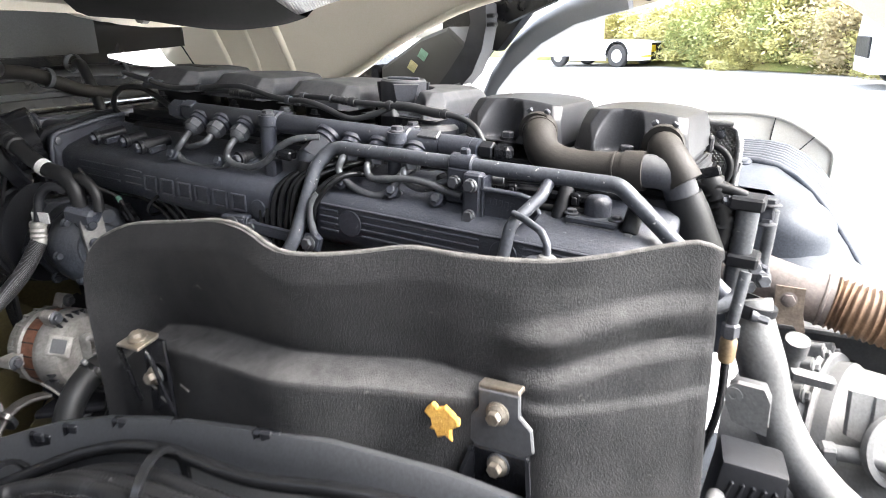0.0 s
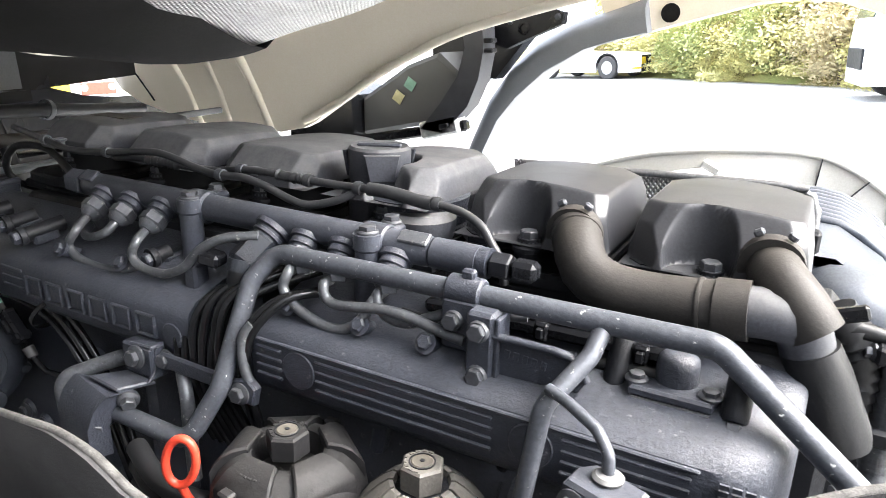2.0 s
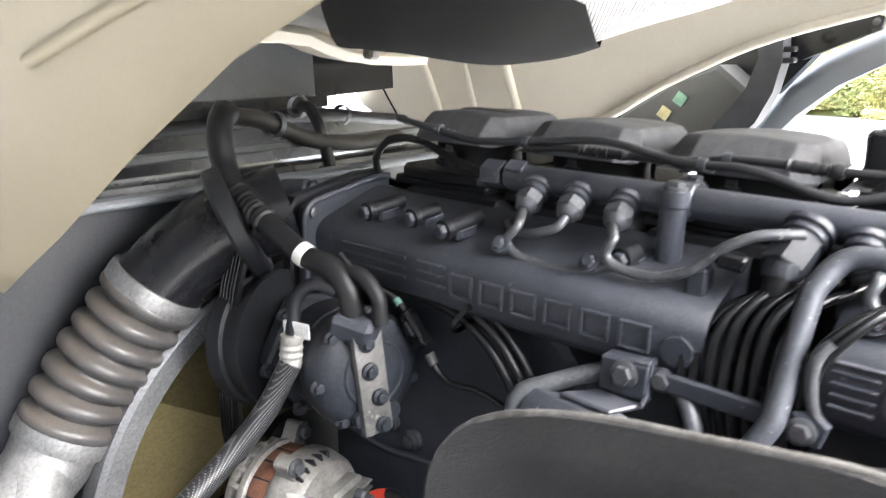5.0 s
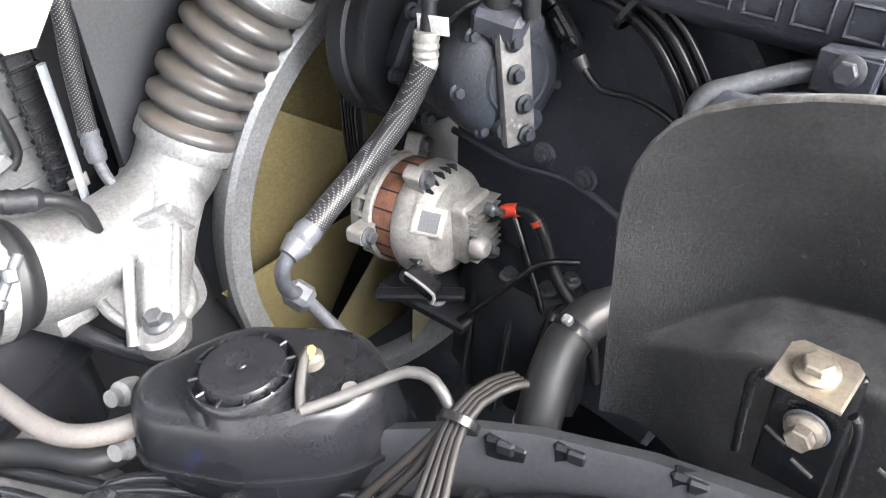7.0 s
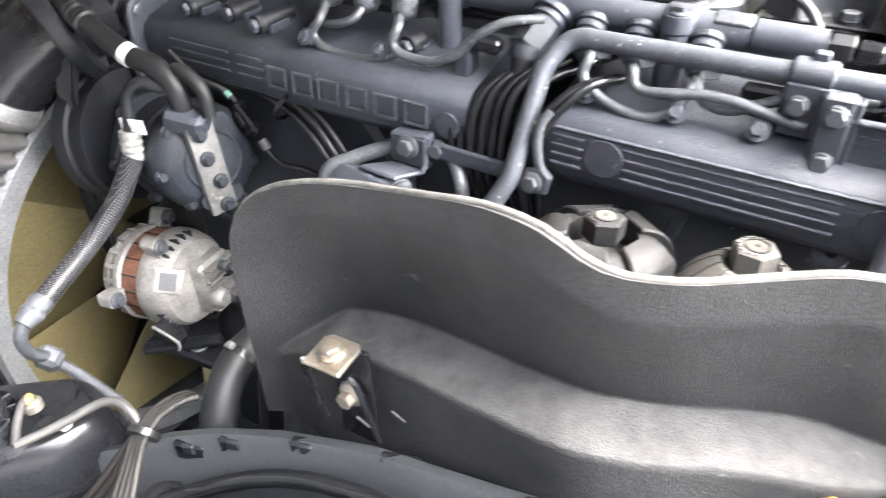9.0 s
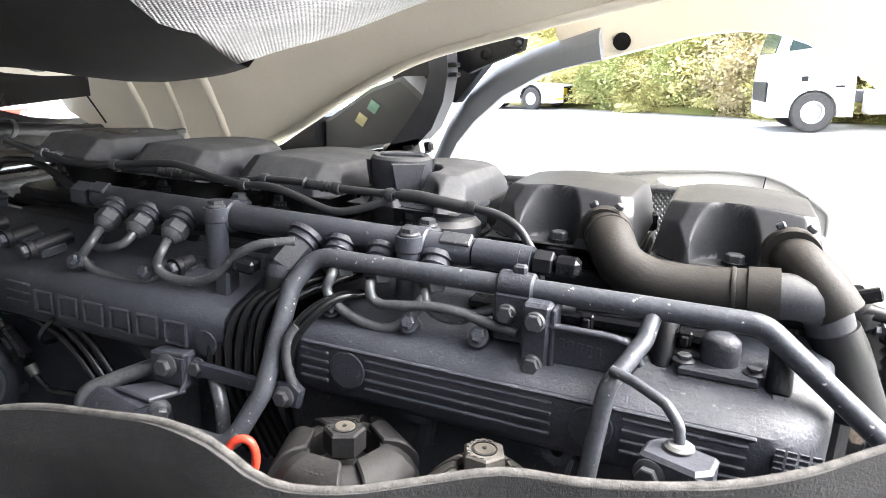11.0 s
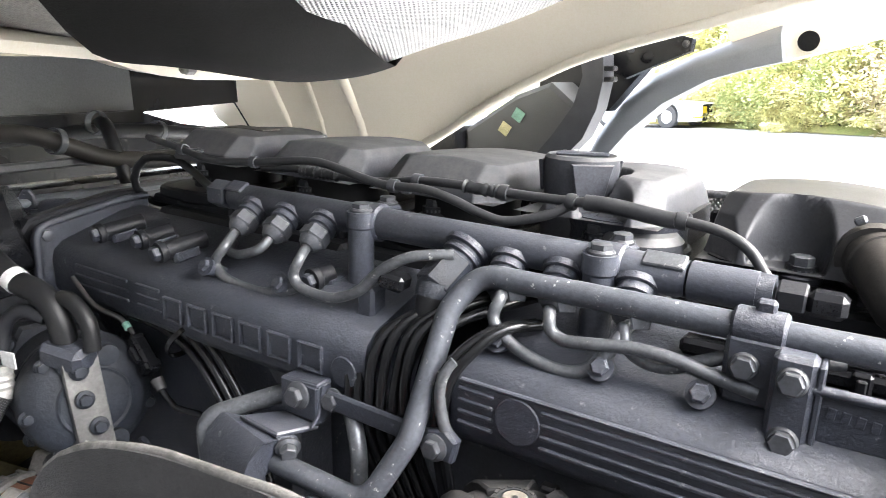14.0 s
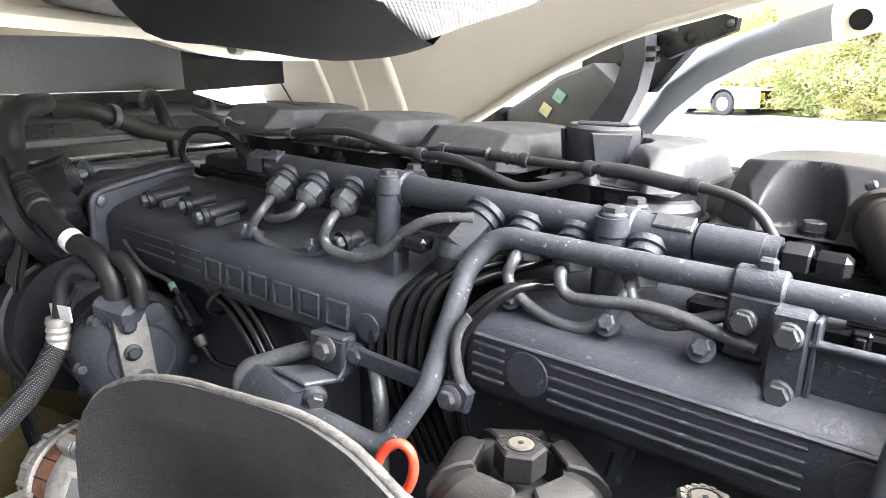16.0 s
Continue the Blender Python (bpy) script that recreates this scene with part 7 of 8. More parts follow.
oval = [(0.020 * (1 if math.cos(a) > 0 else -1) + 0.0105 * math.cos(a), 0.0125 * math.sin(a)) for a in [2 * math.pi * (k + 0.5) / 20 for k in range(20)]]
fl_ = part("flange", prism(oval, 0.006, 0.0012), ENGINE, joint, m=FJ)
for x in (-0.021, 0.021):
    part("flange_bolt", bolt(0.0075, 0.011), BOLT, fl_, m=pose(x, 0, 0.006))
solo("stub_pipe", sweep(smooth_path([(-0.195, -0.138, -0.156), (-0.222, -0.155, -0.165), (-0.256, -0.176, -0.180), (-0.268, -0.184, -0.186), (-0.274, -0.189, -0.196), (-0.274, -0.190, -0.212), (-0.272, -0.188, -0.25)], 0.006), 0.0085, 16), STEEL, E0, "short bent grey pipe", "pipe")
solo("stub_pipe", sweep(smooth_path([(-0.150, -0.138, -0.158), (-0.134, -0.150, -0.166), (-0.122, -0.158, -0.186), (-0.119, -0.161, -0.215), (-0.117, -0.162, -0.27)], 0.006), 0.0070, 16), STEEL, E0, "short upright grey pipe", "pipe")
for i in range(4):
    solo("fuel_hose", hose([(-0.12, -0.22, -0.20 - 0.018 * i), (-0.07, -0.238, -0.205 - 0.018 * i), (-0.03, -0.232, -0.215 - 0.018 * i), (0.0, -0.20, -0.23 - 0.018 * i)], 0.0095, 12), RUBBER, E0, "black fuel hose beside the filter", "hose", "fuel hoses")

# filters
def filter_top(th, mat):
    hx = part("hexagon", hexbar(0.0182, 0.022, 0.002), mat, th, m=pose(0, 0, -0.004, 0, 0, 14))
    part("cap_disc", disc(0.0092, 0.0025, 28), BEIGE, hx, "beige round inset", m=pose(0, 0, 0.0205))
    part("centre_dot", disc(0.002, 0.0008, 12, 0.0002), DARK, hx, m=pose(0, 0, 0.0228))
    part("inset_ring", lathe([(0.0096, 0.0), (0.0106, 0.0), (0.0106, 0.0016), (0.0096, 0.0016), (0.0096, 0.0)], 28), DARK, hx, m=pose(0, 0, 0.0212))
    for k in range(9):
        a = 0.42 * k + 0.6
        part("raised_mark", box(0.0022, 0.0034, 0.001, 0.0), mat, hx, m=pose(0.0134 * math.cos(a), 0.0134 * math.sin(a), 0.0222, 0, 0, math.degrees(a)))


def oil_filter(x, y, z):
    """A domed housing with a well round its hexagon and wide raised panels."""
    th = thing("filter_housing", at(x, y, z, 0, 0, 12), "dusty dark plastic oil filter housing with a hexagon top", "filter", "filter housings")
    part("dome", lathe([(0, -0.020), (0.0265, -0.020), (0.0285, -0.008), (0.030, 0.000), (0.036, 0.001), (0.046, -0.003), (0.056, -0.012), (0.0640, -0.026), (0.0670, -0.046), (0.0670, -0.095), (0, -0.095)], 56), FILTERP, th, sharp=50)
    for a in (-102, -30, 42, 114, 186):
        rings = []
        for rr, zt, zb in ((0.0290, 0.0045, -0.02), (0.0302, 0.0060, -0.02), (0.040, 0.0048, -0.02), (0.048, 0.0008, -0.02), (0.0555, -0.0075, -0.025), (0.0575, -0.012, -0.03)):
            h = rr * math.tan(radians(26))
            rings.append([(rr, -h, zb), (rr, h, zb), (rr, h, zt - 0.002), (rr, h - 0.002, zt), (rr, -h + 0.002, zt), (rr, -h, zt - 0.002)])
        part("panel", loft(rings), FILTERP, th, m=pose(0, 0, 0, 0, 0, a), sharp=30)
    for i in range(6):
        part("raised_mark", box(0.0018, 0.0030, 0.0016, 0.0003), FILTERP, th, m=pose(0, 0, 0, 0, 0, -102 - 15 + 6 * i) @ pose(0.0475, 0, 0.0008, 0, 32))
    for a in (80, 250):
        part("rim_lug", box(0.010, 0.014, 0.012, 0.002), FILTERP, th, m=pose(0, 0, 0, 0, 0, a) @ pose(0.062, 0, -0.012))
    filter_top(th, FILTERP)


def fuel_filter(x, y, z):
    """A cone of broad fins round a hexagon."""
    th = thing("filter_housing", at(x, y, z, 0, 0, 40), "dusty pale finned fuel filter housing with a hexagon top", "filter", "filter housings")
    part("cone", lathe([(0, -0.004), (0.024, -0.004), (0.030, -0.008), (0.052, -0.030), (0.058, -0.046), (0.058, -0.095), (0, -0.095)], 48), DARK, th)
    for k in range(14):
        rings = []
        for rr, zt in ((0.0225, 0.001), (0.026, 0.001), (0.034, -0.005), (0.046, -0.017), (0.054, -0.029), (0.0595, -0.046), (0.0595, -0.07)):
            h = rr * math.tan(math.pi / 14) * 0.80
            rings.append([(rr - 0.006, -h, zt - 0.02), (rr - 0.006, h, zt - 0.02), (rr, h, zt), (rr, -h, zt)])
        part("fin", loft(rings), FINP, th, m=pose(0, 0, 0, 0, 0, 360 / 14 * k), sharp=30)
    filter_top(th, FINP)


FINP = surface("dusty_pale_plastic", (0.085, 0.080, 0.072), (0.05, 0.047, 0.043), 0.55, 0.0, 30, 0.3, 260, dust=0.45, dust_col=(0.20, 0.185, 0.165), wear=0.2, wear_col=(0.05, 0.045, 0.04), wear_scale=60)
oil_filter(0.036, -0.190, -0.164)
fuel_filter(0.154, -0.170, -0.164)
for x, y in ((0.075, -0.118), (0.205, -0.128)):
    lg = thing("hose_eye", at(x, y, -0.155), "dark cast eye beside the filters", "bracket")
    part("eye", lathe([(0.005, -0.006), (0.013, -0.006), (0.014, 0.0), (0.013, 0.006), (0.005, 0.006), (0.005, -0.006)], 20), ENGINE, lg, m=face_dir((0, 0, 0), (0.1, -1, 0.2)))
    part("stem", box(0.014, 0.02, 0.04, 0.004), ENGINE, lg, m=pose(0.004, 0.004, -0.022, 0, 12))
solo("pull_ring", sweep([Vector((0.013 * math.cos(a), 0, 0.023 * math.sin(a))) for a in [2 * math.pi * k / 28 for k in range(29)]], 0.0036, 10), REDP, at(-0.030, -0.245, -0.168, 0, 14, 20), "red plastic dipstick pull ring", "ring")
solo("dipstick_stem", hose([(-0.033, -0.245, -0.191), (-0.028, -0.235, -0.22), (-0.015, -0.2, -0.28)], 0.004, 8), REDP, E0, "red dipstick stem under its ring", "dipstick")

# ---- sound shield beside the engine ----
ST = [(-0.79, 0.465, 1.30), (-0.785, 0.468, 1.345), (-0.768, 0.475, 1.375), (-0.74, 0.48, 1.392), (-0.70, 0.48, 1.405), (-0.66, 0.483, 1.411), (-0.62, 0.48, 1.416), (-0.58, 0.474, 1.423), (-0.54, 0.47, 1.428), (-0.50, 0.466, 1.425), (-0.46, 0.465, 1.408), (-0.42, 0.476, 1.405), (-0.38, 0.498, 1.407),
      (-0.34, 0.516, 1.411), (-0.30, 0.53, 1.405), (-0.26, 0.55, 1.399), (-0.22, 0.572, 1.396), (-0.18, 0.597, 1.398), (-0.14, 0.63, 1.402), (-0.105, 0.655, 1.405), (-0.085, 0.668, 1.395)]


def shield_mesh():
    g, rows = Geo(), []
    pts = smooth_path(ST, 0.012)
    nz = 64
    for p in pts:
        col = []
        bot = 1.14 - 0.10 * max(0, min(1, (p.x + 0.45) / 0.3))
        for j in range(nz + 1):
            zr = float(np.interp(p.x, (-0.80, -0.70, -0.60, -0.45, -0.35, -0.26, -0.15), (1.200, 1.266, 1.278, 1.286, 1.279, 1.265, 1.255)))
            za, zb = zr + 0.004, zr - 0.010
            if j <= 34:
                z = p.z + (za - p.z) * j / 34
            elif j <= 42:
                z = za + (zb - za) * (j - 34) / 8
            else:
                z = zb + (bot - zb) * (j - 42) / (nz - 42)
            y = p.y
            step = max(0.0, min(1.0, (za - z) / (za - zb)))
            step = step * step * (3 - 2 * step)
            fade = max(0, min(1, (p.x + 0.765) / 0.05)) * max(0.12, min(1, (-0.23 - p.x) / 0.10))
            hollow = max(0.0, min(1.0, (p.z - 0.03 - z) / max(0.02, p.z - 0.03 - zr)))
            y += (0.032 * hollow - 0.047 * step) * fade
            if p.x > -0.30:
                side = max(0, min(1, (p.x + 0.27) / 0.05)) * max(0.35, min(1, (-0.08 - p.x) / 0.04))
                for zf, amt in ((1.337, 0.016), (1.290, 0.018)):
                    u = (zf + 0.012 * math.sin((p.x + 0.2) * 20) - z) / 0.016
                    y -= amt * side * (max(0.0, min(1.0, u + 0.5)) - (max(0.0, min(1.0, (u - 1.0) / 1.4)) * 0.8 if zf > 1.3 else 0))
                y -= 0.012 * max(0.0, 1 - abs(p.x + 0.205) / 0.07) * max(0.0, min(1.0, (1.37 - z) / 0.05))
            y += 0.004 * noise.noise((p.x * 9, z * 9, 2))
            col.append(Vector((p.x, y, z)))
        rows.append(col)
    n = nz + 1
    for c in rows:
        g.v += c
    for i in range(len(rows) - 1):
        for j in range(nz):
            a = i * n + j
            g.f.append((a, a + 1, a + n + 1, a + n))
    k = len(g.v)
    g.v += [v + Vector((0, 0.007, 0)) for v in g.v[:k]]
    g.f += [tuple(reversed([q + k for q in f])) for f in g.f[:]]
    m = len(rows)
    for i in range(m - 1):
        for j in (0, nz):
            a, b = i * n + j, (i + 1) * n + j
            g.f.append((a, b, b + k, a + k) if j == 0 else (b, a, a + k, b + k))
    for j in range(nz):
        for i in (0, m - 1):
            a, b = i * n + j, i * n + j + 1
            g.f.append((b, a, a + k, b + k) if i == 0 else (a, b, b + k, a + k))
    return g


sh = thing("sound_shield", pose(-0.45, 0.5, 1.25), "dusty black felt sound shield with pressed folds", "sound shield")
SHI = sh.matrix_world.inverted()
part("sheet", shield_mesh(), FELT, sh, m=SHI, sharp=60)
part("edge", sweep([p + Vector((0, 0.0035, 0.0)) for p in smooth_path(ST, 0.012)], 0.0030, 6), FELTEDGE, sh, "pale frayed edge", m=SHI)
part("foam_patch", prism([(0.016 * (1 + 0.2 * math.sin(3 * a) + 0.22 * math.sin(7 * a + 1) + 0.1 * math.sin(11 * a)) * math.cos(a), 0.020 * (1 + 0.25 * math.sin(2 * a + 2) + 0.15 * math.sin(6 * a)) * math.sin(a)) for a in [2 * math.pi * k / 24 for k in range(24)]], 0.006, 0.002), ORANGE, sh, "torn orange foam patch", m=SHI @ face_dir((-0.303, 0.507, 1.243), (0, -1, 0.1)))


def shield_bracket(m, label, flat):
    th = thing("shield_bracket", m, label, "bracket", "shield brackets")
    if flat:
        pl = part("top_plate", prism([(-0.018, -0.016), (0.018, -0.016), (0.018, 0.012), (0.013, 0.017), (-0.013, 0.017), (-0.018, 0.012)], 0.004, 0.001), ZINC, th, "rusty zinc plate", m=pose(0, -0.014, 0.0, 10))
        part("top_bolt", bolt(0.0075, 0.009), ZINC, pl, m=pose(0, 0, 0.004))
        part("back_plate", box(0.040, 0.005, 0.10, 0.0015), BLACKP, th, m=pose(0, 0.004, -0.052))
        wsh = part("washer", disc(0.0125, 0.002), BOLT, th, m=face_dir((0.002, -0.001, -0.047), (0, -1, 0)))
        part("side_bolt", bolt(0.0075, 0.012), ZINC, wsh, m=pose(0, 0, 0.002))
        for x in (-0.026, 0.026):
            part("side_bar", hose([(x * 0.85, -0.024, -0.004), (x, -0.022, -0.012), (x * 1.05, -0.014, -0.05), (x * 1.1, -0.006, -0.085)], 0.0028, 8, 0.006), BLACKP, th)
        for dx, dz in ((-0.012, -0.066), (0.006, -0.08), (0.045, -0.055)):
            part("scuff", box(0.014, 0.0012, 0.0018, 0.0), FELTEDGE, th, "pale scuff mark", m=pose(dx, 0.001, dz, 0, 25))
        return th
    part("top_plate", box(0.044, 0.014, 0.006, 0.0015), ZINC, th, "rusty zinc strip", m=pose(0, 0.002, 0.036))
    part("back_plate", prism([(-0.028, -0.07), (0.028, -0.07), (0.028, -0.03), (0.036, -0.024), (0.034, 0.0), (0.022, 0.012), (0.022, 0.034), (-0.022, 0.034), (-0.022, 0.012), (-0.034, 0.0), (-0.036, -0.024), (-0.028, -0.03)], 0.006, 0.0015), FRAME, th, m=face_dir((0, 0, 0), (0, -1, 0), 0))
    for z, mt in ((0.012, ZINC), (-0.045, BOLT)):
        w2 = part("washer", disc(0.0125, 0.0025), mt, th, m=face_dir((0, -0.007, z), (0, -1, 0)))
        part("side_bolt", bolt(0.0075, 0.012), ZINC, w2, m=pose(0, 0, 0.0025))
    part("lower_plate", box(0.062, 0.008, 0.12, 0.002), BLACKP, th, m=pose(0, -0.004, -0.09))
    for x in (-0.03, 0.03):
        part("gusset", loft([[(x, -0.008, -0.03), (x + 0.004, -0.008, -0.03), (x + 0.004, -0.010, -0.15), (x, -0.010, -0.15)], [(x, -0.012, -0.03), (x + 0.004, -0.012, -0.03), (x * 2 + 0.004, -0.07, -0.15), (x * 2, -0.07, -0.15)]]), BLACKP, th)
    return th


shield_bracket(pose(-0.657, 0.452, 1.285), "black steel shield bracket with a rusty bolted plate", True)
shield_bracket(pose(-0.255, 0.535, 1.24), "black steel shield bracket with two zinc bolts", False)

# black plastic duct in front of the shield
tray = thing("cable_duct", pose(-0.6, 0.38, 1.15), "long black plastic cable duct with clip slots", "duct")
TI = tray.matrix_world.inverted()
tp = [(-0.97, 0.325, 1.10), (-0.905, 0.365, 1.125), (-0.849, 0.396, 1.144), (-0.80, 0.412, 1.16), (-0.725, 0.430, 1.178), (-0.637, 0.445, 1.192), (-0.509, 0.447, 1.213), (-0.406, 0.462, 1.218), (-0.292, 0.492, 1.20), (-0.15, 0.54, 1.15)]
# black plastic drawn in grey, so that the colour carries the duct's sheen
part("wall", loft([[(x, y, z), (x + 0.002, y - 0.010, z + 0.002), (x + 0.003, y - 0.014, z - 0.004), (x + 0.005, y - 0.018, z - 0.03), (x + 0.008, y - 0.028, z - 0.09), (x + 0.006, y - 0.02, z - 0.092), (x + 0.002, y - 0.010, z - 0.03), (x, y - 0.003, z - 0.006)] for x, y, z in tp]), GREYWALL, tray, m=TI, sharp=40)
for x, y, z in tp[2:7]:
    c = part("clip", box(0.035, 0.012, 0.022, 0.003), BLACKP, tray, m=TI @ pose(x + 0.03, y - 0.002, z - 0.006, 0, 0, 18))
    part("slot", box(0.014, 0.006, 0.012, 0.002), DARK, c, m=pose(0, -0.005, 0.006))

# washer fluid reservoir
res = thing("fluid_reservoir", pose(-0.99, 0.285, 1.10), "black plastic fluid reservoir with a ribbed screw cap", "reservoir")


RC = [(-0.102, -0.055), (-0.055, -0.078), (0.025, -0.030), (0.080, 0.032), (0.088, 0.098), (0.01, 0.125), (-0.085, 0.050)]


def rpoly(corners, r, z, s=1.0, n=5):
    """A polygon with rounded corners at height z, scaled by s about its middle."""
    out, m = [], len(corners)
    for i in range(m):
        p, a, b = Vector(corners[i]), Vector(corners[i - 1]), Vector(corners[(i + 1) % m])
        u, w = (a - p).normalized() * r, (b - p).normalized() * r
        for k in range(n):
            t = k / (n - 1)
            q = (p + u) * (1 - t) ** 2 + p * 2 * t * (1 - t) + (p + w) * t * t
            out.append((q.x * s, q.y * s, z))
    return out


part("tank", loft([rpoly(RC, 0.024, -0.06, 0.7), rpoly(RC, 0.024, 0.0, 0.99), rpoly(RC, 0.024, 0.022, 0.97), rpoly(RC, 0.024, 0.038, 0.95), rpoly(RC, 0.024, 0.052, 0.91), rpoly(RC, 0.024, 0.059, 0.86), rpoly(RC, 0.024, 0.063, 0.80), rpoly(RC, 0.02, 0.0645, 0.72)]), BLACKP, res, sharp=70)
part("seam", loft([rpoly(RC, 0.025, -0.002, 1.03), rpoly(RC, 0.025, 0.003, 1.03)]), BLACKP, res)
part("raised_deck", loft([rpoly([(-0.05, -0.035), (0.0, -0.045), (0.055, 0.0), (0.06, 0.04), (-0.02, 0.055), (-0.055, 0.03)], 0.02, 0.06), rpoly([(-0.05, -0.035), (0.0, -0.045), (0.055, 0.0), (0.06, 0.04), (-0.02, 0.055), (-0.055, 0.03)], 0.02, 0.072, 0.92)]), BLACKP, res, sharp=60)
part("neck", lathe([(0, 0.078), (0.04, 0.078), (0.038, 0.09), (0, 0.09)], 32), BLACKP, res, m=pose(0.005, 0.003, -0.016))
lid = part("cap", lathe([(0, 0.086), (0.0335, 0.086), (0.0335, 0.0965), (0.0315, 0.0995), (0.027, 0.1005), (0.010, 0.1005), (0.008, 0.0995), (0.004, 0.0995), (0.003, 0.1005), (0, 0.1005)], 44), BLACKP, res, m=pose(0.000, 0.005, -0.012))
part("crown", lathe([(0.0385, 0.086), (0.0405, 0.086), (0.0408, 0.0945), (0.0395, 0.0965), (0.0385, 0.0945), (0.0385, 0.086)], 44), BLACKP, lid)
for k in range(12):
    a = 2 * math.pi * k / 12
    part("grip", box(0.008, 0.0035, 0.010, 0.001), BLACKP, lid, m=pose(0.0362 * math.cos(a), 0.0362 * math.sin(a), 0.0925, 0, 0, math.degrees(a)))
sn = part("level_sensor", lathe([(0, 0), (0.010, 0), (0.010, 0.008), (0.007, 0.012), (0, 0.012)], 16), BEIGE, res, "beige sensor base", m=pose(0.022, 0.050, 0.07))
part("orange_lead", hose([(0, 0, 0.01), (0.004, 0.0, 0.018), (0.008, -0.006, 0.014)], 0.0035, 8, 0.004), ORANGE, sn, "orange seal")
part("lead", hose([(0.022, 0.050, 0.085), (0.032, 0.038, 0.086), (0.048, 0.022, 0.08), (0.06, 0.013, 0.075)], 0.004, 8), GREYCABLE, res)
part("vent_plug", lathe([(0, 0), (0.008, 0), (0.006, 0.006), (0, 0.006)], 12), DULLALU, res, m=pose(0.062, 0.055, 0.062))
solo("sensor_cable", hose([(-0.93, 0.298, 1.175), (-0.912, 0.330, 1.18), (-0.89, 0.365, 1.19), (-0.868, 0.372, 1.19), (-0.852, 0.371, 1.175)], 0.0045, 10), GREYCABLE, I4, "grey sensor cable from the reservoir", "cable")

# cable tree, loom and hoses at the bottom
TREEC = surface("brown_grey_cable", (0.0125, 0.0105, 0.0095), (0.008, 0.007, 0.0062), 0.46, 0.0, 30, 0.05, 350, spec=0.3, dust=0.05, dust_col=(0.10, 0.095, 0.09))
tree = thing("cable_tree", pose(-0.845, 0.365, 1.17), "fan of grey cables tied together", "cables")
for i in range(4):
    part("cable", hose([(0.014 + 0.004 * i, 0.05, 0.018), (0.006 + 0.004 * i, 0.03, 0.02), (0.0 + 0.004 * i, 0.0, 0.008), (0.006 + 0.007 * i, -0.04, -0.03), (0.02 + 0.011 * i, -0.09, -0.07)], 0.0034, 8), TREEC, tree)
for i in range(2):
    part("cable", hose([(0.0, 0.0, 0.006), (-0.01 - 0.01 * i, -0.03, -0.03), (-0.04 - 0.012 * i, -0.07, -0.08)], 0.004, 8), TREEC, tree)
part("tie", lathe([(0.013, -0.003), (0.016, -0.003), (0.016, 0.003), (0.013, 0.003)], 16), CABLE, tree, m=face_dir((0.006, 0, 0.005), (0.3, -1, -0.5)))
hh = thing("heater_hose", pose(-0.79, 0.455, 1.18), "curved black heater hose with a plastic clip", "hose")
HHI = hh.matrix_world.inverted()
part("hose", hose([(-0.815, 0.415, 1.10), (-0.815, 0.425, 1.15), (-0.822, 0.455, 1.182), (-0.822, 0.492, 1.196), (-0.81, 0.53, 1.19), (-0.78, 0.57, 1.17)], 0.0175, 18), RUBBER, hh, m=HHI)
hc = part("clip", lathe([(0.0178, -0.004), (0.0195, -0.004), (0.0195, 0.004), (0.0178, 0.004), (0.0178, -0.004)], 24), CABLE, hh, "black cable tie", m=HHI @ face_dir((-0.8235, 0.475, 1.191), (0, 1, 0.45)))
part("tie_head", box(0.008, 0.008, 0.007, 0.0015), GREYPIPE, hc, m=pose(0.0, 0.021, 0))
part("paper_label", lathe([(0.0177, -0.009), (0.0179, -0.009), (0.0179, 0.009), (0.0177, 0.009)], 24), RUST, hh, "worn brown label", m=HHI @ face_dir((-0.815, 0.420, 1.135), (0, 0.2, 1)))
loom = thing("wiring_harness", pose(-0.6, 0.28, 1.06), "thick black and grey cable harness along the frame", "cables")
LMI = loom.matrix_world.inverted()
rl = random.Random(11)
for i in range(26):
    dy, dz, r = -0.095 * ((i * 0.618) % 1), -0.045 * ((i * 0.37) % 1), rl.choice((0.0042, 0.005, 0.006, 0.008))
    w_ = lambda s: rl.uniform(-s, s)
    ptsl = [(-1.30 + w_(0.05), 0.10 + dy, 1.03 + dz), (-1.15, 0.14 + dy + w_(0.02), 1.045 + dz), (-1.0, 0.235 + dy + w_(0.012), 1.05 + dz), (-0.88, 0.325 + dy, 1.08 + dz + w_(0.008)), (-0.742, 0.395 + dy, 1.14 + dz), (-0.62, 0.405 + dy + w_(0.008), 1.175 + dz), (-0.472, 0.405 + dy, 1.19 + dz + w_(0.006)), (-0.296, 0.435 + dy, 1.195 + dz), (0.0, 0.52 + dy, 1.12 + dz)]
    if i % 6 == 5:
        part("corrugated_sleeve", sweep(smooth_path(ptsl, 0.0035), lambda t, s: 0.0105 + 0.0015 * math.sin(s * 900), 10), RUBBER, loom, m=LMI, sharp=80)
    else:
        part("cable", hose(ptsl, r, 8, 0.03), GREYCABLE if i % 4 == 1 else CABLE, loom, m=LMI)
for x, y, z in ((-0.96, 0.22, 1.045), (-0.80, 0.325, 1.09), (-0.55, 0.36, 1.16)):
    part("tie", lathe([(0.05, -0.004), (0.056, -0.004), (0.056, 0.004), (0.05, 0.004), (0.05, -0.004)], 24), CABLE, loom, m=LMI @ face_dir((x, y, z), (1, 0.45, 0.05)))
solo("frame_side", box(2.6, 0.2, 0.5, 0.02), FRAME, pose(-0.55, 0.27, 0.76, 0, 0, 15), "dark painted chassis rail under the harness", "chassis")
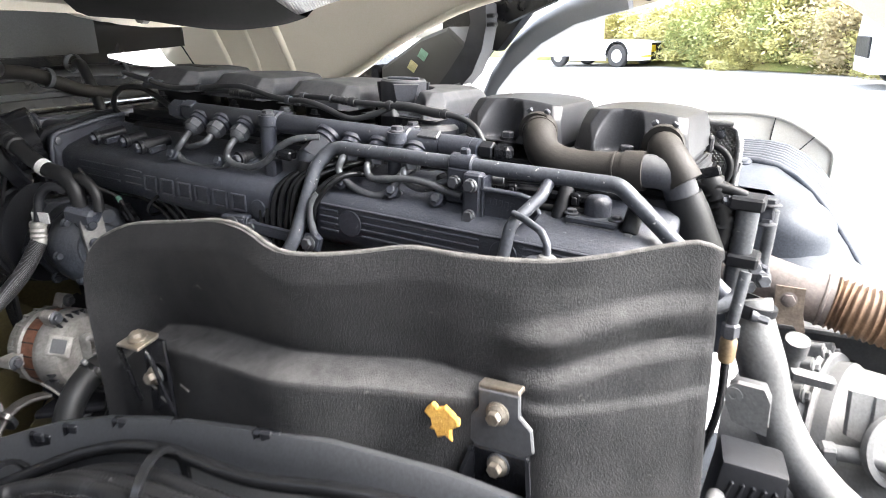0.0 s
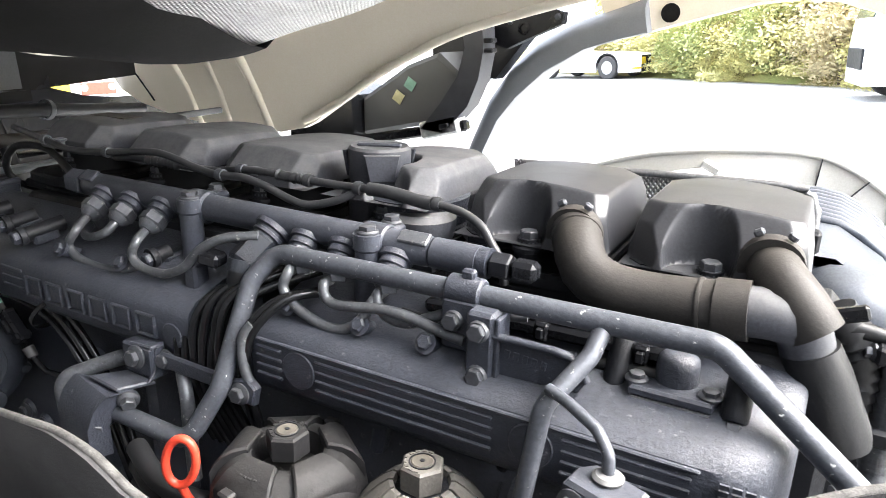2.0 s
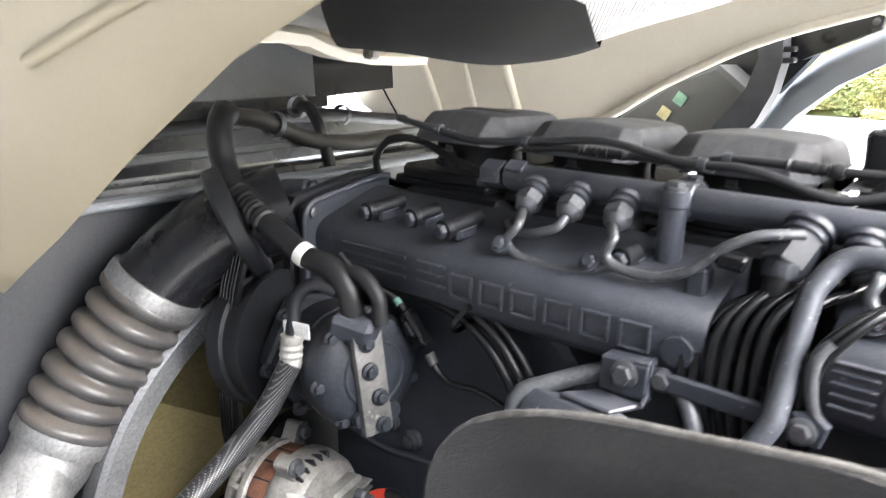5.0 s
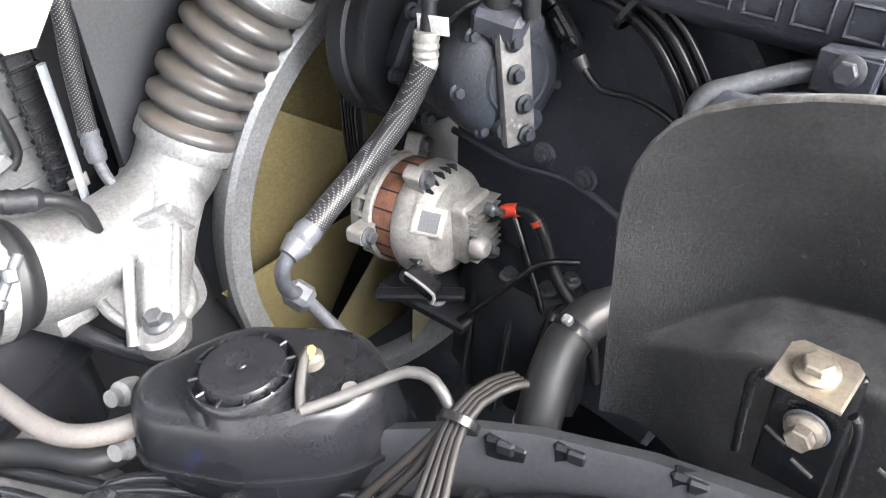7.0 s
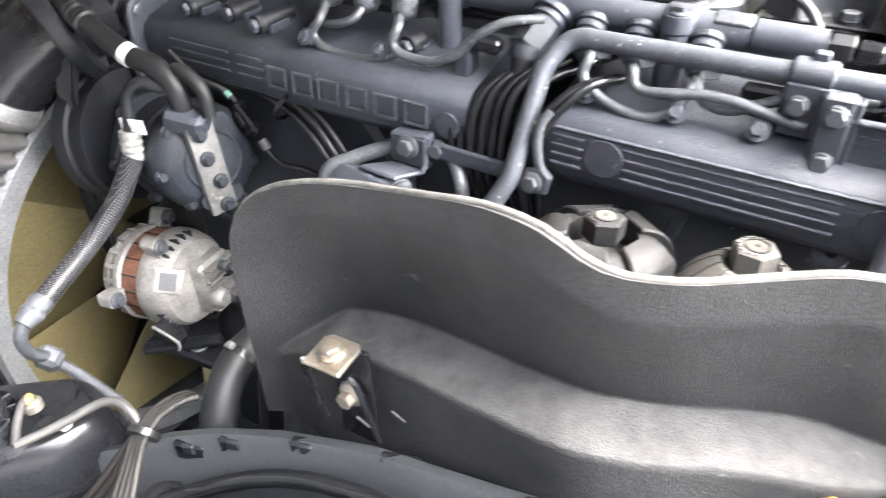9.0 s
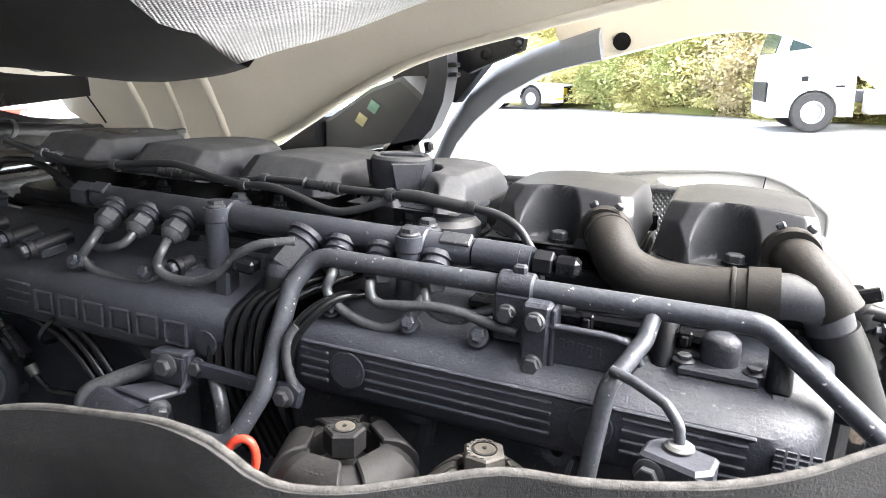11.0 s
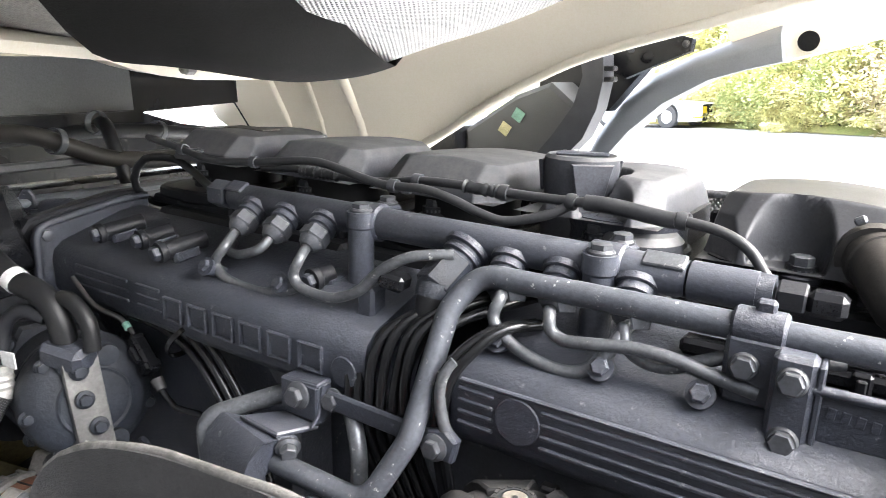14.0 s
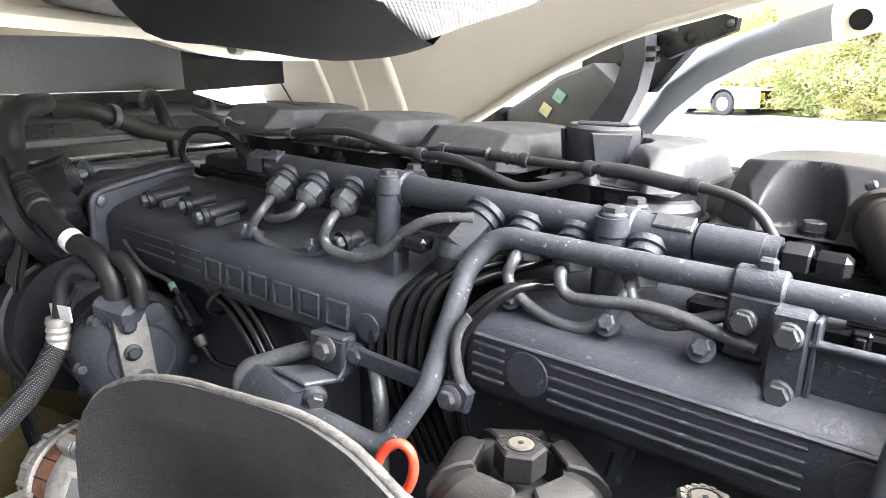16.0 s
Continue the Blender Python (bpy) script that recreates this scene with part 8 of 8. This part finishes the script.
solo("grey_pipe", hose([(-1.36, 0.12, 1.15), (-1.26, 0.14, 1.125), (-1.185, 0.156, 1.115), (-1.125, 0.172, 1.11), (-1.085, 0.20, 1.115), (-1.06, 0.25, 1.12)], 0.0098, 14), GREYHOSE, I4, "thin dusty grey pipe beside the reservoir", "pipe")
fb = thing("front_box", pose(-1.42, 0.10, 0.93, 0, 0, 25), "rounded black plastic cover at the frame's front", "cover")
part("shell", loft([rrect(0.16, 0.12, 0.06, 0.0), rrect(0.16, 0.12, 0.06, 0.14), rrect(0.14, 0.10, 0.06, 0.18), rrect(0.10, 0.06, 0.05, 0.19)]), BLACKP, fb, sharp=60)
part("flange", loft([rrect(0.172, 0.132, 0.066, 0.10), rrect(0.172, 0.132, 0.066, 0.108)]), BLACKP, fb)
for x, y in ((0.14, 0.09), (0.14, -0.09), (-0.13, -0.1)):
    part("clip", box(0.026, 0.02, 0.03, 0.005), BLACKP, fb, m=pose(x, y, 0.118, 0, 0, 40))
sup = thing("support_bar", pose(-1.17, 0.25, 1.075), "black painted bar under the inlet elbow", "bracket")
SUI = sup.matrix_world.inverted()
part("bar", hose([(-1.33, 0.20, 1.12), (-1.27, 0.235, 1.10), (-1.21, 0.275, 1.075), (-1.15, 0.315, 1.06)], 0.011, 12), BLACKP, sup, m=SUI)
for x, y, z in ((-1.135, 0.235, 1.10), (-1.10, 0.215, 1.075)):
    part("stud", lathe([(0, -0.016), (0.010, -0.016), (0.012, -0.008), (0.012, 0.004), (0.008, 0.008), (0.008, 0.016), (0, 0.016)], 14), GREYPIPE, sup, "dusty stud", m=SUI @ face_dir((x, y, z), (0.4, -0.8, 0.4)))
for i in range(6):
    solo("coolant_hose", hose([(-1.35, -0.05 - 0.02 * i, 1.0), (-1.2, 0.0 - 0.012 * i, 1.02 + 0.008 * (i % 3)), (-1.08, 0.06 - 0.015 * i, 1.03), (-0.95, 0.10 - 0.012 * i, 1.02), (-0.7, 0.17 - 0.01 * i, 1.03)], 0.010 if i % 2 else 0.0065, 10), CABLE, I4, "black hose laid over the frame", "hose", "frame hoses")

# ---- rear of the engine: pipes, exhaust, frame, gearbox ----
vp = thing("vent_pipe", pose(-0.088, 0.86, 1.35), "upright grey pipe with clamps at the engine's rear", "pipe")
part("tube", sweep(smooth_path([(0.004, 0.0, 0.05), (0.002, 0, 0.02), (-0.002, 0, -0.02), (-0.004, 0, -0.05)], 0.01), 0.0135, 16), STEEL, vp)
part("lower_elbow", sweep(smooth_path([(-0.004, 0, -0.05), (-0.006, -0.004, -0.065), (-0.014, -0.012, -0.074), (-0.03, -0.02, -0.078)], 0.006), 0.0125, 14), STEEL, vp)
for z, r in ((0.052, 0.0195), (-0.018, 0.0185)):
    cl = part("clamp", box(r * 2, r * 2, 0.016, 0.003), DARK, vp, "dark clamp block", m=pose(0.003, 0, z, 0, 4))
    part("clamp_bolt", bolt(0.005, 0.008), BOLT, cl, m=face_dir((-r, -r * 0.5, 0), (-1, -0.3, 0)))
part("cross_bar", hose([(0.0, 0.0, 0.058), (-0.02, -0.004, 0.066), (-0.055, -0.01, 0.074)], 0.007, 10), RUBBER, vp, "black cross pipe")
bk = thing("rear_bracket", pose(-0.062, 0.90, 1.345), "dark steel bracket with bolts at the engine's rear", "bracket")
part("post", sweep(smooth_path([(0.002, 0, 0.04), (-0.001, 0, 0), (-0.006, 0, -0.05)], 0.02), 0.0075, 12), STEEL, bk)
part("plate", prism([(-0.03, 0.018), (0.004, 0.03), (0.004, 0.046), (-0.032, 0.04)], 0.012, 0.002), ENGINE, bk, m=face_dir((0, 0.0, 0), (0, -1, 0)))
part("lower_plate", prism([(-0.024, -0.06), (0.008, -0.055), (0.004, -0.03), (-0.022, -0.02)], 0.014, 0.002), ENGINE, bk, m=face_dir((0, 0.0, 0), (0, -1, 0)))
for x, z in ((0.0, 0.046), (-0.004, 0.022)):
    part("bolt", bolt(0.008, 0.009), BOLT, bk, m=pose(x, -0.006, z))
for x, z in ((-0.016, -0.03), (-0.004, -0.045), (-0.02, -0.055)):
    part("union_nut", bolt(0.0085, 0.016), NUT, bk, m=face_dir((x, -0.01, z), (0.5, -1, 0)))
solo("rear_hose", sweep(smooth_path([(-0.135, 0.86, 1.43), (-0.12, 0.862, 1.405), (-0.112, 0.864, 1.375), (-0.115, 0.866, 1.34)], 0.004), lambda t, s: 0.0165 + 0.002 * math.sin(s * 700), 14), RUBBER, I4, "short ribbed black hose at the engine's rear", "hose", sharp=80)
fu = thing("fuel_union", pose(-0.0825, 0.77, 1.258, 3, 3, 0), "brass pipe union beside the shield", "union")
part("nut", hexbar(0.010, 0.018, 0.002), NUT, fu, m=pose(0, 0, 0.008))
part("sleeve", lathe([(0, -0.022), (0.0085, -0.022), (0.0095, -0.018), (0.0095, 0.004), (0.008, 0.008), (0, 0.008)], 16), surface("dull_brass", (0.42, 0.30, 0.17), (0.30, 0.22, 0.14), 0.4, 0.7, 30, 0.1, 200, dust=0.3), fu, "dull brass sleeve")
part("stem", sweep(smooth_path([(0, 0, 0.02), (0.003, 0, 0.05), (0.006, 0.01, 0.085)], 0.01), 0.0065, 10), STEEL, fu)
solo("thin_pipe", hose([(-0.084, 0.77, 1.238), (-0.084, 0.765, 1.20), (-0.088, 0.76, 1.165), (-0.10, 0.755, 1.12), (-0.12, 0.75, 1.05)], 0.0048, 10), CABLE, I4, "thin black pipe beside the shield", "pipe")
ch = thing("charge_pipe", pose(-0.05, 0.86, 1.2), "thick dusty grey charge air pipe", "pipe")
part("tube", sweep(smooth_path([(-0.026, 0.012, 0.075), (-0.018, 0.004, 0.045), (-0.002, 0, 0.0), (0.015, 0, -0.058), (0.045, -0.004, -0.114), (0.095, -0.01, -0.166), (0.17, -0.02, -0.21)], 0.008), 0.0285, 28), GREYPIPE, ch)
bd_ = part("clamp_band", lathe([(0.029, -0.008), (0.0325, -0.008), (0.0335, 0.0), (0.0325, 0.008), (0.029, 0.008), (0.029, -0.008)], 28), DARK, ch, "dark clamp band", m=pose(-0.024, 0.010, 0.068, -6, 14))
part("clamp_bolt", bolt(0.005, 0.02), BOLT, bd_, m=face_dir((0.006, -0.036, 0), (1, 0.1, 0)))
lug = thing("pipe_lug", pose(-0.056, 0.80, 1.168), "pale dusty cast lug on the charge pipe", "bracket")
part("web", prism([(-0.022, 0.017), (-0.016, 0.022), (0.012, 0.02), (0.018, 0.008), (0.018, -0.026), (-0.014, -0.018), (-0.022, 0.0)], 0.03, 0.004), GREYPIPE, lug, m=face_dir((0, 0.02, 0), (0, -1, 0.15)))
part("eye", lathe([(0.004, -0.008), (0.010, -0.008), (0.010, 0.008), (0.004, 0.008), (0.004, -0.008)], 18), GREYPIPE, lug, m=face_dir((-0.018, -0.002, 0.014), (0, -1, 0.2)))
ex = thing("exhaust_pipe", pose(0.018, 1.24, 1.155), "rusty exhaust pipe with a corrugated section", "exhaust")
part("pipe", sweep(smooth_path([(-0.22, 0.03, 0.045), (-0.12, 0.01, 0.026), (-0.06, 0, 0.012), (0.0, 0, 0.0)], 0.01), 0.043, 28), RUST, ex)
part("weld_seam", lathe([(0.042, -0.004), (0.0455, -0.002), (0.0455, 0.002), (0.042, 0.004)], 32), RUST, ex, m=face_dir((-0.012, 0, 0.002), (1, 0, -0.2)))
part("corrugated_pipe", sweep(smooth_path([(0.0, 0, 0.0), (0.1, 0, -0.022), (0.4, 0.05, -0.085)], 0.0025), lambda t, s: 0.043 + 0.003 * math.sin(s * 620), 28), RUSTB, ex, "brown corrugated section", sharp=80)
eb = part("bracket", prism([(-0.02, 0.033), (0.022, 0.032), (0.022, -0.01), (0.028, -0.04), (0.018, -0.04), (0.012, -0.03), (-0.016, -0.03), (-0.026, -0.012), (-0.02, -0.004)], 0.006, 0.001), surface("rusty_plate", (0.28, 0.23, 0.18), (0.18, 0.14, 0.11), 0.6, 0.3, 40, 0.2, 200, wear=0.2, wear_col=(0.3, 0.13, 0.05)), ex, "rusty bracket plate", m=face_dir((-0.06, -0.047, 0.0), (0, -1, 0.1)))
part("bracket_bolt", bolt(0.010, 0.010), RUST, eb, m=pose(0, 0.012, 0.003))
fr = thing("far_chassis_rail", pose(1.2, 1.45, 0.97), "dusty dark chassis rail on the far side", "chassis")
part("web", box(3.0, 0.012, 0.28, 0.002), FRAME, fr, m=pose(0.2, 0, -0.06))
part("top_flange", box(3.0, 0.09, 0.012, 0.003), GREYPIPE, fr, m=pose(0.2, -0.045, 0.08))
part("joint_plate", box(0.12, 0.014, 0.035, 0.003), DARK, fr, m=pose(-1.18, -0.012, -0.02))
for x in (-1.22, -1.16):
    part("rivet", bolt(0.011, 0.01), BOLT, fr, m=face_dir((x, -0.02, -0.018), (0, -1, 0)))
gb = thing("gearbox", pose(0.06, 1.05, 1.04), "pale dusty cast gearbox housing behind the engine", "gearbox")
part("bell", lathe([(0, -0.14), (0.15, -0.14), (0.155, -0.12), (0.16, -0.02), (0.165, -0.012), (0.165, 0.012), (0.158, 0.02), (0.14, 0.12), (0.13, 0.6), (0, 0.6)], 48), GREYPIPE, gb, m=pose(0.0, 0.06, -0.11, 0, 82, -12))
part("clamp_band", lathe([(0.16, -0.012), (0.172, -0.012), (0.175, -0.007), (0.168, 0.0), (0.175, 0.007), (0.172, 0.012), (0.16, 0.012)], 48), GREYPIPE, gb, m=pose(-0.02, 0.064, -0.108, 0, 82, -12))
for k in range(9):
    a = 0.35 * k - 1.6
    lg = part("flange_lug", loft([rrect(0.016, 0.011, 0.006, -0.02), rrect(0.016, 0.011, 0.006, 0.02)]), GREYPIPE, gb, m=pose(-0.045, 0.067, -0.105, 0, 82, -12) @ pose(-0.168 * math.cos(a), 0.168 * math.sin(a), 0, 0, 0, math.degrees(-a)))
    part("lug_bolt", bolt(0.008, 0.01), GREYPIPE, lg, m=pose(0, 0, 0.02))
part("fork_shaft", lathe([(0, -0.06), (0.012, -0.06), (0.012, 0.02), (0.017, 0.024), (0.017, 0.05), (0, 0.05)], 20), GREYPIPE, gb, m=face_dir((-0.085, -0.02, 0.085), (0.15, -0.3, 1)))
part("lever", loft([rrect(0.03, 0.01, 0.006, -0.006), rrect(0.03, 0.01, 0.006, 0.006)]), GREYPIPE, gb, m=pose(-0.055, -0.03, 0.075, 10, 12, 15))
part("cover_cap", lathe([(0, 0), (0.046, 0), (0.049, 0.004), (0.048, 0.012), (0.04, 0.014), (0.038, 0.012), (0, 0.012)], 32), GREYPIPE, gb, m=face_dir((0.045, -0.075, 0.012), (0.75, -0.75, 0.35)))
part("side_pipe", sweep(smooth_path([(-0.02, -0.10, 0.006), (0.02, -0.10, 0.008), (0.06, -0.10, 0.002), (0.14, -0.09, -0.02)], 0.01), 0.011, 14), GREYPIPE, gb)
part("pipe_block", box(0.022, 0.026, 0.028, 0.004), GREYPIPE, gb, m=pose(-0.025, -0.10, 0.002, 0, 0, 12))
for k, (x, y, z) in enumerate(((-0.01, -0.07, 0.05), (0.02, -0.055, 0.04), (0.05, -0.04, 0.055))):
    part("web_rib", loft([[(x, y, z - 0.03), (x + 0.005, y - 0.003, z - 0.03), (x + 0.005, y + 0.012, z + 0.03), (x, y + 0.014, z + 0.03)], [(x + 0.03, y + 0.02, z - 0.05), (x + 0.034, y + 0.016, z - 0.05), (x + 0.034, y + 0.03, z + 0.02), (x + 0.03, y + 0.034, z + 0.02)]]), GREYPIPE, gb)
rb = thing("control_box", pose(-0.052, 0.72, 1.09, 0, 10, 12), "dark ribbed control box below the shield", "control box")
part("case", box(0.07, 0.06, 0.13, 0.008, 2), DARK, rb)
for k in range(5):
    part("rib", box(0.004, 0.006, 0.09, 0.001), DARK, rb, m=pose(-0.024 + 0.011 * k, -0.031, 0.0, 0, 6))
part("plug", lathe([(0, 0), (0.010, 0), (0.010, 0.02), (0.007, 0.024), (0, 0.024)], 16), GREYPIPE, rb, "pale round plug", m=face_dir((-0.03, -0.03, 0.02), (-0.2, -1, 0)))

# ---- radiator pipes across the front ----
hd_ = thing("header_pipe", pose(-1.6, 1.0, 1.55), "dark header pipes across the radiator top", "pipe")
HPI = hd_.matrix_world.inverted()
part("long_pipe", hose([(-1.50, 0.55, 1.545), (-1.56, 0.864, 1.553), (-1.58, 0.988, 1.556), (-1.60, 1.135, 1.55), (-1.66, 1.30, 1.535), (-1.75, 1.5, 1.52)], 0.014, 14), DARK, hd_, m=HPI)
part("branch_hose", hose([(-1.50, 0.80, 1.565), (-1.46, 0.84, 1.558), (-1.45, 0.886, 1.538), (-1.45, 0.941, 1.517), (-1.45, 1.0, 1.508), (-1.46, 1.071, 1.503), (-1.50, 1.229, 1.505)], 0.0145, 14), BROWNHOSE, hd_, m=HPI)
part("drop_hose", hose([(-1.53, 0.99, 1.572), (-1.49, 0.975, 1.57), (-1.46, 0.965, 1.545), (-1.45, 0.97, 1.505), (-1.445, 0.977, 1.455), (-1.43, 0.985, 1.425), (-1.39, 0.99, 1.408), (-1.30, 0.98, 1.405)], 0.0115, 12), RUBBER, hd_, m=HPI)
for x, y, z in ((-1.535, 0.985, 1.573), (-1.45, 0.865, 1.548), (-1.60, 1.15, 1.549)):
    part("clip", lathe([(0.019, -0.006), (0.0215, -0.006), (0.0215, 0.006), (0.019, 0.006), (0.019, -0.006)], 18), NUT, hd_, m=HPI @ face_dir((x, y, z), (-0.25, 1, -0.2)))
part("rail", box(0.02, 1.3, 0.014, 0.003), PANEL, hd_, m=HPI @ pose(-1.47, 0.9, 1.512, 0, 0, 4))
solo("vent_loop", hose([(-0.62, 0.10, -0.06), (-0.60, 0.03, -0.07), (-0.615, -0.01, -0.055), (-0.62, -0.02, -0.03), (-0.60, -0.015, -0.002), (-0.565, 0.0, 0.0), (-0.53, 0.0, -0.01), (-0.45, -0.03, -0.022), (-0.38, -0.05, -0.025)], 0.0052, 12), RUBBER, E0, "looped black vent hose", "hose")

# ---- beside the radiator: bottle, cable guard, hoses and loops of cable ----
wb = thing("fluid_bottle", pose(-1.445, 0.25, 1.24), "grey ribbed plastic fluid bottle beside the radiator", "bottle")
part("body", loft([rrect(0.03, 0.075, 0.02, -0.13), rrect(0.034, 0.08, 0.025, -0.12), rrect(0.034, 0.08, 0.025, 0.10), rrect(0.025, 0.07, 0.02, 0.12)]), GREYPIPE, wb, sharp=60)
for k in range(5):
    part("rib", loft([rrect(0.037, 0.083, 0.026, -0.003), rrect(0.037, 0.083, 0.026, 0.003)]), GREYPIPE, wb, m=pose(0, 0, -0.085 + 0.036 * k, 6))
part("outlet_pipe", hose([(0.05, 0.02, 0.10), (0.052, 0.03, 0.04), (0.05, 0.032, 0.0), (0.05, 0.02, -0.015)], 0.0055, 10), RUBBER, wb, "thin black pipe")
part("pipe_clip", box(0.012, 0.05, 0.016, 0.003), GREYPIPE, wb, m=pose(0.05, 0.0, -0.012, 25))
guard = thing("cable_guard", pose(-1.38, 0.313, 1.27, 0, 0, 0), "black ribbed plastic cable guard", "cable guard")
part("channel", box(0.016, 0.030, 0.16, 0.003), BLACKP, guard)
for k in range(10):
    part("rib", box(0.022, 0.034, 0.0035, 0.001), BLACKP, guard, m=pose(0.002, 0, -0.066 + 0.0155 * k, 8))
part("tag", box(0.003, 0.022, 0.016, 0.001), DULLALU, guard, "grey stamped tag", m=pose(0.011, 0.008, -0.072))
part("tag_rivet", disc(0.003, 0.002), BOLT, guard, m=face_dir((0.0125, 0.008, -0.072), (1, 0, 0)))
solo("edge_strip", sweep(smooth_path([(-1.34, 0.322, 1.335), (-1.34, 0.319, 1.26), (-1.34, 0.314, 1.18)], 0.02), 0.0035, 6, 2.0), TRIM, I4, "thin grey edge strip beside the radiator", "strip")
bh = thing("radiator_hose", pose(-1.32, 0.34, 1.30), "braided black hose with a crimped end", "hose")
BHI = bh.matrix_world.inverted()
part("braid", hose([(-1.325, 0.362, 1.45), (-1.32, 0.350, 1.374), (-1.32, 0.343, 1.332), (-1.32, 0.337, 1.28), (-1.32, 0.335, 1.265)], 0.0095, 14), BRAID, bh, "braided sleeve", m=BHI)
part("crimp", lathe([(0, -0.018), (0.009, -0.018), (0.0108, -0.012), (0.0092, -0.007), (0.0108, -0.002), (0.0092, 0.004), (0.0108, 0.009), (0.0095, 0.018), (0, 0.018)], 16), NUT, bh, m=BHI @ face_dir((-1.32, 0.335, 1.252), (0, -0.03, -1)))
part("pipe", hose([(-1.32, 0.334, 1.24), (-1.318, 0.336, 1.215), (-1.312, 0.343, 1.19)], 0.006, 10), STEEL, bh, m=BHI)
ch2 = thing("cooler_hose", pose(-1.25, 0.23, 1.25), "black hose with a crimped grey end", "hose")
CHI = ch2.matrix_world.inverted()
part("hose", hose([(-1.255, 0.12, 1.285), (-1.25, 0.199, 1.27), (-1.25, 0.230, 1.259)], 0.010, 14), RUBBER, ch2, m=CHI)
part("crimp", lathe([(0, -0.016), (0.010, -0.016), (0.0118, -0.010), (0.0102, -0.005), (0.0118, 0.0), (0.0102, 0.005), (0.0118, 0.010), (0.0095, 0.016), (0, 0.016)], 16), DARK, ch2, m=CHI @ face_dir((-1.25, 0.243, 1.253), (0, 1, -0.35)))
part("pipe", hose([(-1.25, 0.255, 1.248), (-1.25, 0.272, 1.24), (-1.252, 0.288, 1.222), (-1.255, 0.292, 1.195)], 0.0075, 10), RUBBER, ch2, m=CHI)
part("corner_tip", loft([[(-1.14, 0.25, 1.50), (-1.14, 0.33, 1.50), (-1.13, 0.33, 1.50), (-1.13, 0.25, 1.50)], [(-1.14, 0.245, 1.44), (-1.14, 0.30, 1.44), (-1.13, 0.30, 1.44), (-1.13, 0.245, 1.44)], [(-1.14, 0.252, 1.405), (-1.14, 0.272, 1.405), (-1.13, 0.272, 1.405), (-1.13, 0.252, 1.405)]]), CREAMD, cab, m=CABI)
solo("rubber_buffer", lathe([(0, -0.05), (0.017, -0.05), (0.019, -0.046), (0.019, -0.012), (0.016, -0.009), (0.016, -0.004), (0.019, 0.0), (0.019, 0.028), (0.015, 0.034), (0, 0.034)], 24), RUBBER, face_dir((-1.10, 0.205, 1.42), (0.1, 1, 0.1)), "black rubber buffer on the cab corner", "buffer")
loops = thing("cable_loops", pose(-1.1, 0.13, 1.05), "loops of thick black cable on the frame", "cables")
LPI = loops.matrix_world.inverted()
for i in range(6):
    d = 0.012 * i
    part("cable", hose([(-1.12 + d, 0.02, 1.03), (-1.165 + d * 0.8, 0.075 + d * 0.2, 1.05 + 0.004 * (i % 3)), (-1.155 + d * 0.8, 0.112 + d * 0.2, 1.06), (-1.12 + d * 0.6, 0.135 - d * 0.2, 1.062 - 0.004 * (i % 2)), (-1.08 + d * 0.4, 0.155 - d * 0.4, 1.05), (-1.03, 0.175 - d, 1.03)], 0.0058, 10, 0.012), CABLE, loops, m=LPI)
part("sleeve", hose([(-1.22, 0.06, 1.055), (-1.199, 0.127, 1.06), (-1.162, 0.161, 1.062), (-1.12, 0.19, 1.06), (-1.111, 0.235, 1.06)], 0.012, 14), RUBBER, loops, m=LPI)
for dy in (0.0, -0.016, -0.032):
    part("thick_cable", hose([(-1.076 + dy, 0.150 + dy * 0.3, 1.045), (-1.085, 0.188 + dy, 1.058), (-1.056, 0.223 + dy, 1.06), (-0.988, 0.275 + dy, 1.06), (-0.934, 0.312 + dy, 1.062), (-0.86, 0.36 + dy, 1.06)], 0.0075, 12), CABLE, loops, m=LPI)
for x, y in ((-0.975, 0.265), (-0.95, 0.285)):
    part("tie", sweep([Vector((x + 0.03 * math.cos(a) * 0.6, y - 0.02 - 0.045 * math.cos(a) * 0.7, 1.045 + 0.028 * math.sin(a))) for a in [math.pi * 2 * k / 24 for k in range(25)]], 0.0018, 6, 3.0), RUBBER, loops, "flat black strap", m=LPI)
plg = thing("cable_connector", pose(-1.03, 0.182, 1.082, 0, 0, 38), "lumpy black cable connector with a blue seal", "connector")
part("body", box(0.06, 0.026, 0.024, 0.008, 2), BLACKP, plg)
part("latch", box(0.018, 0.016, 0.012, 0.003), BLACKP, plg, m=pose(-0.012, 0, 0.015))
part("latch", box(0.014, 0.014, 0.010, 0.003), BLACKP, plg, m=pose(0.014, -0.004, 0.014))
part("seal", lathe([(0, -0.003), (0.0125, -0.003), (0.0125, 0.003), (0, 0.003)], 20), BLUEP, plg, "blue seal ring", m=pose(0.033, 0, 0, 0, 90))
part("rear_sleeve", lathe([(0, 0), (0.0115, 0), (0.0105, 0.03), (0, 0.03)], 18), BLACKP, plg, m=pose(0.036, 0, 0, 0, 90))
